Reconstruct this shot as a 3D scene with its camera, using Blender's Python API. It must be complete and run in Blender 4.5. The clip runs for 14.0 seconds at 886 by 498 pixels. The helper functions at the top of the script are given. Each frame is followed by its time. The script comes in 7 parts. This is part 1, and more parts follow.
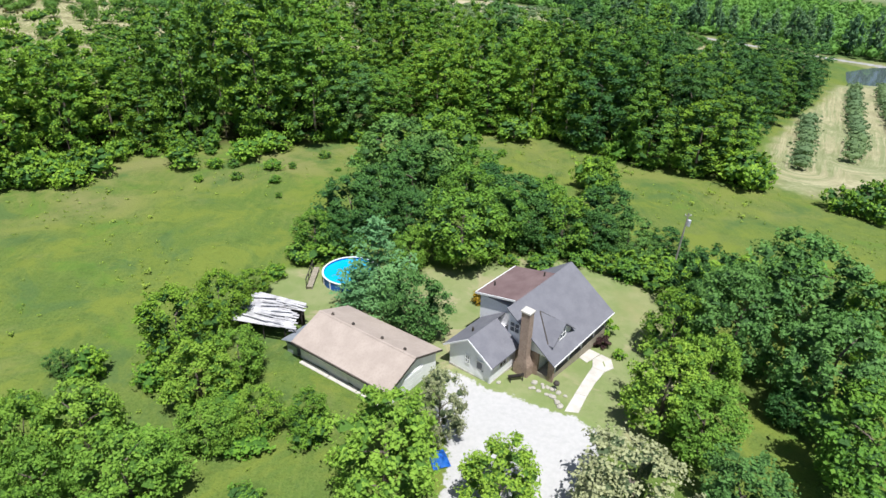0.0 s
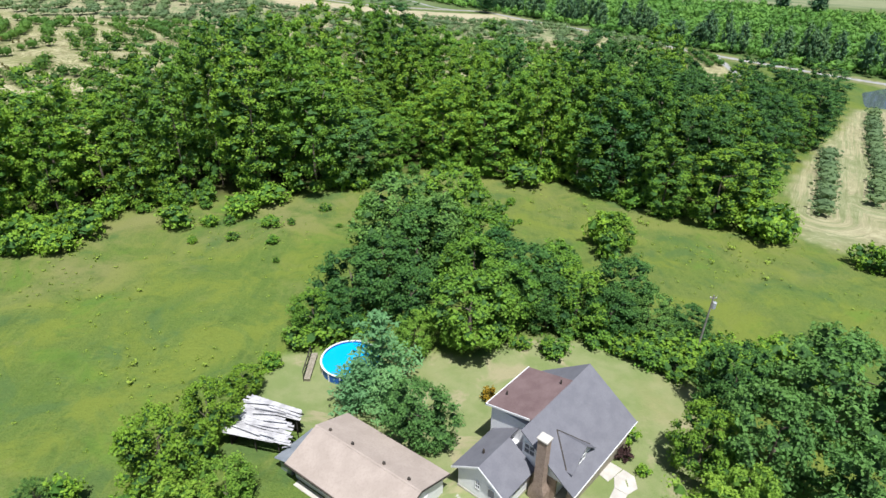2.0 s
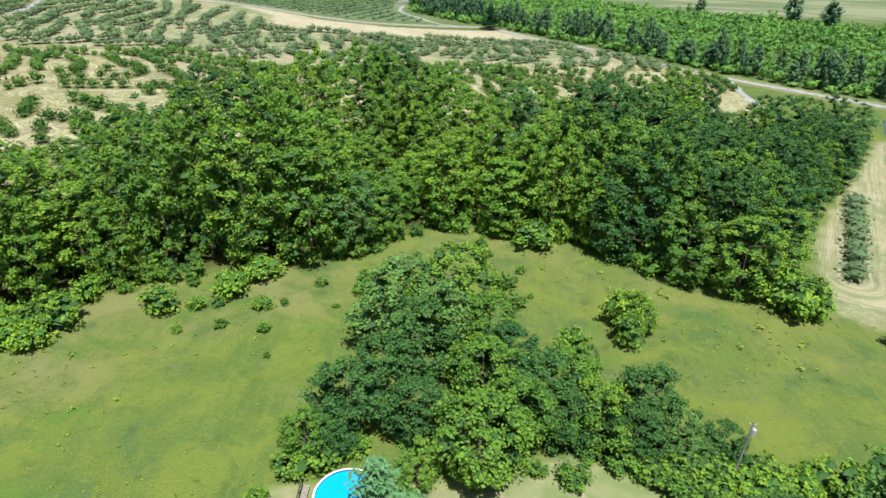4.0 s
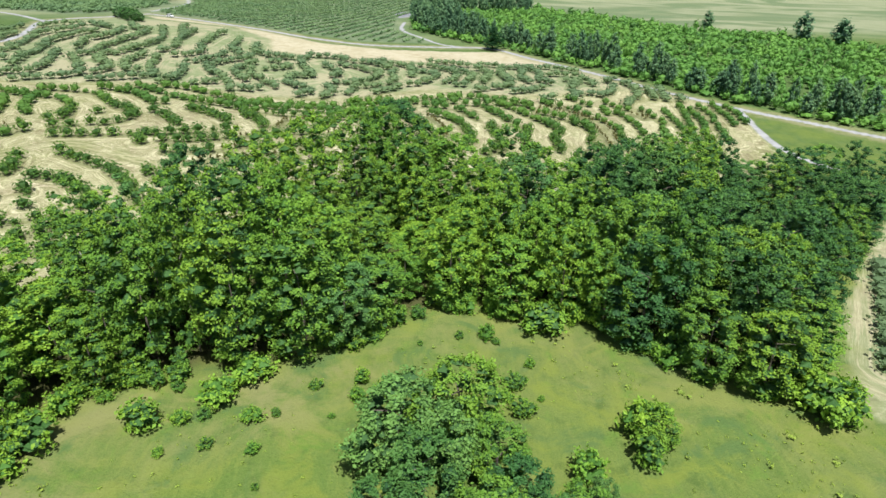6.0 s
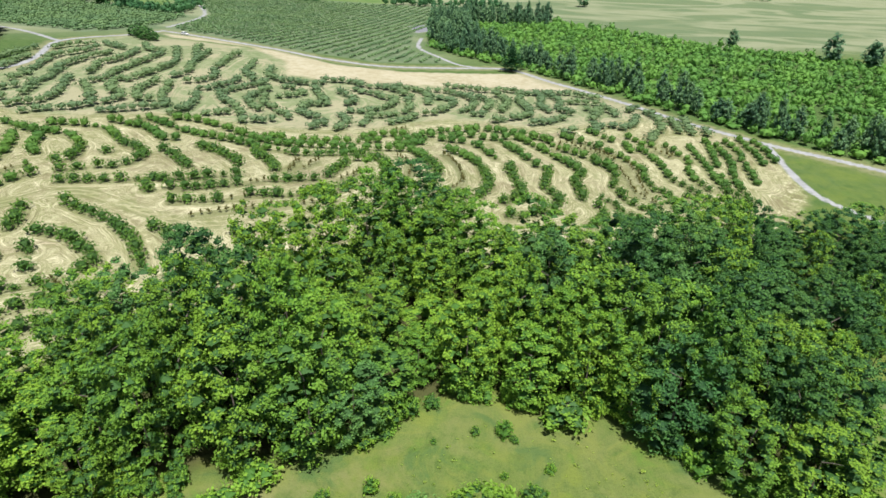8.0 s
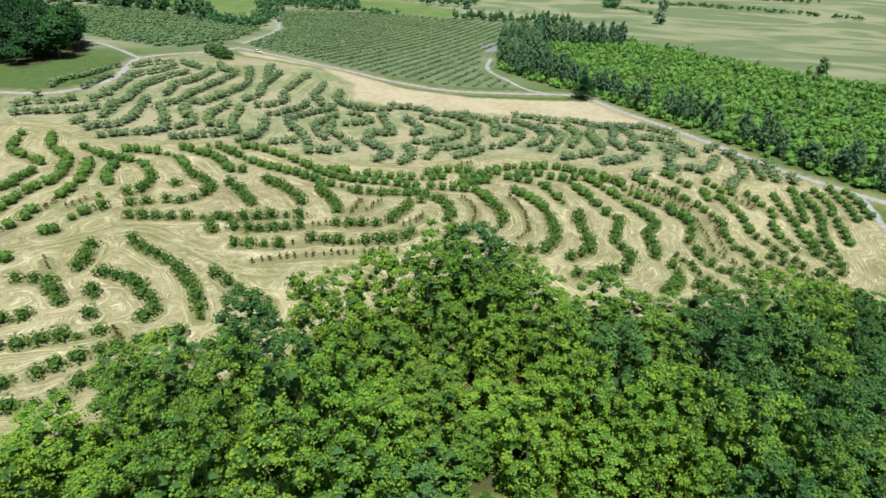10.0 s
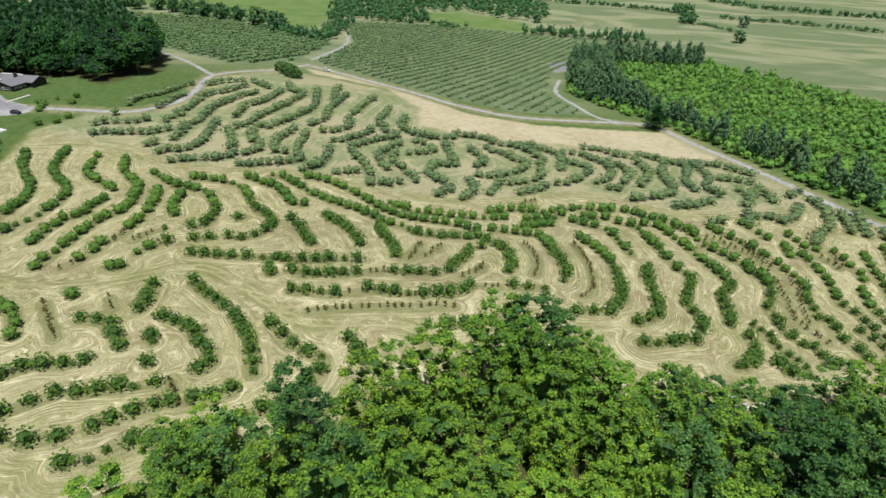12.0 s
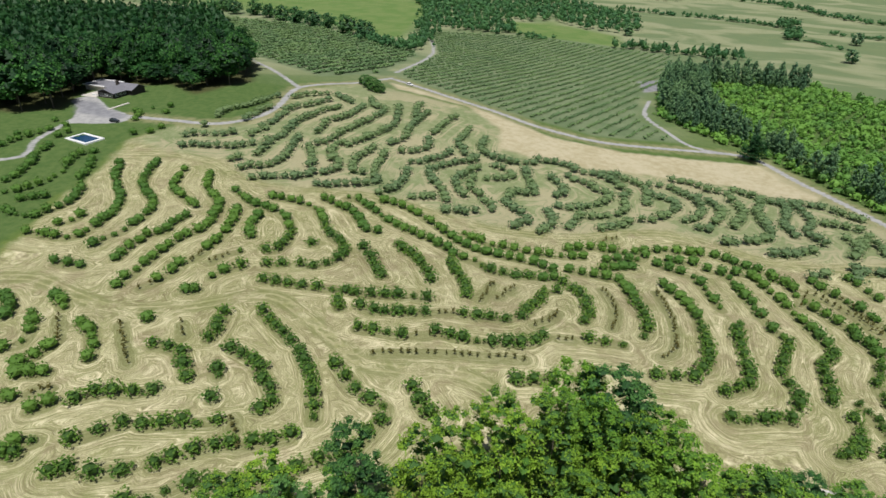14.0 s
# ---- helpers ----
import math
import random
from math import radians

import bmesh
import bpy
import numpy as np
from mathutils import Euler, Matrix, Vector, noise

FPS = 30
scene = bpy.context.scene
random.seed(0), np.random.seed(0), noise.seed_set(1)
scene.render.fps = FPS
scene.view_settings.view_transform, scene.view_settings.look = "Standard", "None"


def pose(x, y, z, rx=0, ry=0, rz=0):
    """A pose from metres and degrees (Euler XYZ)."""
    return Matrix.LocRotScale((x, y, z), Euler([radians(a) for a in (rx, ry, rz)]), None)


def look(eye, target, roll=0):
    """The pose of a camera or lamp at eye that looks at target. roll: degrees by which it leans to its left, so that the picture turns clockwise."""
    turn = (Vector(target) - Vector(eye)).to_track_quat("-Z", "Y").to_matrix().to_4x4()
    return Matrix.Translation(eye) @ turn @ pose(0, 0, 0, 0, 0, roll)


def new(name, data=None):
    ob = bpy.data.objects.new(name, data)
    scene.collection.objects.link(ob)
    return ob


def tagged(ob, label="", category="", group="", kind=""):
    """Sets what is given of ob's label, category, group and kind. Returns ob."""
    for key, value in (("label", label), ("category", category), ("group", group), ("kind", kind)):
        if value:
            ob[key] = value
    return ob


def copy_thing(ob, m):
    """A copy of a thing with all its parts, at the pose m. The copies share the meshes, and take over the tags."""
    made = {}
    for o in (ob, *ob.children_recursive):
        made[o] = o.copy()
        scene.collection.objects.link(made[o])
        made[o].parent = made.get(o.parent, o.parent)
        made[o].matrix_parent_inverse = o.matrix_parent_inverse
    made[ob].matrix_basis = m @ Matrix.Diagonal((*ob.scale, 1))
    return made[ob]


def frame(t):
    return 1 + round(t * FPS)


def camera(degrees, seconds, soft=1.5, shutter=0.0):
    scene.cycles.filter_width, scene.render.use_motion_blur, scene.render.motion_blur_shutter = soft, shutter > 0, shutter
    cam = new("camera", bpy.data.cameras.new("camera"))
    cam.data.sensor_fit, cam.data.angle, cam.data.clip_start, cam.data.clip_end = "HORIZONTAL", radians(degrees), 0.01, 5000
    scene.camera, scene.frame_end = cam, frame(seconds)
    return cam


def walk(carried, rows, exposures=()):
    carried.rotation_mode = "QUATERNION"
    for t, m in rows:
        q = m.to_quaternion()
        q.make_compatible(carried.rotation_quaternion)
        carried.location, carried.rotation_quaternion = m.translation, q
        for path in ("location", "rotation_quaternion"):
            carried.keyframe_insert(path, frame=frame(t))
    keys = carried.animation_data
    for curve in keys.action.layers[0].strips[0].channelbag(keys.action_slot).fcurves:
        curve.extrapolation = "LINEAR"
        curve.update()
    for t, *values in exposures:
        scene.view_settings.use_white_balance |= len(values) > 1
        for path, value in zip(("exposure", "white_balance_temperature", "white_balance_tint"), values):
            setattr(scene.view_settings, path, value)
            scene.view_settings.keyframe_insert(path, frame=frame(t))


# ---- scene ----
cam = camera(70.8, 14.0)
PATH = [
    (0, (0.126, -0.622, 37.242), (0.132, 1.136, 36.289), 1.0),
    (0.5, (-0.016, 1.219, 38.68), (-0.012, 2.977, 37.726), 1.0),
    (1, (-0.044, 3.298, 40.22), (-0.045, 5.055, 39.265), 0.8),
    (1.5, (-0.105, 5.77, 41.708), (-0.111, 7.528, 40.755), 0.7),
    (2, (-0.194, 8.49, 43.314), (-0.204, 10.248, 42.361), 0.6),
    (2.5, (-0.314, 11.539, 45.058), (-0.326, 13.298, 44.105), 0.6),
    (3, (-0.506, 14.718, 46.861), (-0.52, 16.476, 45.907), 0.5),
    (5.5, (-0.73, 30.842, 57.454), (-0.759, 32.6, 56.502), -0.1),
    (6, (-0.991, 34.323, 60.237), (-1.02, 36.079, 59.281), -0.1),
    (6.5, (-1.073, 37.489, 62.631), (-1.103, 39.244, 61.673), -0.1),
    (7, (-1.308, 40.839, 65.01), (-1.339, 42.594, 64.05), -0.1),
    (7.5, (-1.5, 44.058, 67.373), (-1.543, 45.812, 66.413), -0.2),
    (8, (-1.756, 47.097, 69.956), (-1.829, 48.849, 68.994), -0.0),
    (10.5, (-4.737, 61.27, 80.797), (-5.036, 63.003, 79.844), -0.0),
    (11, (-5.471, 63.951, 83.047), (-5.808, 65.677, 82.094), 0.0),
    (11.5, (-6.186, 66.396, 85.307), (-6.565, 68.114, 84.355), 0.0),
    (12, (-6.869, 69.049, 87.493), (-7.303, 70.755, 86.543), 0.1),
    (12.5, (-7.597, 71.514, 89.647), (-8.088, 73.204, 88.697), 0.1),
    (13, (-8.321, 74.096, 91.448), (-8.868, 75.769, 90.498), 0.1),
    (13.5, (-9.287, 76.523, 92.795), (-9.885, 78.18, 91.847), 0.2),
    (14, (-10.195, 78.987, 93.633), (-10.85, 80.623, 92.688), 0.1),
]
walk(cam, [(t, look(eye, target, roll)) for t, eye, target, roll in PATH], [(0.0, 0.37, 6180, 10), (2.0, 0.34, 6180, 10), (5.5, 0.45, 6180, 10), (6.5, 0.46, 6180, 10), (9.0, 0.28, 6300, 10), (11.0, 0.12, 6400, 10), (12.5, -0.05, 6500, 10), (14.0, -0.13, 6500, 10)])

# ---- light ----
SUN_AZ, SUN_EL = Vector((0.32, -0.947)), radians(68)
world = bpy.data.worlds.new("sky")
scene.world = world
world.use_nodes = True
wn = world.node_tree.nodes
sky = wn.new("ShaderNodeTexSky")
sky.sky_type, sky.sun_disc, sky.sun_elevation = "NISHITA", False, SUN_EL
sky.sun_rotation = math.atan2(SUN_AZ.x, SUN_AZ.y)
sky.dust_density, sky.air_density = 1.6, 1.0
world.node_tree.links.new(sky.outputs[0], wn["Background"].inputs[0])
wn["Background"].inputs[1].default_value = 0.062
sun = new("sun", bpy.data.lights.new("sun", "SUN"))
sun.data.energy, sun.data.angle, sun.data.color = 5.0, radians(0.53), (1.0, 0.97, 0.925)
flat = SUN_AZ.normalized() * math.cos(SUN_EL)
sun.matrix_world = look((flat.x * 300, flat.y * 300, math.sin(SUN_EL) * 300), (0, 0, 0))


# ---- materials ----
class Shade:
    """A node material, built by calls that return sockets."""

    def __init__(self, name):
        self.mat = bpy.data.materials.new(name)
        self.mat.use_nodes = True
        self.nodes, self.links = self.mat.node_tree.nodes, self.mat.node_tree.links
        self.bsdf = self.nodes["Principled BSDF"]

    def put(self, socket, value):
        if isinstance(value, bpy.types.NodeSocket):
            self.links.new(value, socket)
        elif isinstance(value, tuple) and len(value) == 3 and socket.type == "RGBA":
            socket.default_value = (*value, 1.0)
        else:
            socket.default_value = value

    def node(self, kind, out=0, props=None, **inputs):
        n = self.nodes.new(kind)
        if props and "operation" in props:
            n.operation, n.use_clamp = props["operation"], props["use_clamp"]
        if props and "interpolation_type" in props:
            n.interpolation_type = props["interpolation_type"]
        for key, value in inputs.items():
            self.put(n.inputs[int(key[1:])] if key[0] == "_" else n.inputs[key], value)
        return n.outputs[out]

    def coords(self, kind="Object"):
        n = self.nodes.new("ShaderNodeTexCoord")
        return n.outputs[kind]

    def noise(self, scale, detail=3.0, rough=0.55, vector=None, warp=0.0):
        out = self.node("ShaderNodeTexNoise", 0, {}, Scale=scale, Detail=detail, Roughness=rough, Distortion=warp)
        if vector is not None:
            self.links.new(vector, out.node.inputs["Vector"])
        return out

    def mix(self, fac, a, b):
        n = self.nodes.new("ShaderNodeMix")
        n.data_type = "RGBA"
        self.put(n.inputs[0], fac)
        self.put(n.inputs[6], a)
        self.put(n.inputs[7], b)
        return n.outputs[2]

    def calc(self, op, a, b=0.0, clamp=False):
        return self.node("ShaderNodeMath", 0, {"operation": op, "use_clamp": clamp}, _0=a, _1=b)

    def steps(self, value, low, high):
        return self.node("ShaderNodeMapRange", 0, {"interpolation_type": "SMOOTHSTEP"}, Value=value, _1=low, _2=high)

    def bump(self, height, strength=0.5, distance=0.1):
        out = self.node("ShaderNodeBump", 0, {}, Strength=strength, Distance=distance, Height=height)
        self.links.new(out, self.bsdf.inputs["Normal"])

    def attribute(self, name, out="Fac"):
        n = self.nodes.new("ShaderNodeAttribute")
        n.attribute_name = name
        return n.outputs[out]

    def finish(self, colour, rough=0.8, metal=0.0, gloss=0.3):
        self.put(self.bsdf.inputs["Base Color"], colour)
        self.put(self.bsdf.inputs["Roughness"], rough)
        self.put(self.bsdf.inputs["Metallic"], metal)
        self.put(self.bsdf.inputs["Specular IOR Level"], gloss)
        return self.mat


def plain(name, a, b, scale=2.0, rough=0.8, metal=0.0, gloss=0.3, relief=0.2, size=0.02):
    """A surface of two near colours, mottled at two scales, with fine relief."""
    s = Shade(name)
    v = s.coords()
    big, fine = s.noise(scale, 4, vector=v), s.noise(scale * 9, 3, vector=v)
    colour = s.mix(s.steps(big, 0.3, 0.7), a, b)
    colour = s.mix(s.calc("MULTIPLY", s.steps(fine, 0.4, 0.8), 0.35), colour, tuple(c * 0.72 for c in a))
    s.bump(fine, relief, size)
    return s.finish(colour, rough, metal, gloss)


def leaves(name, dark, mid, light, shine=0.18):
    """Foliage: colour by leaf, by clump and by tree; light shines through the blades."""
    s = Shade(name)
    tint = s.attribute("tint")
    leaf = s.node("ShaderNodeNewGeometry", "Random Per Island")
    tree = s.node("ShaderNodeObjectInfo", "Random")
    v = s.coords()
    spray, clump = s.noise(4.5, 4, 0.75, v), s.noise(0.55, 2, 0.5, v)
    colour = s.mix(s.steps(tint, 0.0, 1.0), dark, mid)
    colour = s.mix(s.calc("MULTIPLY", s.steps(clump, 0.42, 0.62), 0.4), colour, mid)
    colour = s.mix(s.calc("MULTIPLY", s.steps(spray, 0.50, 0.68), 0.7), colour, light)
    colour = s.mix(s.calc("MULTIPLY", s.steps(spray, 0.47, 0.34), 0.35), colour, tuple(c * 0.7 for c in dark))
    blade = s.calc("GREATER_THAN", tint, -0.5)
    colour = s.mix(s.calc("MULTIPLY", blade, s.calc("MULTIPLY", s.steps(leaf, 0.35, 1.0), 0.4)), colour, light)
    stand = s.noise(0.045, 2, 0.5, s.node("ShaderNodeNewGeometry", "Position"))
    warm = s.mix(s.calc("ADD", s.calc("MULTIPLY", tree, 0.7), s.calc("MULTIPLY", s.steps(stand, 0.38, 0.62), 0.5), True), tuple(c * k for c, k in zip(mid, (0.52, 0.66, 0.80))), tuple(c * k for c, k in zip(light, (1.10, 1.04, 0.75))))
    colour = s.mix(0.5, colour, warm)
    # Crown fillers get a darker leaf colour: shade between the boughs, painted in.
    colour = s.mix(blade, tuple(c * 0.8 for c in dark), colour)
    s.bump(spray, 0.7, 0.2)
    s.finish(colour, 0.55, 0.0, 0.25)
    glow = s.node("ShaderNodeBsdfTranslucent", 0, {}, Color=s.mix(0.5, colour, light))
    both = s.node("ShaderNodeMixShader", 0, {}, _0=shine, _1=s.bsdf.outputs[0], _2=glow)
    s.links.new(both, s.nodes["Material Output"].inputs["Surface"])
    return s.mat


LEAF = {
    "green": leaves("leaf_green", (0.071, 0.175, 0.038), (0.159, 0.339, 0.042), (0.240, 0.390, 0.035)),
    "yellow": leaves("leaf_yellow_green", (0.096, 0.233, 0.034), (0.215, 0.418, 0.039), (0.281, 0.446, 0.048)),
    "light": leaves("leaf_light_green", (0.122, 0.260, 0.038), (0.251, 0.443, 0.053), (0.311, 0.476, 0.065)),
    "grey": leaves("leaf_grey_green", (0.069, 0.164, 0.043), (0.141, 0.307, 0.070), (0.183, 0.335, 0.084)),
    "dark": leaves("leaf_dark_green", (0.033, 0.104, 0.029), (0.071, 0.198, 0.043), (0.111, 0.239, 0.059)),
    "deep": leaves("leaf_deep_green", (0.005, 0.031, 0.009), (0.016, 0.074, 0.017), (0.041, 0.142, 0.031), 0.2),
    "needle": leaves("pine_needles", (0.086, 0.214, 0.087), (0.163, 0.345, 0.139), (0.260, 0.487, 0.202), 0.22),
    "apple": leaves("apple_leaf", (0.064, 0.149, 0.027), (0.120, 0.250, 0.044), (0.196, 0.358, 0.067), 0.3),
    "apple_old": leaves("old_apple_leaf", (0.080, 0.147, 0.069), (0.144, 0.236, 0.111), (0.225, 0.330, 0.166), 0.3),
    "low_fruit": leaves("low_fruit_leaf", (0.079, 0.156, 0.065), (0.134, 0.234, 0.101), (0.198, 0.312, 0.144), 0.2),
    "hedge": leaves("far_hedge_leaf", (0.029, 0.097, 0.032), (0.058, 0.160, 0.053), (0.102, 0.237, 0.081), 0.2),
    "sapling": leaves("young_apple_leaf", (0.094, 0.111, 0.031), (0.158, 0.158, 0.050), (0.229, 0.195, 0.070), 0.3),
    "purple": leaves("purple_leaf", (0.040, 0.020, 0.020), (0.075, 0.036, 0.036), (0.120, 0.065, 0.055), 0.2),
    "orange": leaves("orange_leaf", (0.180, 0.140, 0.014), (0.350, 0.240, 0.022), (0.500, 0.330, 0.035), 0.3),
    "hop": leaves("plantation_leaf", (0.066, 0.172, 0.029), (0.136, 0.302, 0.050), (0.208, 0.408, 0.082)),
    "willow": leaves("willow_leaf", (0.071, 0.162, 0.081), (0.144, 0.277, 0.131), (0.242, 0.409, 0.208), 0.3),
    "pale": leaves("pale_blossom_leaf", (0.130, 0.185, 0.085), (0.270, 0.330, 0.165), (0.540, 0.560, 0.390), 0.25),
    "forest": leaves("sunlit_forest_leaf", (0.011, 0.055, 0.013), (0.031, 0.123, 0.027), (0.068, 0.214, 0.044), 0.2),
    "weed": leaves("weed_leaf", (0.135, 0.236, 0.038), (0.226, 0.351, 0.055), (0.355, 0.472, 0.085)),
}
BARK = plain("bark", (0.10, 0.080, 0.060), (0.17, 0.145, 0.115), 3.0, 0.9, relief=0.6, size=0.04)
DEAD = plain("bleached_wood", (0.42, 0.39, 0.34), (0.55, 0.52, 0.47), 3.0, 0.9, relief=0.4)
SHINGLE = plain("grey_shingle", (0.160, 0.160, 0.182), (0.190, 0.190, 0.212), 0.8, 0.85, relief=0.5, size=0.02)
TAN = plain("tan_shingle", (0.36, 0.300, 0.258), (0.42, 0.352, 0.305), 0.6, 0.85, relief=0.5, size=0.02)
BROWN = plain("red_brown_roofing", (0.150, 0.100, 0.098), (0.200, 0.140, 0.136), 0.7, 0.7, relief=0.3)
WHITE = plain("white_paint", (0.72, 0.72, 0.72), (0.80, 0.80, 0.79), 1.5, 0.55, relief=0.1)
SIDING = plain("pale_siding", (0.76, 0.76, 0.78), (0.82, 0.82, 0.83), 0.8, 0.6, relief=0.1)
BRICK = plain("brown_brick", (0.27, 0.195, 0.150), (0.37, 0.28, 0.225), 5.0, 0.9, relief=0.5)
CONCRETE = plain("pale_concrete", (0.48, 0.45, 0.40), (0.58, 0.55, 0.50), 1.2, 0.9, relief=0.3)
STONE = plain("limestone", (0.36, 0.34, 0.29), (0.48, 0.45, 0.39), 2.0, 0.9, relief=0.5, size=0.05)
DARK = plain("dark_timber", (0.035, 0.030, 0.028), (0.06, 0.05, 0.045), 2.0, 0.8)
BOARD = plain("weathered_board", (0.36, 0.35, 0.36), (0.60, 0.59, 0.60), 1.2, 0.85, relief=0.5)
TIN = plain("dull_galvanised_tin", (0.30, 0.33, 0.37), (0.40, 0.43, 0.47), 1.2, 0.5, 0.4, relief=0.2)
TANK = plain("dark_ironwork", (0.05, 0.045, 0.04), (0.09, 0.075, 0.06), 3.0, 0.7, 0.2)
DECK = plain("deck_timber", (0.27, 0.24, 0.18), (0.36, 0.32, 0.25), 2.0, 0.85)
BLUE = plain("pool_blue_wall", (0.02, 0.10, 0.42), (0.03, 0.15, 0.50), 1.0, 0.5, relief=0.1)
NAVY = plain("dark_pool_liner", (0.012, 0.045, 0.11), (0.02, 0.07, 0.15), 0.4, 0.4, relief=0.05)
TARP = plain("blue_tarp", (0.02, 0.16, 0.62), (0.05, 0.25, 0.75), 3.0, 0.5, relief=0.3)
PAINT = plain("dark_car_paint", (0.03, 0.035, 0.045), (0.04, 0.045, 0.055), 1.0, 0.25, 0.3, 0.5, 0.0)
RUBBER = plain("black_rubber", (0.02, 0.02, 0.02), (0.03, 0.03, 0.03), 4.0, 0.8)
OLD_POLE = plain("old_pole_wood", (0.20, 0.185, 0.165), (0.30, 0.28, 0.255), 2.0, 0.9, relief=0.4)
PORCELAIN = plain("grey_can", (0.45, 0.47, 0.50), (0.55, 0.57, 0.60), 2.0, 0.5, 0.3)


def glass(name, colour):
    s = Shade(name)
    return s.finish(s.mix(s.noise(0.6), colour, tuple(c * 1.5 for c in colour)), 0.06, 0.0, 0.8)


GLASS = glass("window_glass", (0.035, 0.045, 0.055))


def water(name, colour, scale):
    s = Shade(name)
    v = s.coords()
    s.bump(s.noise(scale, 3, vector=v), 0.12, 0.05)
    return s.finish(s.mix(s.noise(0.15, 3, vector=v), colour, tuple(c * 1.35 for c in colour)), 0.08, 0.0, 0.5)


POOL_WATER = water("pool_water", (0.010, 0.36, 0.74), 2.5)
NAVY_WATER = water("deep_pool_water", (0.012, 0.045, 0.10), 2.0)
POND_WATER = water("pond_water", (0.075, 0.100, 0.100), 0.6)


def ground_material():
    s = Shade("ground_cover")
    v = s.coords()
    huge, big, mid = s.noise(0.012, 3, vector=v), s.noise(0.055, 4, 0.6, v), s.noise(0.35, 4, 0.6, v)
    fine, tuft = s.noise(2.2, 4, 0.65, v), s.noise(7.0, 2, 0.6, v)
    # meadow
    grain = s.noise(4.5, 5, 0.75, v)
    meadow = s.mix(s.steps(big, 0.3, 0.7), (0.102, 0.163, 0.034), (0.130, 0.186, 0.042))
    meadow = s.mix(s.calc("MULTIPLY", s.steps(huge, 0.42, 0.62), 0.4), meadow, (0.185, 0.200, 0.060))
    wide = s.noise(0.034, 4, 0.65, v, 1.2)
    meadow = s.mix(s.calc("MULTIPLY", s.steps(wide, 0.50, 0.64), 0.4), meadow, (0.112, 0.178, 0.034))
    meadow = s.mix(s.calc("MULTIPLY", s.steps(wide, 0.46, 0.34), 0.6), meadow, (0.165, 0.210, 0.034))
    meadow = s.mix(s.calc("MULTIPLY", s.steps(mid, 0.54, 0.70), 0.6), meadow, (0.155, 0.198, 0.042))
    meadow = s.mix(s.calc("MULTIPLY", s.steps(mid, 0.46, 0.30), 0.6), meadow, (0.066, 0.112, 0.026))
    meadow = s.mix(s.calc("MULTIPLY", s.steps(grain, 0.50, 0.66), 0.55), meadow, (0.056, 0.092, 0.018))
    meadow = s.mix(s.calc("MULTIPLY", s.steps(grain, 0.47, 0.34), 0.5), meadow, (0.180, 0.212, 0.064))
    brush = s.noise(0.5, 4, 0.7, s.node("ShaderNodeMapping", 0, {}, Vector=v, Rotation=(0.0, 0.0, 0.25), Scale=(2.4, 0.35, 1.0)))
    meadow = s.mix(s.calc("MULTIPLY", s.steps(brush, 0.52, 0.66), 0.28), meadow, (0.190, 0.240, 0.052))
    meadow = s.mix(s.calc("MULTIPLY", s.steps(brush, 0.46, 0.34), 0.28), meadow, (0.080, 0.135, 0.026))
    patch = s.noise(0.11, 5, 0.68, s.node("ShaderNodeMapping", 0, {}, Vector=v, Location=(31.0, 7.0, 0.0)), 0.6)
    other = s.noise(0.085, 5, 0.70, s.node("ShaderNodeMapping", 0, {}, Vector=v, Location=(-12.0, 55.0, 3.0)), 0.6)
    meadow = s.mix(s.calc("MULTIPLY", s.steps(patch, 0.48, 0.62), 0.65), meadow, (0.182, 0.222, 0.038))
    meadow = s.mix(s.calc("MULTIPLY", s.steps(patch, 0.46, 0.35), 0.60), meadow, (0.076, 0.138, 0.046))
    meadow = s.mix(s.calc("MULTIPLY", s.steps(other, 0.54, 0.68), 0.40), meadow, (0.205, 0.222, 0.072))
    meadow = s.mix(s.calc("MULTIPLY", s.steps(other, 0.43, 0.32), 0.45), meadow, (0.105, 0.205, 0.030))
    dry = s.calc("MULTIPLY", s.attribute("dry"), s.steps(s.calc("ADD", s.calc("MULTIPLY", patch, 0.5), s.calc("MULTIPLY", other, 0.5)), 0.42, 0.56))
    meadow = s.mix(dry, meadow, (0.215, 0.215, 0.085))
    # mown orchard floor with swaths along the rows
    away = s.attribute("row_distance")
    place = s.node("ShaderNodeSeparateXYZ", 0, {}, Vector=v).node
    drift = s.calc("MULTIPLY", s.noise(0.06, 2, vector=v), 1.2)
    along = lambda k, f: s.node("ShaderNodeCombineXYZ", 0, {}, X=s.calc("MULTIPLY", s.calc("ADD", away, drift), k), Y=s.calc("MULTIPLY", place.outputs[0], f), Z=s.calc("MULTIPLY", place.outputs[1], f))
    streak = s.noise(1.0, 3, 0.6, along(1.1, 0.03))
    thread = s.noise(1.0, 3, 0.65, along(2.6, 0.08))
    hair = s.noise(1.0, 4, 0.75, along(5.6, 0.18))
    wisp = s.noise(1.0, 4, 0.8, along(9.5, 0.28))
    worn = s.steps(s.noise(0.22, 4, 0.65, v), 0.38, 0.60)
    broken = s.noise(0.5, 4, 0.7, v)
    swath = s.calc("ADD", s.calc("MULTIPLY", streak, 0.22), s.calc("ADD", s.calc("MULTIPLY", thread, 0.40), s.calc("MULTIPLY", hair, 0.38)))
    straw = s.mix(s.steps(big, 0.3, 0.7), (0.318, 0.312, 0.158), (0.262, 0.276, 0.116))
    straw = s.mix(s.calc("MULTIPLY", s.steps(huge, 0.42, 0.62), 0.4), straw, (0.235, 0.240, 0.096))
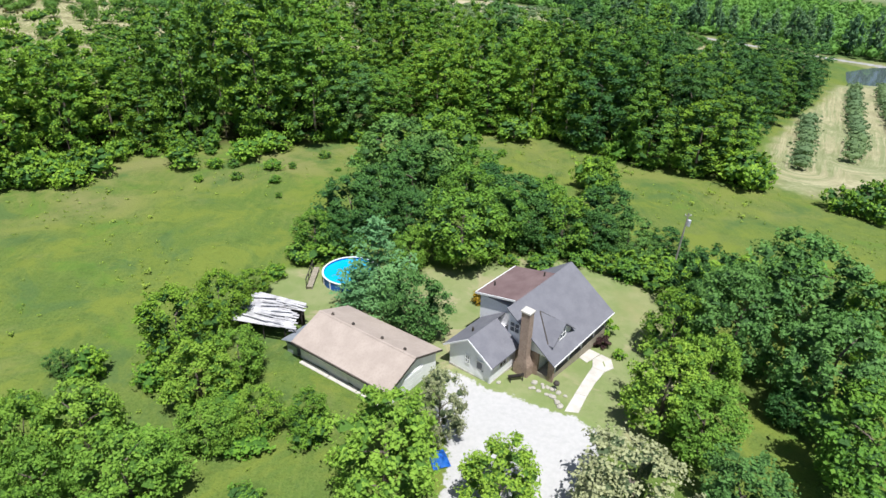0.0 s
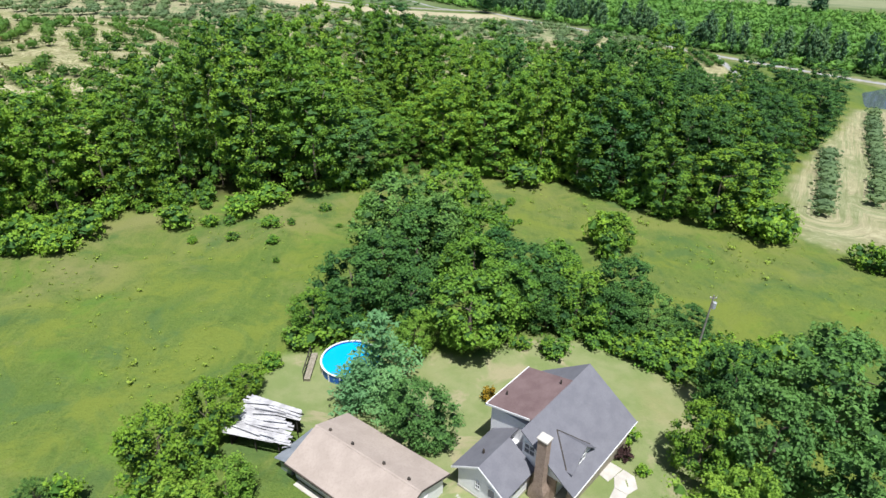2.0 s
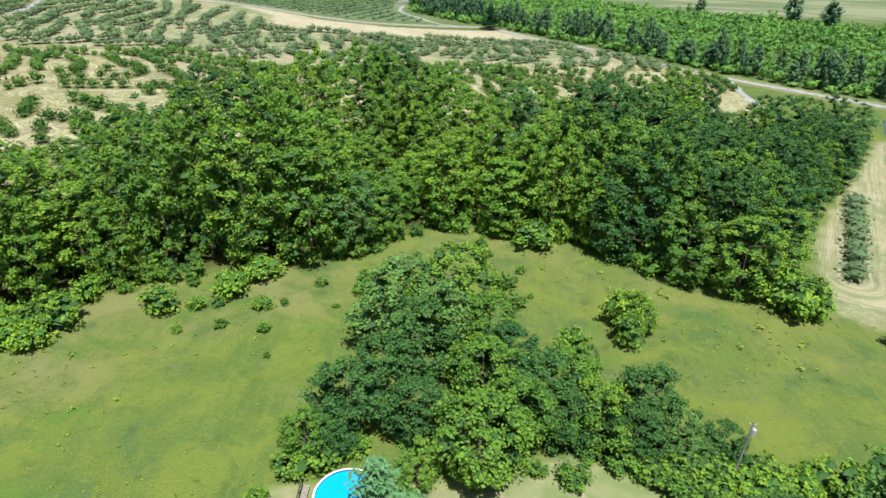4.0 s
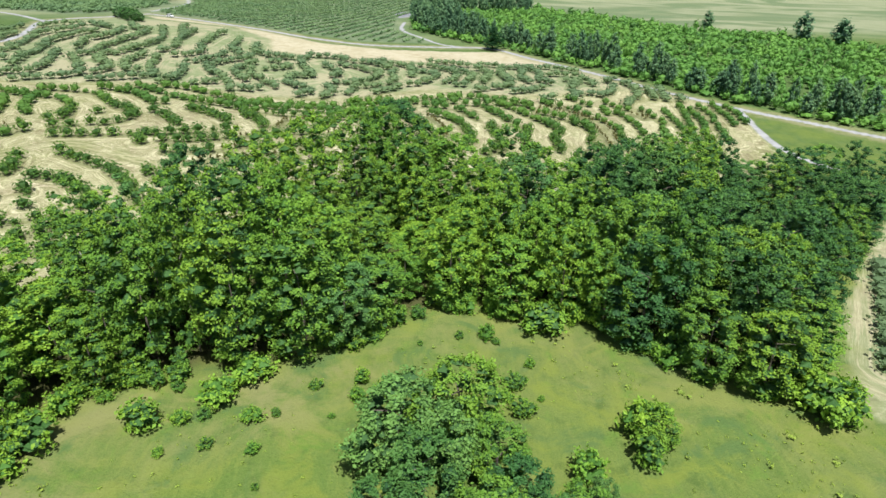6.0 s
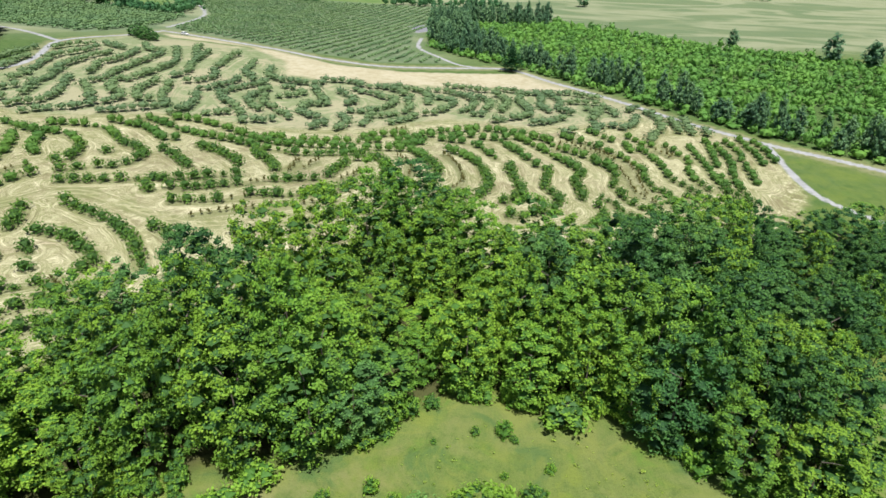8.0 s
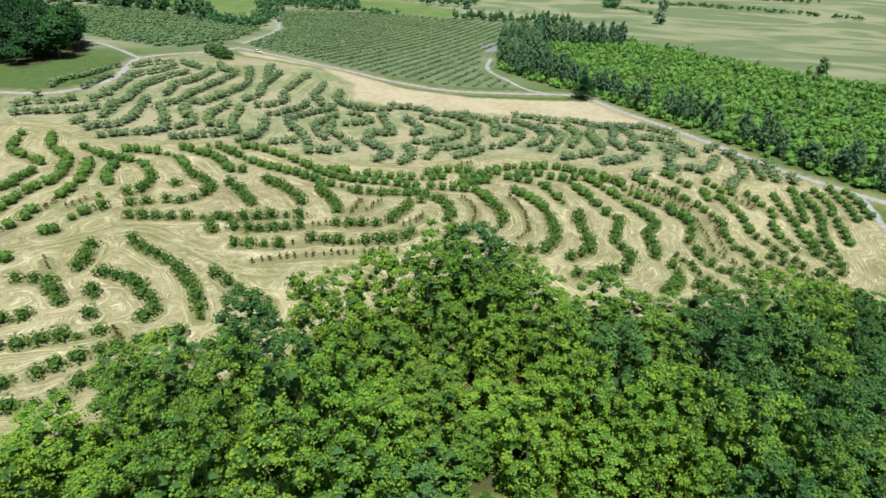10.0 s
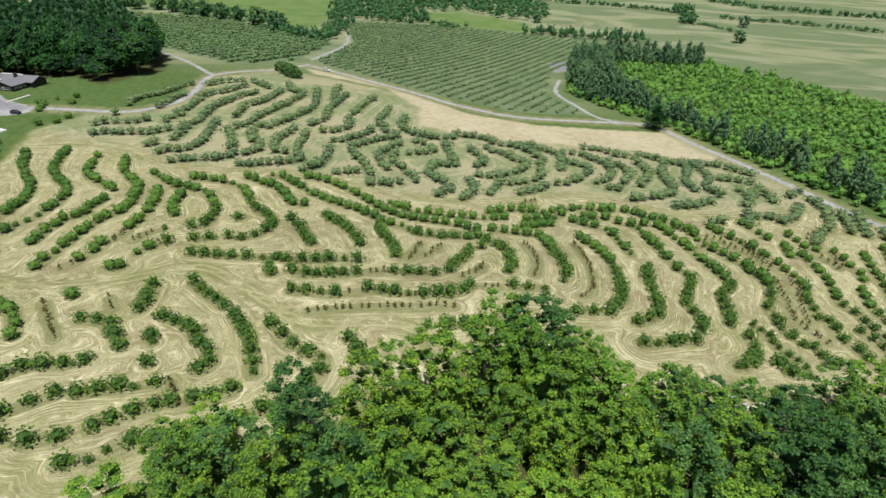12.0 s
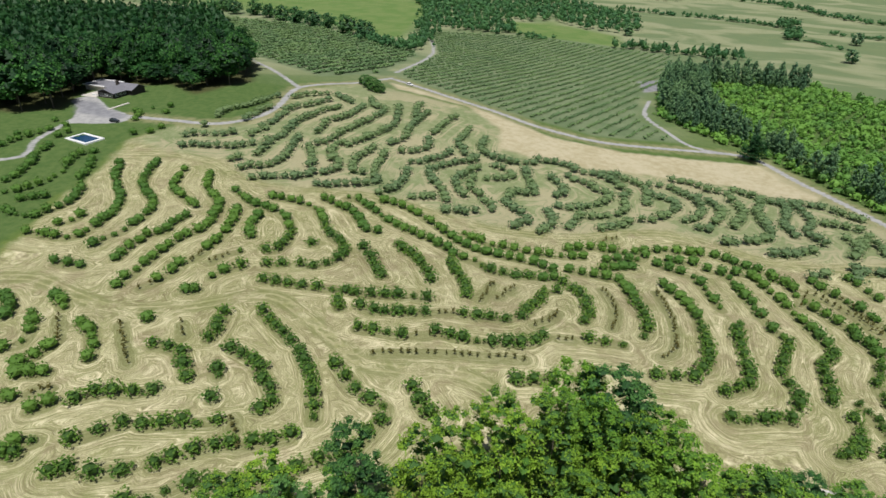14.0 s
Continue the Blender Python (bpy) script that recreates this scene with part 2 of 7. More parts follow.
    straw = s.mix(s.calc("MULTIPLY", s.steps(broken, 0.50, 0.68), 0.5), straw, (0.205, 0.190, 0.092))
    straw = s.mix(s.calc("MULTIPLY", s.steps(swath, 0.485, 0.41), s.calc("SUBTRACT", 0.9, s.calc("MULTIPLY", worn, 0.45))), straw, (0.150, 0.138, 0.064))
    alley = s.calc("MULTIPLY", s.steps(s.calc("ADD", away, s.calc("MULTIPLY", s.calc("SUBTRACT", broken, 0.5), 1.5)), 1.7, 2.9), s.steps(s.noise(0.09, 2, 0.5, v), 0.36, 0.60))
    straw = s.mix(s.calc("MULTIPLY", alley, 0.40), straw, (0.430, 0.395, 0.232))
    straw = s.mix(s.calc("MULTIPLY", s.steps(swath, 0.495, 0.575), s.calc("ADD", 0.35, s.calc("MULTIPLY", worn, 0.5))), straw, (0.700, 0.635, 0.420))
    straw = s.mix(s.calc("MULTIPLY", s.steps(wisp, 0.50, 0.40), 0.6), straw, (0.150, 0.132, 0.068))
    straw = s.mix(s.calc("MULTIPLY", s.steps(wisp, 0.53, 0.62), 0.55), straw, (0.690, 0.640, 0.430))
    straw = s.mix(s.calc("MULTIPLY", s.steps(other, 0.52, 0.64), 0.45), straw, (0.205, 0.165, 0.098))
    straw = s.mix(s.calc("MULTIPLY", s.steps(patch, 0.54, 0.66), 0.45), straw, (0.190, 0.215, 0.078))
    under = s.steps(s.calc("ADD", away, s.calc("MULTIPLY", s.calc("SUBTRACT", mid, 0.5), 2.0)), 2.3, 1.2)
    straw = s.mix(s.calc("MULTIPLY", under, 0.65), straw, (0.165, 0.180, 0.072))
    straw = s.mix(s.calc("MULTIPLY", s.steps(fine, 0.5, 0.75), 0.4), straw, (0.185, 0.160, 0.082))
    colour = s.mix(s.attribute("orchard"), meadow, straw)
    # older orchard: grass among the trees
    grass = s.mix(s.steps(mid, 0.35, 0.65), (0.168, 0.215, 0.095), (0.235, 0.268, 0.138))
    grass = s.mix(s.calc("MULTIPLY", s.steps(s.calc("ADD", s.calc("MULTIPLY", big, 0.55), s.calc("MULTIPLY", streak, 0.45)), 0.45, 0.56), 0.85), grass, (0.370, 0.335, 0.210))
    colour = s.mix(s.attribute("upper"), colour, grass)
    lawn = s.mix(s.steps(mid, 0.35, 0.65), (0.185, 0.235, 0.085), (0.240, 0.268, 0.120))
    lawn = s.mix(s.calc("MULTIPLY", s.steps(big, 0.5, 0.7), 0.6), lawn, (0.330, 0.290, 0.150))
    bare = s.noise(0.16, 4, 0.65, v, 0.6)
    lawn = s.mix(s.calc("MULTIPLY", s.steps(bare, 0.54, 0.66), 0.75), lawn, (0.350, 0.305, 0.190))
    colour = s.mix(s.attribute("lawn"), colour, lawn)
    park = s.mix(s.steps(mid, 0.35, 0.65), (0.068, 0.122, 0.034), (0.098, 0.150, 0.046))
    colour = s.mix(s.attribute("park"), colour, park)
    # far fields, in long bands
    band = s.noise(0.010, 3, 0.5, s.node("ShaderNodeMapping", 0, {}, Vector=v, Rotation=(0.0, 0.0, 0.45), Scale=(0.9, 1.7, 1.0)), 1.4)
    field = s.mix(s.steps(band, 0.43, 0.57), (0.138, 0.184, 0.090), (0.255, 0.274, 0.158))
    field = s.mix(s.calc("MULTIPLY", s.steps(big, 0.4, 0.7), 0.4), field, (0.18, 0.21, 0.10))
    pasture = s.mix(s.steps(big, 0.35, 0.65), (0.110, 0.185, 0.052), (0.150, 0.210, 0.070))
    field = s.mix(s.attribute("pasture"), field, pasture)
    colour = s.mix(s.attribute("field"), colour, field)
    block = s.mix(s.steps(big, 0.35, 0.65), (0.122, 0.170, 0.085), (0.170, 0.212, 0.115))
    colour = s.mix(s.attribute("block"), colour, block)
    hay = s.mix(s.steps(s.calc("ADD", s.calc("MULTIPLY", mid, 0.7), s.calc("MULTIPLY", big, 0.5)), 0.42, 0.75), (0.370, 0.325, 0.195), (0.470, 0.420, 0.285))
    colour = s.mix(s.attribute("hay"), colour, hay)
    colour = s.mix(s.calc("MULTIPLY", s.attribute("shoulder"), s.calc("ADD", 0.45, s.steps(mid, 0.35, 0.65), True)), colour, (0.255, 0.245, 0.130))
    track = s.mix(s.steps(broken, 0.35, 0.65), (0.270, 0.275, 0.120), (0.385, 0.365, 0.205))
    from_mid = s.calc("ADD", s.attribute("track_distance"), s.calc("MULTIPLY", s.calc("SUBTRACT", mid, 0.5), 1.2))
    track = s.mix(s.steps(s.calc("ABSOLUTE", s.calc("SUBTRACT", from_mid, 1.1)), 0.5, 0.1), (0.175, 0.190, 0.074), track)
    colour = s.mix(s.calc("MULTIPLY", s.steps(from_mid, 3.6, 1.6), s.calc("MULTIPLY", s.steps(patch, 0.36, 0.60), 0.75)), colour, track)
    gravel = s.mix(s.steps(fine, 0.3, 0.7), (0.425, 0.42, 0.41), (0.475, 0.465, 0.455))
    gravel = s.mix(s.calc("MULTIPLY", s.steps(big, 0.4, 0.7), 0.3), gravel, (0.37, 0.36, 0.335))
    ragged = s.calc("ADD", s.calc("MULTIPLY", s.calc("SUBTRACT", fine, 0.5), 0.9), s.calc("MULTIPLY", s.calc("SUBTRACT", mid, 0.5), 0.7))
    colour = s.mix(s.steps(s.calc("ADD", s.attribute("gravel"), ragged), 0.42, 0.60), colour, gravel)
    road = s.mix(s.steps(mid, 0.35, 0.65), (0.285, 0.285, 0.282), (0.365, 0.362, 0.352))
    colour = s.mix(s.steps(s.calc("ADD", s.attribute("road"), s.calc("MULTIPLY", ragged, 0.6)), 0.25, 0.75), colour, road)
    colour = s.mix(s.calc("MULTIPLY", s.attribute("asphalt"), 0.85), colour, s.mix(s.steps(mid, 0.35, 0.65), (0.175, 0.178, 0.195), (0.225, 0.228, 0.245)))
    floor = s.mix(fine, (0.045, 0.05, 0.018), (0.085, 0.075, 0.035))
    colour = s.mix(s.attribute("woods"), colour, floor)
    even = s.calc("SUBTRACT", 1.0, s.calc("ADD", s.calc("MULTIPLY", s.attribute("lawn"), 0.5), s.calc("MULTIPLY", s.calc("MAXIMUM", s.attribute("gravel"), s.attribute("road")), 0.85)), True)
    colour = s.mix(s.calc("MULTIPLY", s.steps(tuft, 0.45, 0.75), s.calc("MULTIPLY", even, 0.16)), colour, (0.06, 0.075, 0.02))
    s.bump(s.calc("MULTIPLY", even, s.calc("ADD", s.calc("MULTIPLY", fine, 0.6), s.calc("ADD", s.calc("MULTIPLY", tuft, 0.3), s.calc("MULTIPLY", mid, 0.6)))), 0.8, 0.4)
    return s.finish(colour, 0.95, 0.0, 0.1)


GROUND = ground_material()


# ---- plan of the land ----
HILLS = [(-115, 180, 60, 5.28), (-60, 205, 45, 3.12), (20, 195, 45, 2.12), (-45, 260, 45, -4.57), (60, 285, 60, 3.4), (-80, 335, 60, 2.02), (35, 375, 60, -2.29), (0, 120, 45, -0.44), (60, 100, 50, -0.04),
         (-180, 385, 100, 6.72), (-30, 500, 110, 0.91), (145, 230, 70, -3.25), (0, 30, 50, 3.01), (220, 400, 120, 5.79), (-25, 212, 30, 4.15), (-300, 300, 150, 11.97), (-60, 90, 45, 0.41), (-13, 63, 9, -1.1), (9, 41, 7, 0.5)]


def height(x, y):
    """Height of the ground: a gentle fall with low hills on it."""
    x, y = np.asarray(x, float), np.asarray(y, float)
    z = -3.21 - 2.38 * np.clip(x, -750, 750) / 100 - 12.55 * np.tanh(y / 600)
    for cx, cy, w, up in HILLS:
        z = z + up * np.exp(-((x - cx) ** 2 + (y - cy) ** 2) / (2 * w * w))
    return z


def ground_z(x, y):
    return float(height(x, y))


# Rows of the orchard: B bearing bushes, T small bushes, S young trees, U older trees on the upper ground.
ROWS_OF_TREES = []


def row(kind, *points):
    """One row of the orchard, planted along a bent line."""
    ROWS_OF_TREES.append((kind, list(points)))


row("B", (-211, 197.5), (-203.5, 196.5), (-198, 198))
row("B", (-213.5, 205.5), (-208.5, 209))
row("B", (-197.5, 202), (-196.5, 207.5), (-198, 213), (-202.5, 220), (-209.5, 225), (-213, 232), (-220, 240))
row("B", (-186.5, 197), (-184.5, 200.5), (-185, 204))
row("B", (-174, 197), (-177, 208.5), (-183, 218), (-200, 232), (-207, 241))
row("B", (-190.5, 189.5), (-177, 191), (-174, 193.5))
row("B", (-165, 191), (-165.5, 196.5), (-164, 200), (-167, 214.5), (-173.5, 222), (-185.5, 230), (-191.5, 238.5), (-196.5, 248.5))
row("B", (-167, 179.5), (-158.5, 180.5))
row("B", (-153, 187), (-155, 201.5), (-152.5, 204.5), (-154, 210), (-154, 217))
row("B", (-156, 224), (-171.5, 231), (-178, 239), (-182, 247.5))
row("B", (-141.5, 177), (-144, 196.5), (-144.5, 205), (-143, 211), (-147.5, 224), (-153, 230.5), (-163, 237.5), (-170, 247))
row("B", (-133.5, 183), (-132.5, 187.5), (-133.5, 192))
row("B", (-133.5, 202), (-136, 214.5), (-142.5, 227.5))
row("B", (-123, 181.5), (-120.5, 183))
row("B", (-121.5, 189.5), (-121, 193.5), (-118, 197.5))
row("B", (-124, 204.5))
row("B", (-126.5, 213.5), (-131.5, 220), (-133.5, 226))
row("B", (-153, 240), (-142, 234.5), (-128.5, 231.5), (-118.5, 222.5), (-115, 213.5), (-115, 209), (-117, 208))
row("B", (-112.5, 201.5), (-108.5, 204))
row("B", (-104, 205.5), (-99, 207.5), (-97, 212), (-97, 217))
row("B", (-139, 241.5), (-124.5, 242), (-119.5, 239.5), (-106, 225.5), (-101.5, 223.5), (-97.5, 219))
row("B", (-108.5, 218))
row("B", (-122.5, 249), (-108.5, 244.5), (-100, 236), (-95.5, 236))
row("B", (-116.5, 254.5), (-112, 255), (-93, 244.5), (-77.5, 240), (-66.5, 234), (-62, 234), (-54, 229.5), (-43, 232), (-37.5, 234))
row("B", (-105, 259.5), (-96.5, 259), (-84, 253.5), (-70.5, 244.5), (-60.5, 242), (-47.5, 243), (-39.5, 240.5))
row("B", (-72, 252.5), (-67.5, 250.5), (-60, 249.5), (-57, 250.5), (-45, 251.5), (-37.5, 254.5), (-33.5, 257))
row("B", (-39, 260.5), (-32, 266.5), (-29, 267))
row("B", (-35, 243.5), (-23, 244), (-20, 243), (-11, 223), (-11, 214))
row("B", (-15, 207.5), (-23, 205))
row("B", (-33.5, 201.5), (-35, 197.5), (-43.5, 194), (-57.5, 192))
row("B", (-64, 187.5), (-75, 186))
row("B", (-34.5, 233), (-28.5, 226.5), (-25, 217.5), (-25.5, 213))
row("B", (-35.5, 225.5), (-38.5, 224.5), (-38, 218), (-40.5, 207.5))
row("B", (-43.5, 204.5), (-53.5, 202))
row("B", (-62.5, 198.5), (-75, 194), (-78.5, 194.5))
row("B", (-85, 193.5), (-83.5, 191.5))
row("B", (-65, 205), (-69, 204.5), (-77.5, 201), (-108, 194))
row("B", (-94, 223.5), (-81, 210.5))
row("B", (-86, 231.5), (-81, 227.5), (-76.5, 225.5), (-68.5, 215.5))
row("B", (-67.5, 228.5), (-59.5, 218), (-56.5, 211.5))
row("B", (-35, 184), (-28, 187.5))
row("B", (-8, 248), (0.5, 236), (4.5, 215.5), (4.5, 210.5), (3.5, 208))
row("B", (1.5, 203.5), (-6.5, 200))
row("B", (-11, 263.5), (-1.5, 259.5), (1.5, 256.5), (7.5, 242))
row("B", (12, 235), (12, 224), (14, 211.5), (12.5, 206.5), (8.5, 202))
row("B", (4, 266.5), (8, 266), (10.5, 263), (18, 243))
row("B", (20.5, 236.5), (23, 235), (23.5, 231), (21.5, 220.5), (21.5, 216), (24, 210), (23.5, 206))
row("B", (21.5, 200.5), (10, 194))
row("B", (12, 268), (15.5, 267.5), (18.5, 265), (33, 236.5), (34, 231.5), (31, 226), (31.5, 211))
row("B", (35, 207), (36, 203.5), (34.5, 198), (32, 195))
row("B", (22.5, 268.5), (26.5, 266.5), (30.5, 256), (39.5, 248), (41.5, 243), (44, 240.5))
row("B", (33.5, 271.5), (47, 257))
row("B", (44.5, 278.5), (50.5, 268.5))
row("B", (-28.5, 266), (-24.5, 268), (-20, 268), (-16, 272.5), (-7.5, 276.5), (-3, 276.5), (1.5, 278))
row("B", (-26, 258.5), (-22, 262), (-18.5, 262.5), (-15.5, 268))
row("B", (-26.5, 252), (-18, 257))
row("B", (-8, 268.5), (-1, 269.5))
row("B", (5.5, 278), (22, 271.5))
row("B", (-146, 148), (-143.5, 150.5), (-144.5, 153), (-147, 156.5), (-151.5, 159.5))
row("B", (-164.5, 162.5), (-158.5, 159.5), (-156.5, 156.5))
row("B", (-151.5, 167.5), (-146, 164.5))
row("B", (-137, 161.5), (-130, 158.5), (-124.5, 152.5))
row("B", (-136, 152), (-137.5, 145.5))
row("B", (-135, 143), (-129.5, 145.5))
row("B", (-123, 168.5))
row("B", (-115, 161.5), (-110.5, 162.5), (-106, 161), (-100.5, 156.5))
row("B", (-107.5, 177.5), (-104.5, 168))
row("B", (-99, 181.5), (-87, 175))
row("B", (-97.5, 167.5), (-90, 166), (-86.5, 163.5), (-79.5, 157.5), (-81, 155))
row("B", (-83, 172.5), (-76, 166.5), (-69.5, 157))
row("B", (-73, 172.5), (-66, 167.5))
row("B", (-62, 166.5), (-58, 165.5), (-57, 162), (-58.5, 154))
row("B", (-55, 173))
row("B", (-51.5, 170), (-49, 168))
row("B", (-96, 160.5), (-94.5, 159))
row("B", (-91.5, 153))
row("B", (-117.5, 142.5), (-112, 147), (-107.5, 148), (-104.5, 150.5))
row("B", (-123, 137), (-121, 139.5))
row("B", (-109, 134.5), (-103, 141))
row("B", (-99.5, 142.5), (-86.5, 148.5))
row("B", (-118.5, 130), (-115.5, 131.5))
row("B", (-106.5, 127.5), (-104.5, 128.5))
row("B", (-99, 130), (-95, 132.5))
row("B", (-90.5, 136), (-83.5, 143.5), (-76, 147.5), (-71.5, 151.5))
row("B", (-84, 132.5), (-81.5, 135.5), (-71.5, 141), (-61, 151.5))
row("B", (-74, 137.5), (-72, 137.5))
row("B", (-89.5, 128), (-86, 130))
row("B", (-116, 127.5), (-118.5, 127))
row("B", (-132.5, 138), (-130, 137.5))
row("S", (-52.5, 221.5), (-52, 210.5))
row("S", (-48.5, 214), (-46.5, 222))
row("S", (-36, 205.5), (-33, 210), (-32.5, 214))
row("S", (-24, 235), (-19, 224), (-18.5, 213.5))
row("S", (-67.5, 179.5), (-56.5, 184.5), (-35, 191.5))
row("S", (-10, 242.5), (-5.5, 231.5), (-3, 214.5), (-4.5, 209.5), (-6, 207.5))
row("S", (33.5, 263.5), (42, 256), (47, 248.5))
row("S", (-133, 194), (-132.5, 199.5))
row("S", (-127.5, 196), (-126.5, 201.5))
row("S", (-128, 165), (-115.5, 154.5))
row("S", (-135, 178), (-134, 180.5))
row("S", (18, 242.5), (19.5, 240))
row("S", (-61, 189.5), (-58.5, 190.5))
row("S", (-29.5, 202.5), (-26.5, 203.5))
row("S", (-60, 200.5), (-56.5, 201.5))
row("S", (-114.5, 170.5), (-111, 167))
row("S", (-144, 161), (-136.5, 154.5))
row("S", (-127.5, 140.5), (-124.5, 142.5))
row("S", (-26, 278.5), (-30, 273.5))
row("S", (-79, 145), (-84.5, 151))
row("S", (29, 254.5), (31.5, 262.5))
row("U", (-57.5, 315), (-53.5, 311.5), (-49.5, 305.5), (-52, 301))
row("U", (-49.5, 293.5))
row("U", (-52, 287), (-49, 282), (-48, 276), (-50.5, 269))
row("U", (-67, 329.5), (-55.5, 332), (-50, 329), (-40.5, 328.5), (-34, 326), (-30.5, 322))
row("U", (-52, 321.5), (-43, 317.5), (-39, 314), (-34.5, 314), (-33, 309.5), (-36, 302), (-45, 294))
row("U", (-42.5, 278), (-40, 289), (-36, 290.5), (-28, 297), (-25.5, 302.5), (-28, 312), (-27, 318))
row("U", (-31.5, 283), (-27.5, 286.5), (-23, 292))
row("U", (-40, 332), (-35.5, 333), (-25.5, 329.5), (-20.5, 324.5), (-19, 312))
row("U", (-19.5, 296), (-15, 298), (-10.5, 304.5))
row("U", (-20, 331), (-13.5, 331.5), (-5.5, 326.5), (0, 319), (0.5, 309), (-4.5, 302))
row("U", (-18, 320), (-11.5, 319), (-8, 313.5), (-9.5, 309))
row("U", (-12, 340.5), (-5, 342), (2.5, 337.5), (10, 337))
row("U", (-0.5, 326), (5, 322.5), (8, 315.5), (6, 305.5))
row("U", (0.5, 298), (3.5, 297.5))
row("U", (12, 329.5), (15, 321.5), (15, 313), (12, 304))
row("U", (9, 289.5), (20.5, 295.5), (24, 304), (20, 319.5), (21.5, 331))
row("U", (12.5, 343), (24.5, 336), (30.5, 336), (30.5, 323.5), (29, 314.5), (32, 305))
row("U", (23.5, 285.5), (31.5, 290), (36, 294.5))
row("U", (34.5, 334.5), (37.5, 327), (38.5, 319), (36.5, 309), (40.5, 301.5))
row("U", (33, 338.5), (39, 340), (46.5, 337.5), (57, 330.5))
row("U", (42.5, 321), (53.5, 320.5))
row("U", (48.5, 310.5), (51, 304.5), (48.5, 295.5))
row("U", (55.5, 314), (52, 302.5))
row("B", (-232.5, 213.5), (-233.5, 218.5), (-237.5, 227.5), (-244.5, 235.5), (-247.5, 244))
row("B", (-224, 207), (-219.5, 212), (-219.5, 224.5), (-229, 240), (-226.5, 246))
row("B", (-269, 247), (-265.5, 252.5), (-264.5, 258))
row("B", (-228, 268.4))
row("B", (-223.4, 273.2))
row("B", (-223.4, 279.8))
row("B", (-250.2, 292.3))
row("B", (-247.5, 300.1))
row("B", (-241.4, 304.6))
row("B", (-236.5, 297))
row("B", (-261, 263.5))
row("B", (-272.5, 267.5))
row("B", (-242, 283), (-246, 290.5))
row("B", (-266, 237.5), (-265.5, 248.5))
row("B", (-254, 253.5), (-254.5, 259))
row("U", (93.1, 154.3), (80.8, 132.8), (71.2, 116.6))
row("U", (131.7, 200.3), (113.3, 169.2), (97, 140.2), (86, 123.5))
row("U", (141, 201), (124.2, 171.8), (112, 148))
row("U", (-207, 275.5), (-204, 279), (-194, 283.5), (-191.5, 287))
row("U", (-183.5, 289), (-184, 293.5))
row("U", (-200, 266.5), (-193, 269.5), (-184.5, 271.5), (-176, 280))
row("U", (-211.5, 302.5), (-214.5, 312.5), (-211.5, 317.5), (-208, 330), (-208.5, 338), (-207, 342.5))
row("U", (-197.5, 305), (-199.5, 318.5), (-198.5, 324.5))
row("U", (-208, 289.5))
row("U", (-184.5, 306), (-188.5, 323), (-188.5, 330), (-184, 338), (-181.5, 349.5))
row("U", (-198.5, 345), (-196, 351.5), (-188.5, 360.5))
row("U", (-182.5, 360.5), (-170, 353))
row("U", (-174.5, 288), (-171.5, 290), (-171.5, 295.5), (-175.5, 315.5), (-171.5, 342.5))
row("U", (-184.5, 299), (-182, 298.5))
row("U", (-167.5, 272.5), (-170.5, 285))
row("U", (-173, 262.5), (-171, 265))
row("U", (-164, 257.5), (-162.5, 261), (-159, 261.5), (-157.5, 264), (-156, 273), (-164.5, 297.5))
row("U", (-160.5, 305.5), (-163.5, 320), (-160, 331.5), (-161.5, 349))
row("U", (-154.5, 251.5), (-152.5, 254), (-145.5, 258))
row("U", (-142, 259.5), (-139, 264.5))
row("U", (-144.5, 271.5), (-144.5, 276.5), (-154, 288.5))
row("U", (-153, 293), (-151, 303.5), (-151.5, 309.5), (-148.5, 347.5), (-157, 353.5), (-163, 360.5))
row("U", (-140, 285), (-145, 290), (-146, 296), (-145, 300), (-141, 300), (-136, 325.5), (-137, 336.5), (-146.5, 359.5))
row("U", (-138, 267), (-135.5, 268.5), (-133, 273.5), (-134, 279.5), (-139, 282.5))
row("U", (-131.5, 258.5), (-127.5, 260), (-118, 267.5), (-115, 271.5))
row("U", (-122.5, 276.5), (-126.5, 276.5), (-129.5, 281), (-131.5, 288), (-130.5, 301.5))
row("U", (-114.5, 274), (-119.5, 279.5), (-124, 298.5))
row("U", (-127.5, 310.5), (-124.5, 316), (-125, 322.5), (-128.5, 333), (-130, 360))
row("U", (-133, 350), (-138, 363.5), (-138.5, 369.5))
row("U", (-109.5, 264.5), (-107, 269), (-106.5, 275.5), (-107, 281.5), (-109.5, 288))
row("U", (-119, 304.5))
row("U", (-116, 306.5), (-113, 311), (-111.5, 317), (-114.5, 322.5))
row("U", (-111.5, 296.5), (-108, 300), (-102.5, 310.5), (-101.5, 315))
row("U", (-116.5, 332), (-117, 350.5), (-116, 359))
row("U", (-97.5, 304), (-102, 294.5), (-99.5, 289), (-89.5, 278), (-87, 274))
row("U", (-97.5, 268.5), (-92, 273))
row("U", (-103.5, 330), (-104, 347.5))
row("U", (-100.5, 324.5), (-96, 318.5), (-92, 316))
row("U", (-96, 306.5), (-89.5, 315))
row("U", (-90, 324.5), (-92.5, 330), (-94, 339.5))
row("U", (-87.5, 323), (-83.5, 321.5), (-76, 321), (-67.5, 326))
row("U", (-83, 281), (-87, 285.5), (-90, 291.5), (-90, 297), (-86, 306.5))
row("U", (-81, 314), (-73.5, 311), (-72.5, 306), (-80, 300))
row("U", (-85, 297), (-83, 289.5), (-76, 283.5), (-69.5, 276))
row("U", (-84, 265))
row("U", (-80, 267.5), (-77.5, 268))
row("U", (-75, 271))
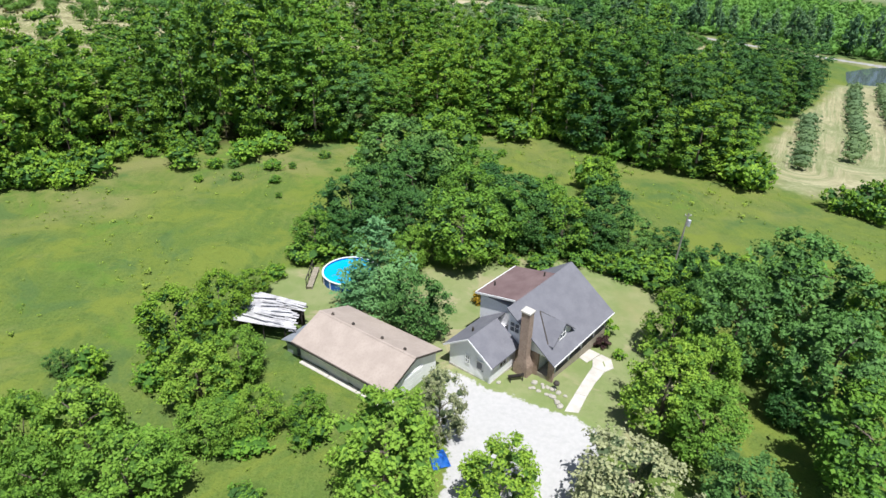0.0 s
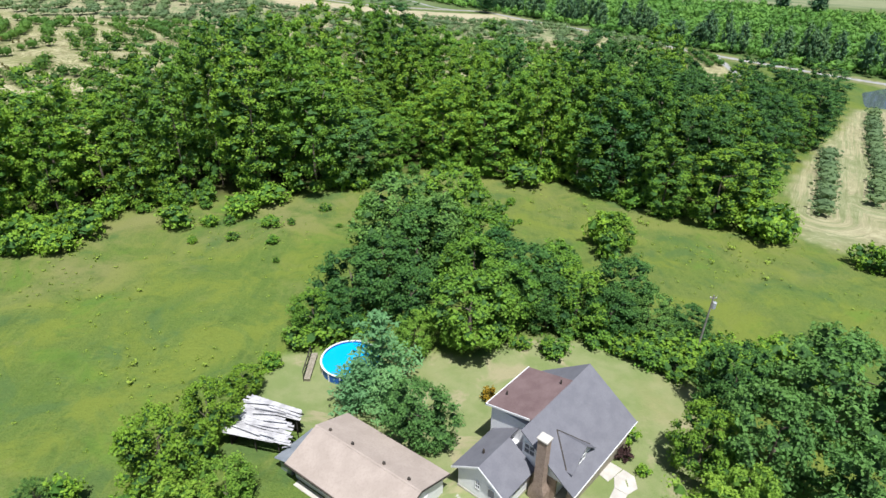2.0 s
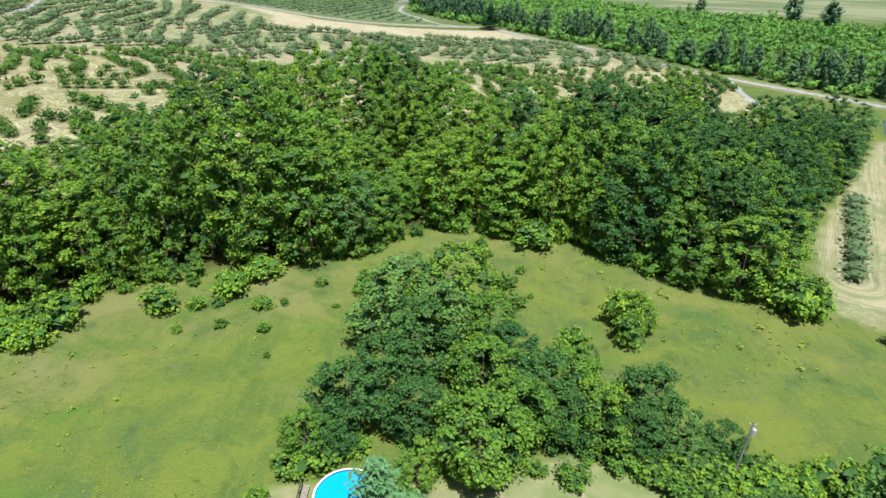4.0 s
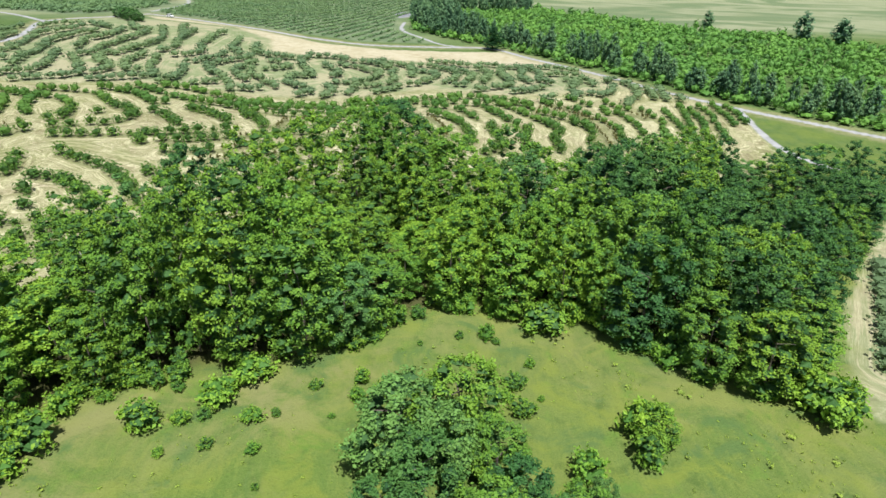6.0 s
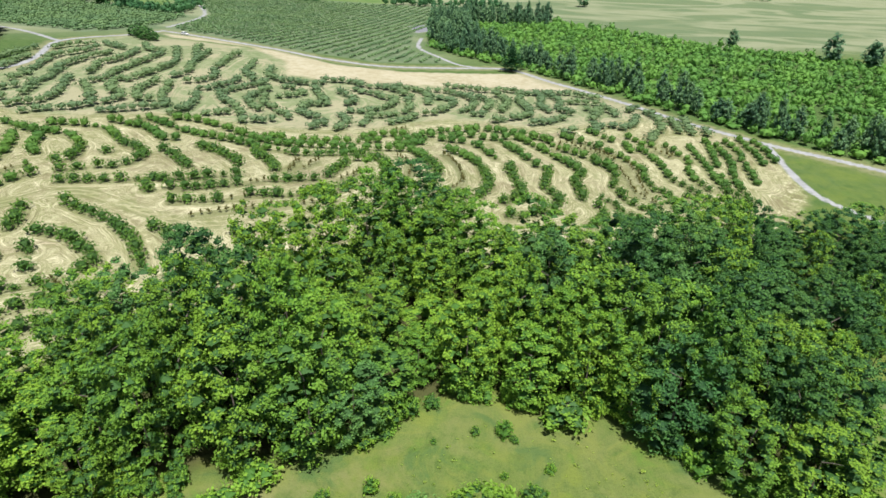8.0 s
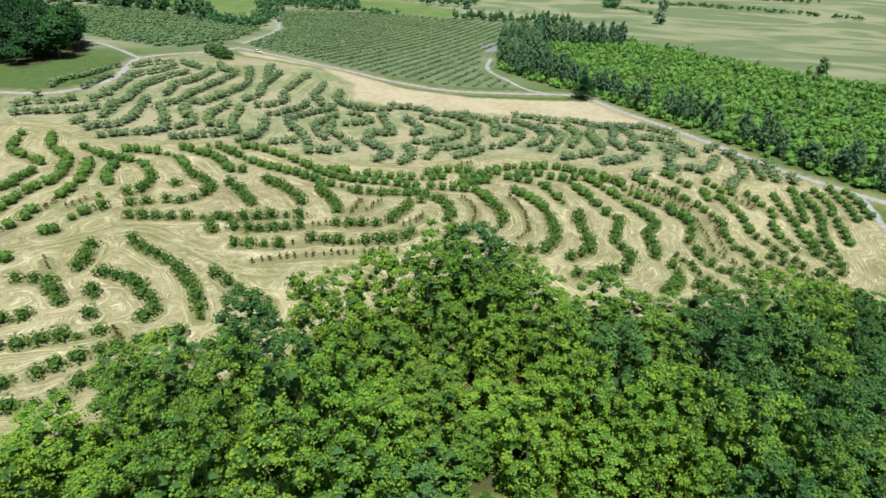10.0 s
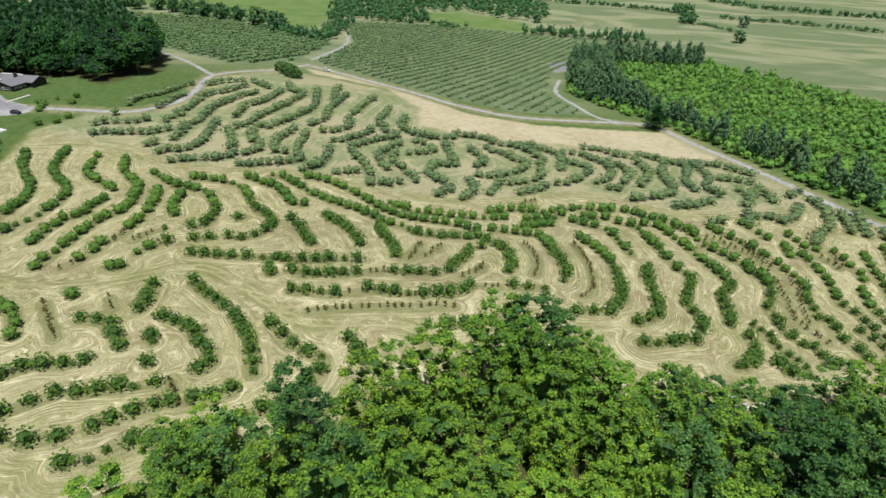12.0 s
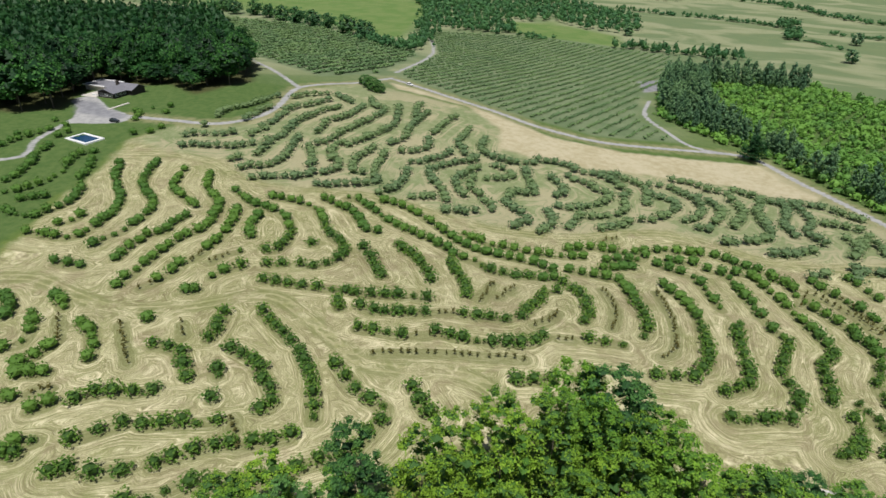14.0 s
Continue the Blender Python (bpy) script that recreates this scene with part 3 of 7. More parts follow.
row("U", (-68.5, 285.5), (-67, 295), (-63, 296.5), (-60.5, 299))
row("U", (-66, 283.5), (-56, 275.5), (-59.5, 267.5))
row("U", (-69, 317), (-61.5, 301))
row("B", (41.5, 244), (45, 237.5), (44.5, 229.5), (42.5, 223), (43.5, 216.5))
row("B", (50.5, 251.5), (53.5, 244), (55.5, 240), (54, 233), (55, 228), (55, 223.5))
row("B", (48, 255.5), (50.5, 251.5))
row("B", (59, 260.5), (61, 253), (63, 246), (63, 239), (63, 233), (66, 230), (67, 225), (69.5, 222), (71.5, 217.5), (74.5, 215))
row("B", (58, 223), (58, 217), (60, 213), (62, 209), (64.5, 205))
row("B", (69.5, 265.5), (71.5, 260), (73, 255), (73.5, 250))
row("B", (71, 243.5), (71, 237), (71.5, 231.5), (73, 228))
row("B", (79, 267.5), (78.5, 258.5), (78.5, 251), (78.5, 244), (78, 236.5), (78, 231.5), (77.5, 226.5))
row("B", (86.5, 274), (86, 266.5), (84, 257), (83, 249.5))
row("B", (89, 269), (89, 260), (88, 251), (85, 240.5), (84, 233.5), (84, 228), (83, 221.5))
row("B", (94.5, 275), (95.5, 267), (94, 256.5), (92.5, 247), (91, 237))
row("B", (101, 279.5), (101, 273), (101.5, 265), (100.5, 255))
row("B", (105.5, 278), (106.5, 270), (106, 258.5))
row("B", (80.5, 238.5), (79.5, 229), (80, 222.5), (81, 217))
row("B", (75.5, 215), (76.5, 212), (78.5, 209))
row("B", (34.5, 197))
row("B", (44, 214.5), (46, 211), (48, 209))
row("B", (50.5, 208.5), (52, 205), (53.5, 203))
row("B", (40.5, 199), (42.5, 196))
row("B", (64, 220.5), (66.5, 217.5), (68, 212.5), (70.5, 210), (72, 206))
row("B", (58, 273), (61.5, 267.5), (64.5, 264.5))
row("B", (55, 264.5), (55.5, 258.5))
row("B", (59.5, 259))
row("T", (37, 213.5), (40, 210.5), (41, 205.5), (43.5, 203), (45.5, 200.5), (46.5, 197))
row("T", (30.5, 193.5))
row("T", (32.5, 186.5), (32.5, 184))
row("U", (47, 285), (47, 278.5))
row("U", (50.5, 285), (55, 286.5))
row("U", (58.5, 284), (62.5, 288.5), (66.5, 298.5))
row("U", (73, 309), (75.5, 300), (74.5, 291), (73.5, 284), (68.5, 278), (65.5, 269.5))
row("U", (80, 297), (80, 289), (79.5, 283))
row("U", (85.5, 298.5), (85, 290), (84.5, 282))
row("U", (90.5, 287), (90, 282))
row("U", (53.5, 308.5), (58.5, 308.5), (59, 302.5))
row("U", (66, 309.5), (71, 316.5))
row("U", (37.5, 277), (33.5, 273.5))
row("S", (47.5, 240), (47.5, 237.5), (48.5, 229.5), (48.5, 220.5), (50, 217.5), (52, 215.5), (54.5, 212.5))
row("S", (41, 264.5), (44.5, 255.5), (48, 249))
row("S", (51.5, 247), (52.5, 237.5), (51.5, 226), (52, 220))
row("S", (64.5, 260), (69, 256))
row("S", (69.5, 267), (68, 255))

ORCHARD = [(-112, 112), (-80, 122), (-66, 136), (-52, 146), (-46, 157), (-35, 166), (-24, 176), (-8, 180), (0, 168), (20, 168), (60, 172), (85, 195), (106, 232), (110, 277), (88, 296), (72, 319), (50, 353), (44, 349), (10, 349),
           (-21, 343), (-70, 333), (-85, 338), (-93, 359), (-100, 378), (-183, 396), (-190, 390), (-206, 361), (-194, 320), (-197, 300), (-222, 285), (-226, 262), (-214, 240), (-205, 215), (-185, 175), (-150, 120)]
UPPER = [(-222, 285), (-224, 262), (-198, 261), (-177, 262), (-160, 254), (-147, 252), (-129, 257), (-110, 265), (-75, 265), (-42, 274), (-24, 286), (-10, 293), (5, 290), (19, 285), (45, 290), (75, 300), (72, 319), (50, 353), (44, 349),
         (10, 349), (-21, 343), (-70, 333), (-85, 338), (-93, 359), (-100, 378), (-183, 396), (-190, 390), (-206, 361), (-194, 320)]
SIDE_FIELD = [(62, 108), (66, 102), (95, 108), (180, 190), (165, 215), (131, 206), (104, 172), (74, 134)]
HAY = [(-94, 361), (-86, 336), (-70, 333), (-44, 336), (-21, 343), (10, 349), (30, 346), (45, 349), (48, 358), (28, 387), (1, 379), (-36, 366), (-68, 364), (-95, 377), (-130, 394), (-160, 404), (-175, 408), (-165, 396), (-120, 386)]
WOODS = [(-95, 78), (-57, 88), (-56, 97), (-45, 104), (-28, 110), (-18, 115), (-10, 121), (-4, 128), (12, 127), (21, 126), (33, 116), (42, 110), (55, 107), (60, 119), (70, 134), (80, 146), (97, 168), (113, 190), (96, 196), (72, 184), (56, 178), (40, 167), (26, 160), (8, 163),
         (-10, 168), (-24, 162), (-42, 148), (-56, 133), (-66, 133), (-74, 121), (-84, 108), (-95, 96)]
LAWN = [(-20.7, 59), (-19.2, 65.4), (-15.2, 67), (-5, 67.5), (3, 66), (8.9, 70), (16.9, 69.5), (22.9, 67), (28, 62.2), (24, 50), (22, 40), (14, 36), (5, 40), (0, 44), (-8, 50), (-14, 53), (-18.9, 55)]
DRIVE = [(1, 45.4), (4.5, 42.9), (9.3, 40.5), (11.7, 39.6), (14.2, 37.6), (12.6, 34.5), (9.9, 30), (9.6, 20), (13, 8), (20, -6), (10, -8), (4, 8), (2, 20), (0.3, 30), (0.7, 36), (-0.5, 40), (0.6, 43)]
PARK = [(-420, 120), (-185, 165), (-205, 215), (-214, 240), (-226, 262), (-222, 285), (-197, 300), (-194, 320), (-206, 361), (-245, 395), (-330, 330), (-420, 300)]
YARD = [(-297, 300), (-292, 306), (-284, 302), (-268, 292.5), (-252, 288.5), (-245, 282.5), (-246, 277), (-254, 272.5), (-265, 268.5), (-271, 275.5), (-281, 287), (-294, 294)]
ASPHALT = [(-294, 297), (-282, 298), (-264, 290), (-251, 287), (-249, 281), (-268, 281), (-276, 281)]
BLOCK_A = [(-483, 634), (-368, 636), (-248, 567), (-212, 536), (-192, 430), (-216, 398), (-269, 426), (-335, 480)]
BLOCK_B = [(-258, 664), (-153, 691), (-33, 665), (-23, 578), (-40, 490), (-36, 430), (-10, 401), (-51, 381), (-97, 389), (-171, 424), (-184, 436), (-202, 545)]
PLANTATION = [(-26, 440), (-30, 480), (-26, 570), (65, 582), (102, 546), (160, 470), (250, 400), (330, 330), (320, 190), (232, 206), (156, 257), (134, 270), (114, 283), (93, 302), (77, 325), (56, 358), (35, 387), (24, 402), (2, 414)]
DARK_WOOD = [(-470, 255), (-305, 268), (-285, 283), (-309, 316), (-277, 340), (-247, 329), (-240, 366), (-266, 405), (-335, 478), (-487, 633), (-690, 560), (-690, 280)]
PASTURE_A = [(-560, 690), (-421, 690), (-360, 655), (-297, 610), (-262, 610), (-290, 700), (-330, 850), (-420, 960), (-640, 960)]
PASTURE_B = [(-221, 762), (-165, 785), (-88, 735), (-74, 657), (-108, 664), (-146, 690), (-186, 705)]
ROAD_MAIN = [(-181, 420), (-158, 409), (-132, 397), (-103, 386), (-79, 376), (-50, 373), (-25, 382), (-4, 391), (16, 397), (26, 391), (40, 369), (51, 354), (72, 321), (88, 298), (111, 278), (131, 266), (152, 252), (230, 200), (330, 140)]
ROAD_LOOP = [(-251, 286), (-228, 290), (-207, 295), (-197, 310), (-198, 330), (-209, 361), (-205, 377), (-188, 397), (-181, 420)]
ROAD_SPURS = [[(-330, 205), (-253, 227), (-260, 248), (-266, 266), (-270, 278)], [(-211, 367), (-252, 401), (-295, 435), (-345, 490)], [(111, 278), (108, 234), (120, 215)], [(16, 397), (-5, 397), (-19, 415), (-33, 441), (-34, 478)], [(-187, 440), (-207, 549), (-264, 668)]]
TRACKS = [[(-175, 169), (-165, 172), (-150, 170), (-135, 169), (-124, 173), (-115, 179), (-108, 186), (-100, 189), (-89, 185), (-78, 180), (-69, 176), (-61, 177), (-49, 181), (-39, 180), (-35, 176)],
          [(-218, 249), (-198, 258), (-177, 258), (-161, 251), (-147, 249), (-129, 254), (-110, 262), (-93, 262), (-76, 261), (-60, 264), (-42, 271), (-25, 283), (-10, 290), (5, 287), (19, 282), (32, 281), (45, 287), (70, 300)]]


def inside(x, y, outline):
    """Signed distance to an outline, positive inside it."""
    near, odd = np.full(x.shape, 1e9), np.zeros(x.shape, bool)
    for (ax, ay), (bx, by) in zip(outline, outline[1:] + outline[:1]):
        near = np.minimum(near, to_segment(x, y, ax, ay, bx, by))
        if ay != by:
            odd ^= ((ay > y) != (by > y)) & (x < (bx - ax) * (y - ay) / (by - ay) + ax)
    return np.where(odd, near, -near)


def to_segment(x, y, ax, ay, bx, by):
    ex, ey = bx - ax, by - ay
    k = np.clip(((x - ax) * ex + (y - ay) * ey) / max(ex * ex + ey * ey, 1e-9), 0, 1)
    return np.hypot(x - ax - k * ex, y - ay - k * ey)


def to_line(x, y, line):
    near = np.full(x.shape, 1e9)
    for (ax, ay), (bx, by) in zip(line, line[1:] or line):
        near = np.minimum(near, to_segment(x, y, ax, ay, bx, by))
    return near


def smooth(line, parts=4):
    """A line rounded through its points."""
    if len(line) < 3:
        return list(line)
    p = [line[0], *line, line[-1]]
    out = []
    for a, b, c, d in zip(p, p[1:], p[2:], p[3:]):
        for n in range(parts):
            t = n / parts
            out.append(tuple(0.5 * (2 * b[i] + (c[i] - a[i]) * t + (2 * a[i] - 5 * b[i] + 4 * c[i] - d[i]) * t * t + (3 * b[i] - a[i] - 3 * c[i] + d[i]) * t ** 3) for i in (0, 1)))
    return out + [line[-1]]


def soft(d, width):
    return np.clip(d / width + 0.5, 0, 1)


def mesh_from(name, verts, faces, material, tint=None, smoothed=False):
    """A mesh from arrays; all faces have the same number of corners."""
    me = bpy.data.meshes.new(name)
    verts, faces = np.asarray(verts, np.float32), np.asarray(faces, np.int32)
    n, k = faces.shape
    me.vertices.add(len(verts))
    me.vertices.foreach_set("co", verts.ravel())
    me.loops.add(n * k)
    me.loops.foreach_set("vertex_index", faces.ravel())
    me.polygons.add(n)
    me.polygons.foreach_set("loop_start", np.arange(0, n * k, k, dtype=np.int32))
    me.polygons.foreach_set("use_smooth", np.full(n, smoothed))
    me.materials.append(material)
    if tint is not None:
        me.attributes.new("tint", "FLOAT", "POINT").data.foreach_set("value", np.asarray(tint, np.float32))
    me.update(calc_edges=True)
    me.validate()
    return me


def make_ground():
    out = lambda a, b: [a + (b - a) * (i / 22) ** 2.2 for i in range(1, 23)]
    xs = np.array(out(-330, -4500)[::-1] + list(np.arange(-330, -30, 1.75)) + list(np.arange(-30, 30, 0.6)) + list(np.arange(30, 175, 1.75)) + out(175, 4500))
    ys = np.array(out(-16, -3500)[::-1] + list(np.arange(-16, 28, 1.6)) + list(np.arange(28, 70, 0.6)) + list(np.arange(70, 420, 1.75)) + list(np.arange(421, 760, 4.0)) + out(760, 4800))
    gx, gy = np.meshgrid(xs, ys)
    x, y = gx.ravel(), gy.ravel()
    z = height(x, y)
    pond = inside(x, y, POND)
    z = z - 1.2 * soft(pond - 1.0, 5.0)
    rng = np.random.default_rng(5)
    z = z + rng.normal(0, 0.03, z.shape) * (np.abs(x) < 340)
    idx = np.arange(len(x)).reshape(len(ys), len(xs))
    faces = np.stack([idx[:-1, :-1], idx[:-1, 1:], idx[1:, 1:], idx[1:, :-1]], -1).reshape(-1, 4)
    me = mesh_from("ground", np.stack([x, y, z], -1), faces, GROUND, smoothed=True)
    wob = lambda s, p: np.sin(x / s + p) * np.cos(y / s * 1.3 - p) + 0.6 * np.sin((x + y) / s * 2.1 + 2 * p)
    w1, w2 = wob(3.1, 0.4), wob(7.0, 1.9)
    layers = {}
    near = (x > -330) & (x < 190) & (y > 60) & (y < 440)
    far_row = np.full(x.shape, 9.0)
    for kind, line in ROWS_OF_TREES:
        line = smooth(line, 2) if len(line) > 2 else line
        lo, hi = np.min(line, 0) - 9, np.max(line, 0) + 9
        pick = np.flatnonzero(near & (x > lo[0]) & (x < hi[0]) & (y > lo[1]) & (y < hi[1]))
        far_row[pick] = np.minimum(far_row[pick], to_line(x[pick], y[pick], line))
    layers["row_distance"] = np.minimum(far_row, 2.4 + np.min([to_line(x, y, smooth(t)) for t in TRACKS], 0))
    side = inside(x, y, SIDE_FIELD)
    layers["orchard"] = np.maximum(soft(inside(x, y, ORCHARD) + w1 * 0.8, 3.0), soft(side + w1 * 0.6, 2.5))
    layers["upper"] = np.maximum(0.92 * soft(inside(x, y, UPPER) + w2, 6.0), 0.62 * soft(side + w1, 4.0))
    layers["lawn"] = soft(inside(x, y, LAWN) + w1 * 0.5, 1.0)
    layers["park"] = soft(inside(x, y, PARK) + w2, 5.0)
    layers["park"] = np.maximum(layers["park"], soft(inside(x, y, PLANTATION), 6.0))
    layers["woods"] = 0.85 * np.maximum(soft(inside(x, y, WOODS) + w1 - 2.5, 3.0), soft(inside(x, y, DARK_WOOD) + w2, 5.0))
    layers["hay"] = soft(inside(x, y, HAY) + w1 * 0.5, 2.0)
    layers["block"] = np.maximum(soft(inside(x, y, BLOCK_A), 4.0), soft(inside(x, y, BLOCK_B), 4.0))
    layers["field"] = soft(y - 425 - 0.15 * x, 60.0) * soft(-inside(x, y, PLANTATION), 20.0)
    layers["pasture"] = np.maximum(soft(inside(x, y, PASTURE_A), 12.0), soft(inside(x, y, PASTURE_B), 12.0))
    tr = np.min([to_line(x, y, smooth(t)) for t in TRACKS], 0)
    layers["track_distance"] = np.minimum(tr, 20.0)
    road = np.minimum(to_line(x, y, smooth(ROAD_MAIN)), to_line(x, y, smooth(ROAD_LOOP)))
    spur = np.min([to_line(x, y, smooth(t)) for t in ROAD_SPURS], 0)
    layers["road"] = np.maximum.reduce([soft(1.6 - road, 1.6), soft(1.3 - spur, 1.6), soft(inside(x, y, YARD), 2.0), soft(inside(x, y, LOT), 3.0)])
    layers["asphalt"] = np.maximum(soft(inside(x, y, ASPHALT) + 0.4 * w1, 2.5), soft(inside(x, y, LOT), 3.0))
    layers["shoulder"] = 0.8 * soft(5.5 - road + w1, 4.0)
    layers["gravel"] = soft(inside(x, y, DRIVE) - 0.15 + 0.25 * w1, 2.0)
    edge = inside(x, y, WOODS)
    layers["dry"] = (0.35 + 0.4 * soft(-12 - x, 10.0)) * soft(13.0 + edge + w2 * 2.5, 12.0) * soft(-edge - 1.0 + w1, 4.0)
    layers["park"] = np.maximum(layers["park"], 0.85 * soft(y - 215, 30.0) * (0.55 + 0.45 * soft(105 - x, 20.0)) * (1 - layers["orchard"]) * (1 - layers["upper"]))
    for key, values in layers.items():
        me.attributes.new(key, "FLOAT", "POINT").data.foreach_set("value", values.astype(np.float32))
    return tagged(new("ground", me), "rolling meadow, mown orchard floor, gravel tracks and far fields", "ground", kind="structure")


POND = [(134, 212), (147, 234), (163, 241), (200, 242), (216, 226), (200, 206), (160, 207)]
LOT = [(-47, 533), (-31, 549), (-28, 518), (-39, 501)]
make_ground()


def outline_sheet(name, outline, z, material):
    bm = bmesh.new()
    bm.faces.new([bm.verts.new((x, y, z)) for x, y in outline])
    me = bpy.data.meshes.new(name)
    bm.to_mesh(me)
    me.materials.append(material)
    return new(name, me)


tagged(outline_sheet("water", smooth(POND + POND[:1])[:-1], ground_z(150, 225) - 0.55, POND_WATER), "small dark pond beside the side field", "pond", kind="structure")


# ---- plants ----
def part(name, bm, material, parent=None, label=""):
    me = bpy.data.meshes.new(name)
    if isinstance(bm, bpy.types.Mesh):
        me = bm
    else:
        bm.normal_update()
        bm.to_mesh(me)
        bm.free()
        me.materials.append(material)
    ob = new(name, me)
    ob.parent = parent
    if label:
        tagged(ob, label)
    return ob


ICO = bmesh.new()
bmesh.ops.create_icosphere(ICO, subdivisions=1, radius=1.0)
ICO_V = np.array([v.co[:] for v in ICO.verts])
ICO_F = np.array([[v.index for v in f.verts] for f in ICO.faces])
ICO.free()
OCT_V = np.array([(1, 0, 0), (-1, 0, 0), (0, 1, 0), (0, -1, 0), (0, 0, 1), (0, 0, -1)], float)
OCT_F = np.array([(a, b, c) if (1 - 2 * (a % 2)) * (1 - 2 * (b % 2)) * (1 - 2 * (c % 2)) > 0 else (b, a, c) for a in (0, 1) for b in (2, 3) for c in (4, 5)])


def blades(rng, centres, normals, size, slim=0.68):
    """Leaf sprays as two-triangle blades, one at each centre."""
    n = len(centres)
    a = np.cross(normals, rng.normal(size=(n, 3)))
    a /= np.linalg.norm(a, axis=1, keepdims=True) + 1e-9
    b = np.cross(normals, a)
    s = (size * rng.uniform(0.45, 1.25, n) ** 1.6 * 1.25)[:, None]
    lift = normals * s * rng.uniform(-0.25, 0.35, (n, 1))
    v = np.stack([centres - a * s, centres - b * s * slim + lift, centres + a * s, centres + b * s * slim + lift], 1).reshape(-1, 3)
    i = np.arange(n)[:, None] * 4
    return v, np.concatenate([i + [0, 1, 2], i + [0, 2, 3]])


def crown_arrays(seed, tall, radius, base, lobes, per, leaf, low=-0.9, core=0.62, round_=2.4, fine=True, upright=1.0, tuft=8, bough=1.0):
    """A crown of boughs on an uneven dome, each bough a group of leaf tufts: vertices, triangles, tint (below zero:
    filler coloured as inner shade).
    round_: bluntness of the top. fine: a dark filler body in each bough, else one in the middle."""
    rng = np.random.default_rng(seed)
    half, mid = (tall - base) / 2, (tall + base) / 2
    V, F, T, n0 = [], [], [], 0
    lean = rng.uniform(-0.12, 0.12, 2) * radius
    wave = [(k, rng.uniform(0, 6.28), rng.uniform(-1.5, 1.5), rng.uniform(0.04, 0.12)) for k in (1, 2, 3, 5)]
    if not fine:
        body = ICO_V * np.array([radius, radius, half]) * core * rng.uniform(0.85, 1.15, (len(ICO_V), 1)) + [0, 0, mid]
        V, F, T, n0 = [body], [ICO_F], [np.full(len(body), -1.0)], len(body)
    for k in range(lobes):
        zc = 1 - (1 - low) * ((k + 0.5) / lobes) ** 0.9
        ang = k * 2.399963 + rng.uniform(-0.6, 0.6)
        ring = math.sqrt(max(0.02, 1 - zc ** round_)) if zc > 0 else 1.0 - 0.30 * zc * zc
        bulge = 1 + sum(a * math.cos(n * ang + f + g * zc) for n, f, g, a in wave)
        br = radius * rng.uniform(0.72, 1.3) * min(0.5, 2.15 / math.sqrt(lobes)) * bough * (1 - 0.25 * max(zc, 0))
        out = np.array([math.cos(ang) * (0.25 + ring), math.sin(ang) * (0.25 + ring), 0.9 * zc + 0.15])
        out /= np.linalg.norm(out)
        reach = max(0.0, ring * bulge * rng.uniform(0.86, 1.06) * radius - br * 0.75)
        c = np.array([math.cos(ang) * reach + lean[0] * zc, math.sin(ang) * reach + lean[1] * zc, mid + (half - br * 0.6) * zc * rng.uniform(0.90, 1.04)])
        count = max(1, per // tuft)
        d = rng.normal(size=(count, 3)) * 0.75 + out * 0.8 + [0, 0, 0.25]
        d /= np.linalg.norm(d, axis=1, keepdims=True)
        squash = np.array([1.0, 1.0, 0.8 * upright])
        at = np.repeat(c + d * squash * br * rng.uniform(0.62, 1.02, (count, 1)), tuft, 0)
        at = at + np.clip(rng.normal(size=at.shape), -1.2, 1.2) * br * 0.30 * np.array([1, 1, 0.75])
        nn = np.repeat(0.5 * d + 0.2 * out, tuft, 0) + rng.normal(size=at.shape) * 0.6 + [0, 0, 0.4]
        nn /= np.linalg.norm(nn, axis=1, keepdims=True)
        v, f = blades(rng, at, nn, leaf)
        tone = rng.uniform(0.3, 0.7) + np.repeat(rng.normal(0, 0.14, count), tuft) + rng.normal(0, 0.12, count * tuft)
        V.append(v)
        F.append(f + n0)
        T.append(np.repeat(np.clip(tone, 0, 1), 4))
        n0 += len(v)
        # Dark filler behind the tufts, its colour standing in for shade in the gaps.
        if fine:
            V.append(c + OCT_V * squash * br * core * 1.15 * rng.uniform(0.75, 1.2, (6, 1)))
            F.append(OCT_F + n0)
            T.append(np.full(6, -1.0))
            n0 += 6
    return np.concatenate(V), np.concatenate(F), np.concatenate(T)


def pine_arrays(seed, tall, radius, leaf):
    rng = np.random.default_rng(seed)
    at, nn = [], []
    z = 0.10 * tall
    while z < tall * 0.98:
        reach = radius * (1 - (z / tall) ** 2.0) * rng.uniform(0.75, 1.1) + 0.25
        turn = rng.uniform(0, 6.28)
        for k in range(rng.integers(4, 7)):
            a, r = turn + k * 1.2 + rng.uniform(-0.25, 0.25), reach * rng.uniform(0.65, 1.1)
            steps = max(4, int(r / 0.20))
            for s in range(steps):
                t = (s + 0.6) / steps
                wide = 0.75 * (1.2 - t) + 0.2
                for _ in range(6):
                    q = a + rng.normal(0, 0.4 * wide)
                    at.append((math.cos(q) * r * t + rng.normal(0, wide * 0.35), math.sin(q) * r * t + rng.normal(0, wide * 0.35), z + 0.16 * r * t * t * 2 + rng.normal(0, 0.10)))
                    nn.append((rng.normal(0, 0.5), rng.normal(0, 0.5), 1.0))
        z += tall * rng.uniform(0.075, 0.115)
    at, nn = np.array(at), np.array(nn)
    nn /= np.linalg.norm(nn, axis=1, keepdims=True)
    v, f = blades(rng, at, nn, leaf * 0.8, 0.4)
    return v, f, np.repeat(rng.uniform(0, 1, len(at)), 4)


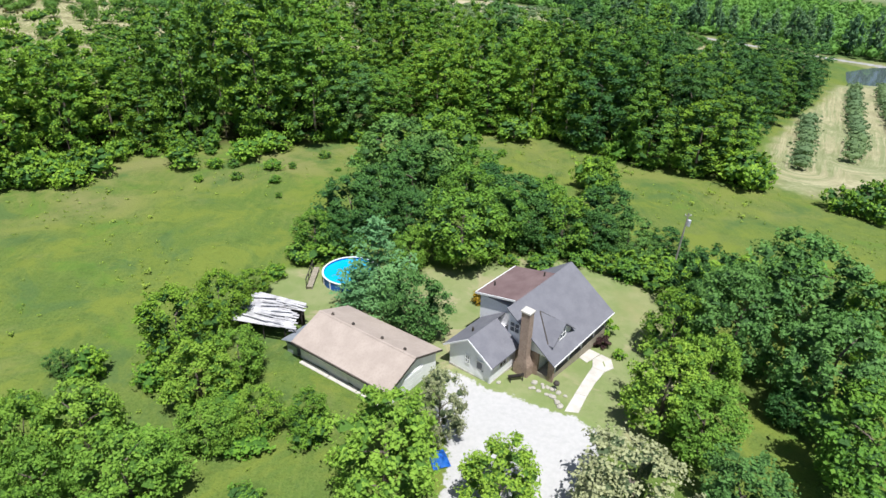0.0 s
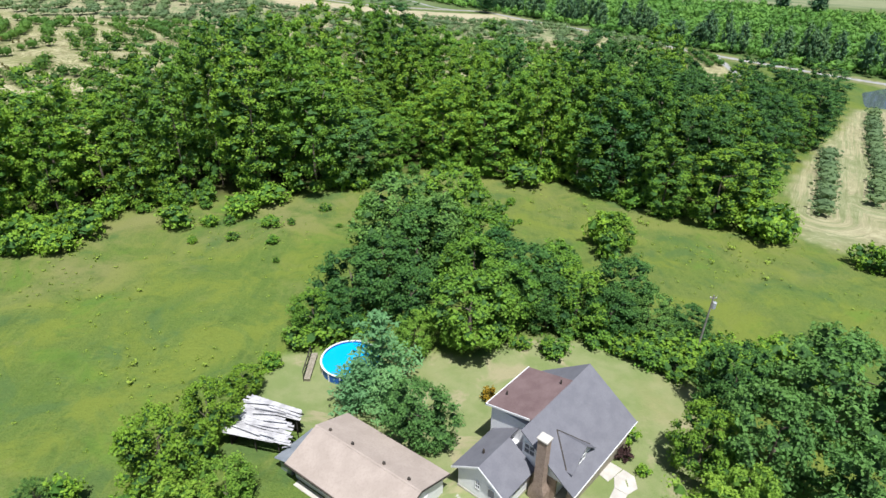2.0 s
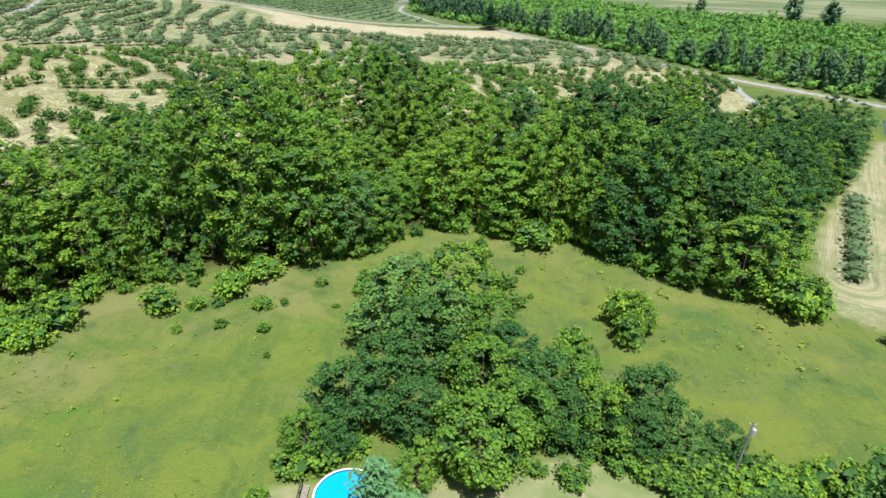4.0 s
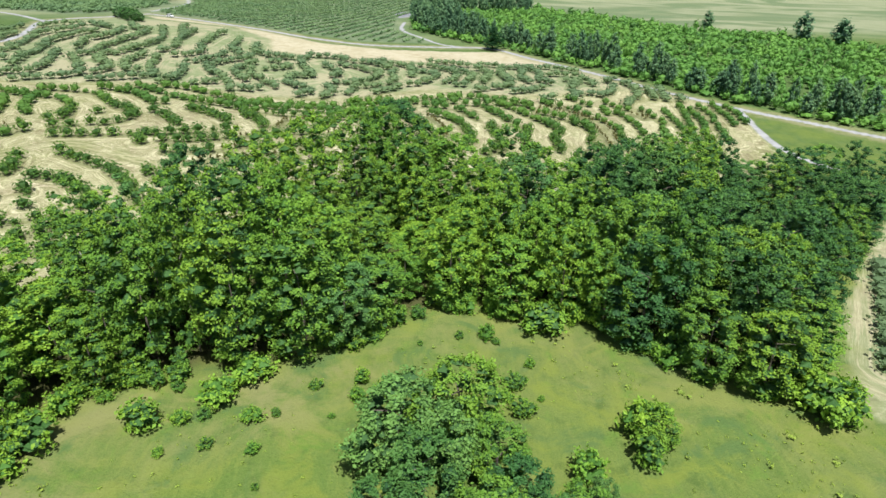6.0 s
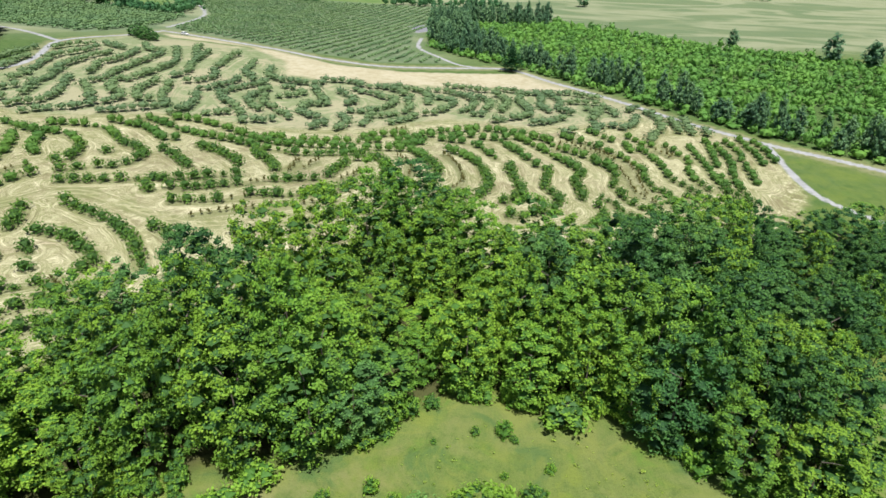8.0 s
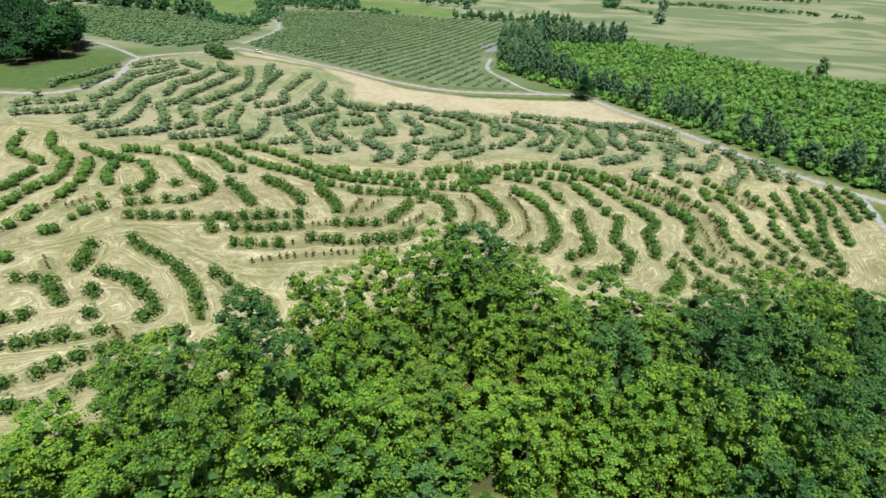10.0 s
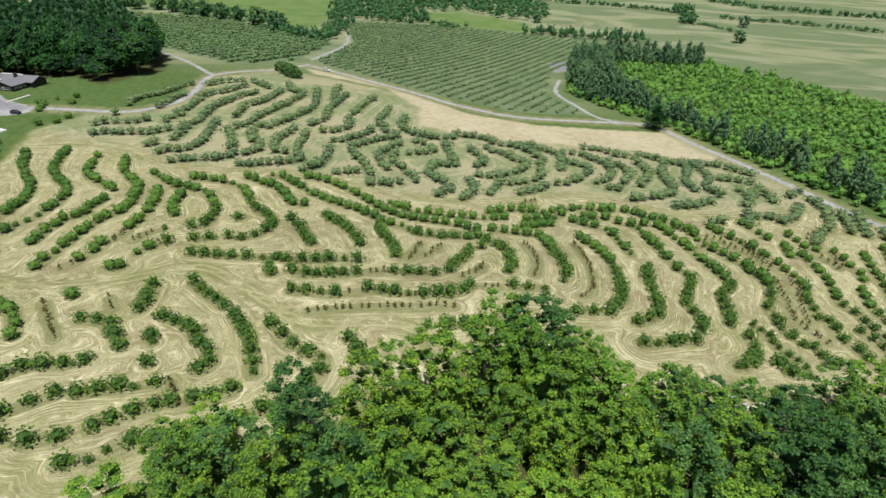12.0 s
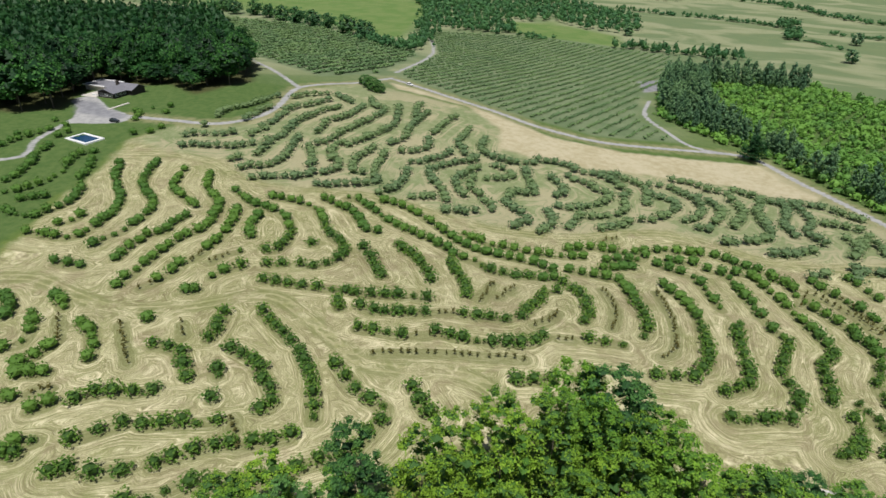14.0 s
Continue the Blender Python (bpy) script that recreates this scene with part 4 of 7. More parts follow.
def tube(bm, points, radii, sides=7):
    rings = []
    for (p, r), q in zip(zip(points, radii), points[1:] + [points[-1]]):
        way = (Vector(q) - Vector(p)) if q != p else Vector(p) - Vector(points[-2])
        m = way.to_track_quat("Z", "Y").to_matrix()
        rings.append([bm.verts.new(Vector(p) + m @ Vector((math.cos(i * 6.2832 / sides) * r, math.sin(i * 6.2832 / sides) * r, 0))) for i in range(sides)])
    for a, b in zip(rings, rings[1:]):
        for i in range(sides):
            bm.faces.new((a[i], a[(i + 1) % sides], b[(i + 1) % sides], b[i]))
    bm.faces.new(rings[0][::-1])
    bm.faces.new(rings[-1])


def trunk_mesh(seed, tall, radius, base, girth, limbs):
    rng = random.Random(seed)
    bm = bmesh.new()
    wander = [(rng.uniform(-0.1, 0.1) * t, rng.uniform(-0.1, 0.1) * t, t * tall * 0.6) for t in (0, 0.25, 0.5, 0.75, 1)]
    wander[0] = (0, 0, -0.5)
    tube(bm, wander, [girth * 1.25, girth, girth * 0.75, girth * 0.5, girth * 0.2])
    for k in range(limbs):
        a, z = k * 2.4 + rng.uniform(-0.4, 0.4), base + (tall * 0.62 - base) * k / max(1, limbs - 1)
        r = radius * rng.uniform(0.3, 0.5)
        tube(bm, [(0, 0, z), (math.cos(a) * r * 0.5, math.sin(a) * r * 0.5, z + r * 0.35), (math.cos(a) * r, math.sin(a) * r, z + r * 0.6)], [girth * 0.45, girth * 0.3, girth * 0.1], 5)
    return bm


PLANTS = {}


def plant(kind, x, y, tall, radius, turn=None):
    """Plants one tree or bush of a kind: the first is built, the others are copies in other sizes."""
    rng = random.Random(f"{kind}{x:.1f}{y:.1f}")
    spec = KINDS[kind]
    variant = rng.randrange(spec["variants"])
    key = (kind, variant)
    m = Matrix.Translation((x, y, ground_z(x, y) - 0.05)) @ Matrix.Rotation(rng.uniform(0, 6.28) if turn is None else turn, 4, "Z")
    size = Matrix.Diagonal((radius / spec["radius"], radius / spec["radius"], tall / spec["tall"], 1))
    if key not in PLANTS:
        top = new(spec["name"])
        tagged(top, spec["label"], spec["category"], spec["group"])
        if spec.get("pine"):
            v, f, t = pine_arrays(variant + 90, spec["tall"], spec["radius"], spec["leaf"])
        else:
            v, f, t = crown_arrays(variant * 7 + spec["seed"], spec["tall"], spec["radius"], spec["base"], spec["lobes"], spec["per"], spec["leaf"], spec.get("low", -0.9), spec.get("core", 0.62), spec.get("round_", 2.4), spec.get("fine", True), spec.get("upright", 1.0), 8, spec.get("bough", 1.0))
        if spec["girth"]:
            part("trunk", trunk_mesh(variant, spec["tall"], spec["radius"], spec["base"], spec["girth"], spec["limbs"]), BARK, top)
        part("crown", mesh_from("crown", v, f, LEAF[spec["leaves"]], t), None, top)
        top.matrix_basis = m @ size
        PLANTS[key] = top
        return top
    top = PLANTS[key]
    ob = copy_thing(top, m @ size @ Matrix.Diagonal([1 / s for s in top.scale] + [1]))
    return ob


def kind(name, label, category, group, leaves_of, tall, radius, base, lobes, per, leaf, girth=0.22, limbs=5, variants=3, seed=1, **more):
    return dict(name=name, label=label, category=category, group=group, leaves=leaves_of, tall=tall, radius=radius, base=base, lobes=lobes, per=per, leaf=leaf, girth=girth, limbs=limbs, variants=variants, seed=seed, **more)


KINDS = {
    "wood_green": kind("broadleaf_tree", "mid-green broadleaf tree of the dense wood", "tree", "trees of the wood", "green", 22, 5.2, 0.3, 68, 80, 0.178, upright=0.72, core=0.68, low=-0.95, limbs=2, seed=11, round_=3.6),
    "wood_yellow": kind("broadleaf_tree", "yellow-green sunlit broadleaf tree of the dense wood", "tree", "trees of the wood", "yellow", 22, 5.2, 0.3, 68, 80, 0.178, upright=0.72, core=0.68, low=-0.95, limbs=2, seed=41, round_=3.6),
    "wood_grey": kind("broadleaf_tree", "grey-green broadleaf tree of the dense wood", "tree", "trees of the wood", "grey", 22, 5.2, 0.3, 68, 80, 0.178, upright=0.72, core=0.68, low=-0.95, limbs=2, seed=71, variants=2, round_=3.6),
    "wood_dark": kind("broadleaf_tree", "dark green broadleaf tree of the dense wood", "tree", "trees of the wood", "dark", 22, 5.2, 0.3, 68, 80, 0.178, upright=0.72, core=0.68, low=-0.95, limbs=2, seed=101, variants=2, round_=3.6),
    "yard_green": kind("yard_tree", "full leafy green tree near the farmhouse", "tree", "trees round the farmhouse", "green", 9, 3.6, 0.2, 66, 96, 0.122, core=0.6, seed=131, variants=2),
    "yard_yellow": kind("yard_tree", "bright yellow-green leafy tree near the farmhouse", "tree", "trees round the farmhouse", "light", 9, 3.6, 0.2, 66, 96, 0.122, core=0.6, seed=161, variants=2),
    "yard_grey": kind("yard_tree", "grey-green spreading tree near the farmhouse", "tree", "trees round the farmhouse", "grey", 9, 3.6, 0.2, 66, 96, 0.122, core=0.6, seed=191, variants=2),
    "yard_dark": kind("yard_tree", "dark green dense tree near the farmhouse", "tree", "trees round the farmhouse", "dark", 9, 3.6, 0.2, 66, 96, 0.122, core=0.6, seed=221, variants=2),
    "yard_pale": kind("yard_tree", "pale grey-green bush with light blossom by the gravel drive", "tree", "trees round the farmhouse", "pale", 9, 3.6, 0.2, 66, 96, 0.115, core=0.55, seed=241, variants=1),
    "pine": kind("pine_tree", "blue-green pine with layered boughs by the pool", "tree", "pines by the pool", "needle", 10, 3.6, 1.0, 0, 0, 0.24, girth=0.2, limbs=3, variants=3, pine=True),
    "pine_dark": kind("pine_tree", "broad dark green conifer at the bend of the road", "tree", "conifer by the road", "deep", 10, 4.6, 0.6, 0, 0, 0.36, girth=0.2, limbs=3, variants=1, pine=True),
    "shrub": kind("shrub", "rounded green shrub in the meadow grass", "shrub", "shrubs of the meadow", "green", 3, 1.8, 0.0, 22, 24, 0.145, girth=0.06, limbs=3, seed=251, low=-0.9),
    "shrub_yellow": kind("shrub", "bright yellow-green shrub in the meadow grass", "shrub", "shrubs of the meadow", "yellow", 3, 1.8, 0.0, 22, 24, 0.145, girth=0.06, limbs=3, seed=281, low=-0.9),
    "apple": kind("apple_bush", "round dark green apple bush in a mown orchard row", "fruit tree", "apple bushes of the orchard", "apple", 3.0, 1.8, 0.1, 32, 16, 0.14, bough=0.62, girth=0.08, limbs=3, variants=4, seed=311, low=-0.75, core=0.66, fine=False, round_=2.2),
    "poplar": kind("willow_tree", "tall feathery grey-green willow at the plantation edge", "tree", "willows of the plantation edge", "willow", 11, 2.6, 0.3, 20, 40, 0.30, girth=0.18, limbs=2, upright=2.1, core=0.6, round_=1.6, variants=3, seed=341, low=-0.8),
    "field_tree": kind("field_tree", "round dark green tree at the edge of a far field", "tree", "tree row of the far field", "hedge", 12, 6, 0.0, 24, 40, 0.5, variants=2, seed=401, limbs=2, low=-0.95),
    # Far wood in two leaf tones: the lighter copies have sunlit crowns painted in.
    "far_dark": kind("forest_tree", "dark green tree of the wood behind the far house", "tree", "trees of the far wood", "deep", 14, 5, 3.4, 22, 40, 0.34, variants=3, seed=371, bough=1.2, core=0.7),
    "far_lit": kind("forest_tree", "tree of the wood behind the far house, coloured lighter as a sunlit crown", "tree", "trees of the far wood", "forest", 14, 5, 4.0, 22, 40, 0.34, variants=2, seed=391, bough=1.2, core=0.7),
}


def scatter(rng, outline, gap, edge=0.0):
    """Places inside an outline, no two nearer than gap."""
    pts = np.array(outline)
    lo, hi = pts.min(0), pts.max(0)
    tries = rng.uniform(lo, hi, (int((hi - lo).prod() / gap ** 2 * 9), 2))
    tries = tries[inside(tries[:, 0], tries[:, 1], list(outline)) > edge]
    cells, found = {}, []
    for x, y in tries.tolist():
        i, j = int(x // gap), int(y // gap)
        if all(math.dist((x, y), q) > gap for a in (i - 1, i, i + 1) for b in (j - 1, j, j + 1) for q in cells.get((a, b), ())):
            cells.setdefault((i, j), []).append((x, y))
            found.append((x, y))
    return np.array(found)


def stuff(name, places, templates, leaf_of, label, category, rng, sink=0.05):
    """Many plants as one mesh. places: x, y, tall, radius."""
    V, F, T, n0 = [], [], [], 0
    for x, y, tall, radius in places:
        v, f, t, t0, r0 = templates[rng.integers(len(templates))]
        a = rng.uniform(0, 6.28)
        c, s = math.cos(a) * radius / r0, math.sin(a) * radius / r0
        w = np.stack([v[:, 0] * c - v[:, 1] * s + x, v[:, 0] * s + v[:, 1] * c + y, v[:, 2] * tall / t0 + ground_z(x, y) - sink], -1)
        V.append(w)
        F.append(f + n0)
        T.append(np.clip(t * 0.6 + rng.uniform(0, 0.4), 0, 1))
        n0 += len(w)
    ob = new(name, mesh_from(name, np.concatenate(V), np.concatenate(F), LEAF[leaf_of], np.concatenate(T)))
    return tagged(ob, label, category, kind="stuff")


# -- the wood
rng = np.random.default_rng(21)
CANOPY = [(-90, 88, 0.8), (-70, 102, 5.0), (-72, 120, 5.0), (-58, 128, -2.9), (-52, 108, -0.8), (-48, 138, 3.8), (-35, 120, 11.4), (-36, 150, 3.8), (-22, 130, -4.7), (-26, 158, 4.0), (-10, 142, -5.0), (-12, 166, 3.4), (4, 166, -1.5),
          (14, 152, 3.9), (14, 135, 2.8), (30, 170, 1.0), (32, 140, 5.1), (48, 130, 0.2), (50, 160, 3.5), (50, 182, 5.7), (68, 150, -1.6), (70, 182, -3.6), (88, 165, -1.1), (95, 190, -3.1)]


def canopy(x, y):
    """By how much the wood stands higher than its usual height."""
    return sum(up * math.exp(-((x - cx) ** 2 + (y - cy) ** 2) / 200) for cx, cy, up in CANOPY)


TALL_TREES = [(-68.6, 130, 14, 4.2, "wood_green"), (-45, 132, 20.7, 5.2, "wood_dark"), (-63.5, 102.6, 18, 5, "wood_green"), (-55.6, 128, 20.6, 5.4, "wood_grey"), (-60, 121.5, 22.0, 4.8, "wood_green"), (-29, 121, 19.7, 5.2, "wood_yellow"), (-39, 142, 20, 5.4, "wood_green"), (-28.5, 150, 21, 5, "wood_yellow"),
              (-13.8, 170.5, 20.5, 7.0, "wood_dark"), (-21.5, 169, 19.8, 5.4, "wood_yellow"), (10, 157, 19, 5.6, "wood_green"), (29, 146, 15, 5.6, "wood_dark"), (50, 161, 16, 6, "wood_green"), (66, 147, 11, 5.6, "wood_dark"), (0, 159.5, 18, 5.2, "wood_yellow"), (-9.5, 172.0, 17.5, 5.0, "wood_dark"), (-18.0, 171.0, 17, 4.6, "wood_green")]
BACK_EDGE = [(x, y, (top - ground_z(x, y)) * 1.05, radius, k) for x, y, top, radius, k in TALL_TREES]
BACK_EDGE += [(-31, 157, 17, 5.2, "wood_green"), (-37, 151, 16, 5, "wood_green"), (-6, 168, 17, 5.2, "wood_green"), (4, 168, 13, 5, "wood_yellow"), (12, 171, 11, 4.8, "wood_green"), (20, 173, 11, 4.8, "wood_dark"), (28, 172, 12, 5, "wood_green"),
              (36, 174, 11, 4.6, "wood_dark"), (44, 180, 12, 5, "wood_green"), (52, 183, 12, 5.2, "wood_yellow"), (60, 186, 12, 5.2, "wood_green"), (69, 189, 12, 5.2, "wood_dark"), (78, 192, 12, 5, "wood_green"), (-64, 135, 15, 4.6, "wood_yellow"), (-52, 143, 17, 4.8, "wood_dark")]
for x, y, tall, radius, k in BACK_EDGE:
    plant(k, x, y, max(6, tall + canopy(x, y)), radius)
taken = np.array([(x, y) for x, y, *_ in BACK_EDGE])
spots = scatter(rng, WOODS, 6.0, 1.2)
spots = [p for p in spots if np.min(np.hypot(*(taken - p).T)) > 5.2]
depth = inside(np.array(spots)[:, 0], np.array(spots)[:, 1], WOODS)
for (x, y), d in zip(spots, depth):
    drift = math.sin(x / 13 + 1.0) + math.cos(y / 11 + x / 29) + rng.normal(0, 1.0)
    drift += 0.4 if x < -25 else -0.35 if x > 8 else 0
    k = "wood_yellow" if drift > 0.75 else "wood_green" if drift > -0.7 else "wood_grey" if drift > -1.0 else "wood_dark"
    if x < -5 and k in ("wood_dark", "wood_grey") and rng.uniform() < 0.75:
        k = "wood_green"
    if x > 62:
        k = "wood_dark" if rng.uniform() < 0.7 else "wood_green"
    tall = rng.uniform(13.5, 21.5) - (1.2 if d < 4.5 and y < 130 else 0) + (2.0 if x < 12 and d > 5 and y < 140 else 0) + (1.5 if x > 20 and d > 5 else 0)
    if x < -57 and y > 104:
        tall = min(tall, (12.5 if x > -66 else 9.5) + rng.uniform(-1.5, 1))
    radius = rng.uniform(3.5, 6.1)
    if -68 < x < -62 and 116 < y < 123:
        continue
    plant(k, x, y, max(6, tall + canopy(x, y)), radius)
print("wood trees", len(spots))

# -- bushes under the edge of the wood
r = random.Random(61)
for a, b in zip(WOODS[:14], WOODS[1:15]):
    n = max(1, int(math.dist(a, b) / 1.9))
    for i in range(n):
        t = (i + r.uniform(0.1, 0.9)) / n
        if r.random() < 0.8:
            plant(r.choice(("shrub", "shrub", "shrub_yellow")), a[0] + (b[0] - a[0]) * t + r.uniform(-1.2, 1.2), a[1] + (b[1] - a[1]) * t + r.uniform(0.0, 3.4), r.uniform(1.6, 4.8), r.uniform(1.2, 2.3))

# -- trees round the farmhouse
for k, x, y, tall, radius in [
        ("yard_green", -24.0, 46.2, 8, 3.4), ("yard_green", -22.0, 51.7, 7, 2.5), ("yard_green", -21.0, 58.6, 3.5, 1.9), ("yard_yellow", -20.3, 40.3, 6, 2.6), ("yard_yellow", -17.6, 43.2, 6, 2.2), ("yard_yellow", -17.4, 34.9, 5, 2.2), ("yard_yellow", -14.2, 36.6, 5, 1.8), ("yard_green", -10.3, 37.0, 4.2, 1.8), ("yard_grey", -33.4, 43.1, 3, 1.3), ("yard_yellow", -26.4, 33.7, 7, 3.1), ("yard_yellow", -20.8, 28.8, 7.5, 3.2), ("yard_yellow", -29.4, 31.9, 8, 2.2), ("yard_yellow", -26.4, 27.9, 7, 2.2), ("yard_yellow", -3.6, 31.2, 8.5, 4.1), ("yard_pale", 0.2, 36.4, 7, 1.9), ("yard_yellow", 4.4, 29.5, 6.5, 2.9), ("yard_pale", 13.4, 28.8, 7.5, 4.0), ("yard_yellow", 19.3, 40.0, 8, 3.4), ("yard_yellow", 23.8, 42.3, 8, 2.7), ("yard_green", 23.1, 49.5, 8, 2.9)]:
    plant(k, x, y, tall, radius)
for k, x, y, tall, radius in [
        ("yard_dark", 29.3, 57.8, 9, 3.6), ("yard_grey", 28.8, 48.6, 11, 4.2), ("yard_grey", 38.9, 55.6, 12, 5.7), ("yard_grey", 34.2, 41.9, 11, 4.7), ("yard_green", 33.4, 33.4, 9.5, 4.8), ("yard_grey", 20.9, 28.4, 7, 3.2), ("yard_yellow", 21.2, 36.4, 7.0, 2.9), ("yard_dark", 30.6, 40.6, 4.0, 1.9), ("yard_green", 44.0, 52.1, 9, 2.9), ("yard_grey", -2.3, 51.6, 7.5, 3.0), ("yard_grey", -7.9, 93.0, 12, 6.2), ("yard_green", 0.4, 97.0, 13, 5.8), ("yard_green", 4.8, 90.5, 9, 3.8), ("yard_dark", -4.3, 86.2, 10, 5.0), ("yard_dark", -11.9, 75.3, 9, 4.3), ("yard_green", -16.1, 70.5, 6, 3.0), ("yard_green", 2.7, 68.9, 10, 5.2), ("yard_dark", 10.6, 77.3, 9, 4.8), ("yard_green", 16.2, 73.8, 8, 4.0), ("yard_dark", 22.7, 76.0, 9, 4.0), ("yard_green", 27.1, 97.9, 6, 3.0), ("yard_yellow", -3.7, 66.3, 6, 2.4)]:
    plant(k, x, y, tall, radius)
for k, x, y, tall, radius in [
        ("yard_dark", 29.8, 71.7, 5, 2.6), ("yard_grey", 26.0, 70.0, 4, 2.3), ("yard_grey", 17.1, 85.4, 5, 1.9), ("yard_green", 3.5, 80.0, 9, 4.5), ("yard_dark", -4.5, 73.5, 8, 3.6), ("yard_dark", -8.5, 80.5, 8.5, 4.0), ("yard_dark", 7.0, 84.5, 8, 4.0), ("yard_green", 14.5, 80.5, 8, 4.0), ("yard_dark", 20.0, 71.8, 7, 3.2), ("yard_dark", -13.5, 71.5, 6, 3.0), ("yard_grey", -1.0, 90.5, 11, 4.6), ("yard_green", 7.0, 72.5, 9, 4.0), ("yard_dark", 12.5, 73.0, 7.5, 3.4), ("yard_grey", 25.0, 73.0, 6, 2.8)]:
    plant(k, x, y, tall, radius)
for x, y, tall, radius in [(-6.9, 60.2, 10.5, 4.6), (-8.8, 57.4, 6.0, 3.6), (-5.2, 55.6, 6.5, 3.4)]:
    plant("pine", x, y, tall, radius)

# -- shrubs of the meadow and its edges
for k, x, y, tall, radius in [
        ("shrub", 18.2, 69.6, 2.5, 1.9), ("shrub", 21.0, 68.0, 2.5, 2.2), ("shrub", 23.3, 66.0, 3, 2.1), ("shrub_yellow", 32.2, 65.8, 3, 2.8), ("shrub_yellow", 36.1, 66.2, 3, 2.5), ("shrub", 40.9, 67.3, 4, 3.1), ("shrub", 45.7, 67.1, 5, 3.4), ("shrub", -14.7, 69.0, 3, 2.8), ("shrub_yellow", -11.0, 71.2, 2.5, 2.0), ("shrub_yellow", 16.5, 90.9, 4, 2.4), ("shrub_yellow", -58.6, 87.4, 4.5, 2.8), ("shrub", -61.5, 85.5, 5, 2.8), ("shrub_yellow", -55.6, 86.5, 3.4, 2.4), ("shrub_yellow", -62.0, 89.5, 5, 2.8), ("shrub", -57.4, 90.4, 4.4, 2.6), ("shrub", -65, 84, 5, 3), ("shrub_yellow", -34.0, 101.8, 4, 3.0), ("shrub_yellow", -30.6, 106.8, 4, 3.1), ("shrub", 69.9, 93.4, 6, 3.0), ("shrub", 73.4, 95.0, 6, 3.2)]:
    plant(k, x, y, tall, radius)
for k, x, y, tall, radius in [
        ("shrub", 67.0, 95.4, 4.4, 2.6), ("shrub", 71.5, 90.5, 4.4, 2.6), ("shrub_yellow", 54.7, 106.5, 6, 4.4), ("shrub", 58.8, 107.0, 4, 3.1), ("shrub", -42.7, 96.3, 4, 2.8), ("shrub_yellow", -37.8, 97.2, 2, 1.3), ("shrub_yellow", -28.4, 98.3, 2, 1.6), ("shrub_yellow", -14.3, 107.4, 2.5, 1.3), ("shrub", -10.9, 104.4, 3, 1.6), ("shrub_yellow", -14.7, 103.6, 2, 1.2), ("shrub", 14.7, 123.5, 5, 4.2), ("shrub", 8.6, 107.6, 3, 1.7), ("shrub", 9.3, 101.8, 3, 1.8), ("shrub_yellow", 25.7, 99.1, 6, 3.0), ("shrub", 25.0, 93.7, 5, 2.5), ("shrub", 36.5, 117.0, 6, 3.4), ("shrub", 55.0, 104.5, 7, 4.3), ("shrub", -54.9, 91.8, 5, 3.2), ("shrub", 12.6, 67.0, 2.4, 1.9), ("shrub", 27.0, 66.5, 2.5, 2.0)]:
    plant(k, x, y, tall, radius)
for k, x, y, tall, radius in [
        ("shrub", 8.8, 68.2, 1.6, 1.3), ("shrub", 29.5, 64.0, 2.6, 2.2), ("shrub_yellow", 5.0, 120, 3, 1.4), ("shrub", 19.8, 70.5, 3, 2.2), ("shrub", 24.6, 68.4, 3, 2.4), ("shrub", 27.6, 69.0, 3.2, 2.4), ("shrub", 25.8, 64.2, 2.6, 2.0), ("shrub_yellow", 30.6, 67.6, 2.8, 2.2), ("shrub", 34.2, 64.0, 3, 2.4), ("shrub_yellow", 38.4, 68.6, 2.6, 2.2), ("shrub", 43.4, 64.5, 4, 2.8), ("shrub", 33.6, 69.4, 2.6, 2.0), ("shrub", -17.6, 68.0, 2.6, 2.0), ("shrub_yellow", -19.6, 63.6, 1.8, 1.4), ("shrub", 31.4, 61.6, 3.4, 2.4), ("shrub", 6.0, 70.6, 2.0, 1.6), ("shrub", 15.0, 70.8, 2.0, 1.6)]:
    plant(k, x, y, tall, radius)

for x, y in scatter(np.random.default_rng(52), [(-36, 22), (-8, 25), (-7, 36), (-12, 38), (-19, 46), (-27, 52), (-34, 44)], 4.8):
    r = random.Random(f"{x:.2f}")
    plant(r.choice(("shrub", "shrub_yellow")), x, y, r.uniform(1.4, 3.4), r.uniform(1.1, 2.0))

# -- orchard
template = lambda k, seed, **o: [(*crown_arrays(seed + n, o["tall"], o["radius"], o["base"], o["lobes"], o["per"], o["leaf"], o.get("low", -0.75), o.get("core", 0.66), o.get("round_", 2.2), o.get("fine", False), o.get("upright", 1.0), o.get("tuft", 8), o.get("bough", 1.0)), o["tall"], o["radius"]) for n in range(k)]
APPLES = template(4, 500, tall=3.0, radius=1.8, base=0.1, lobes=32, per=7, leaf=0.17, tuft=7, bough=0.52, core=0.84)
OLD = template(4, 540, tall=3.0, radius=2.0, base=0.3, lobes=22, per=6, leaf=0.23, tuft=6, bough=0.65, core=0.75)
YOUNG = template(3, 580, tall=1.8, radius=0.5, base=0.15, lobes=5, per=8, leaf=0.14, core=0.6)
rng = np.random.default_rng(33)
bushes, saplings, old = [], [], []
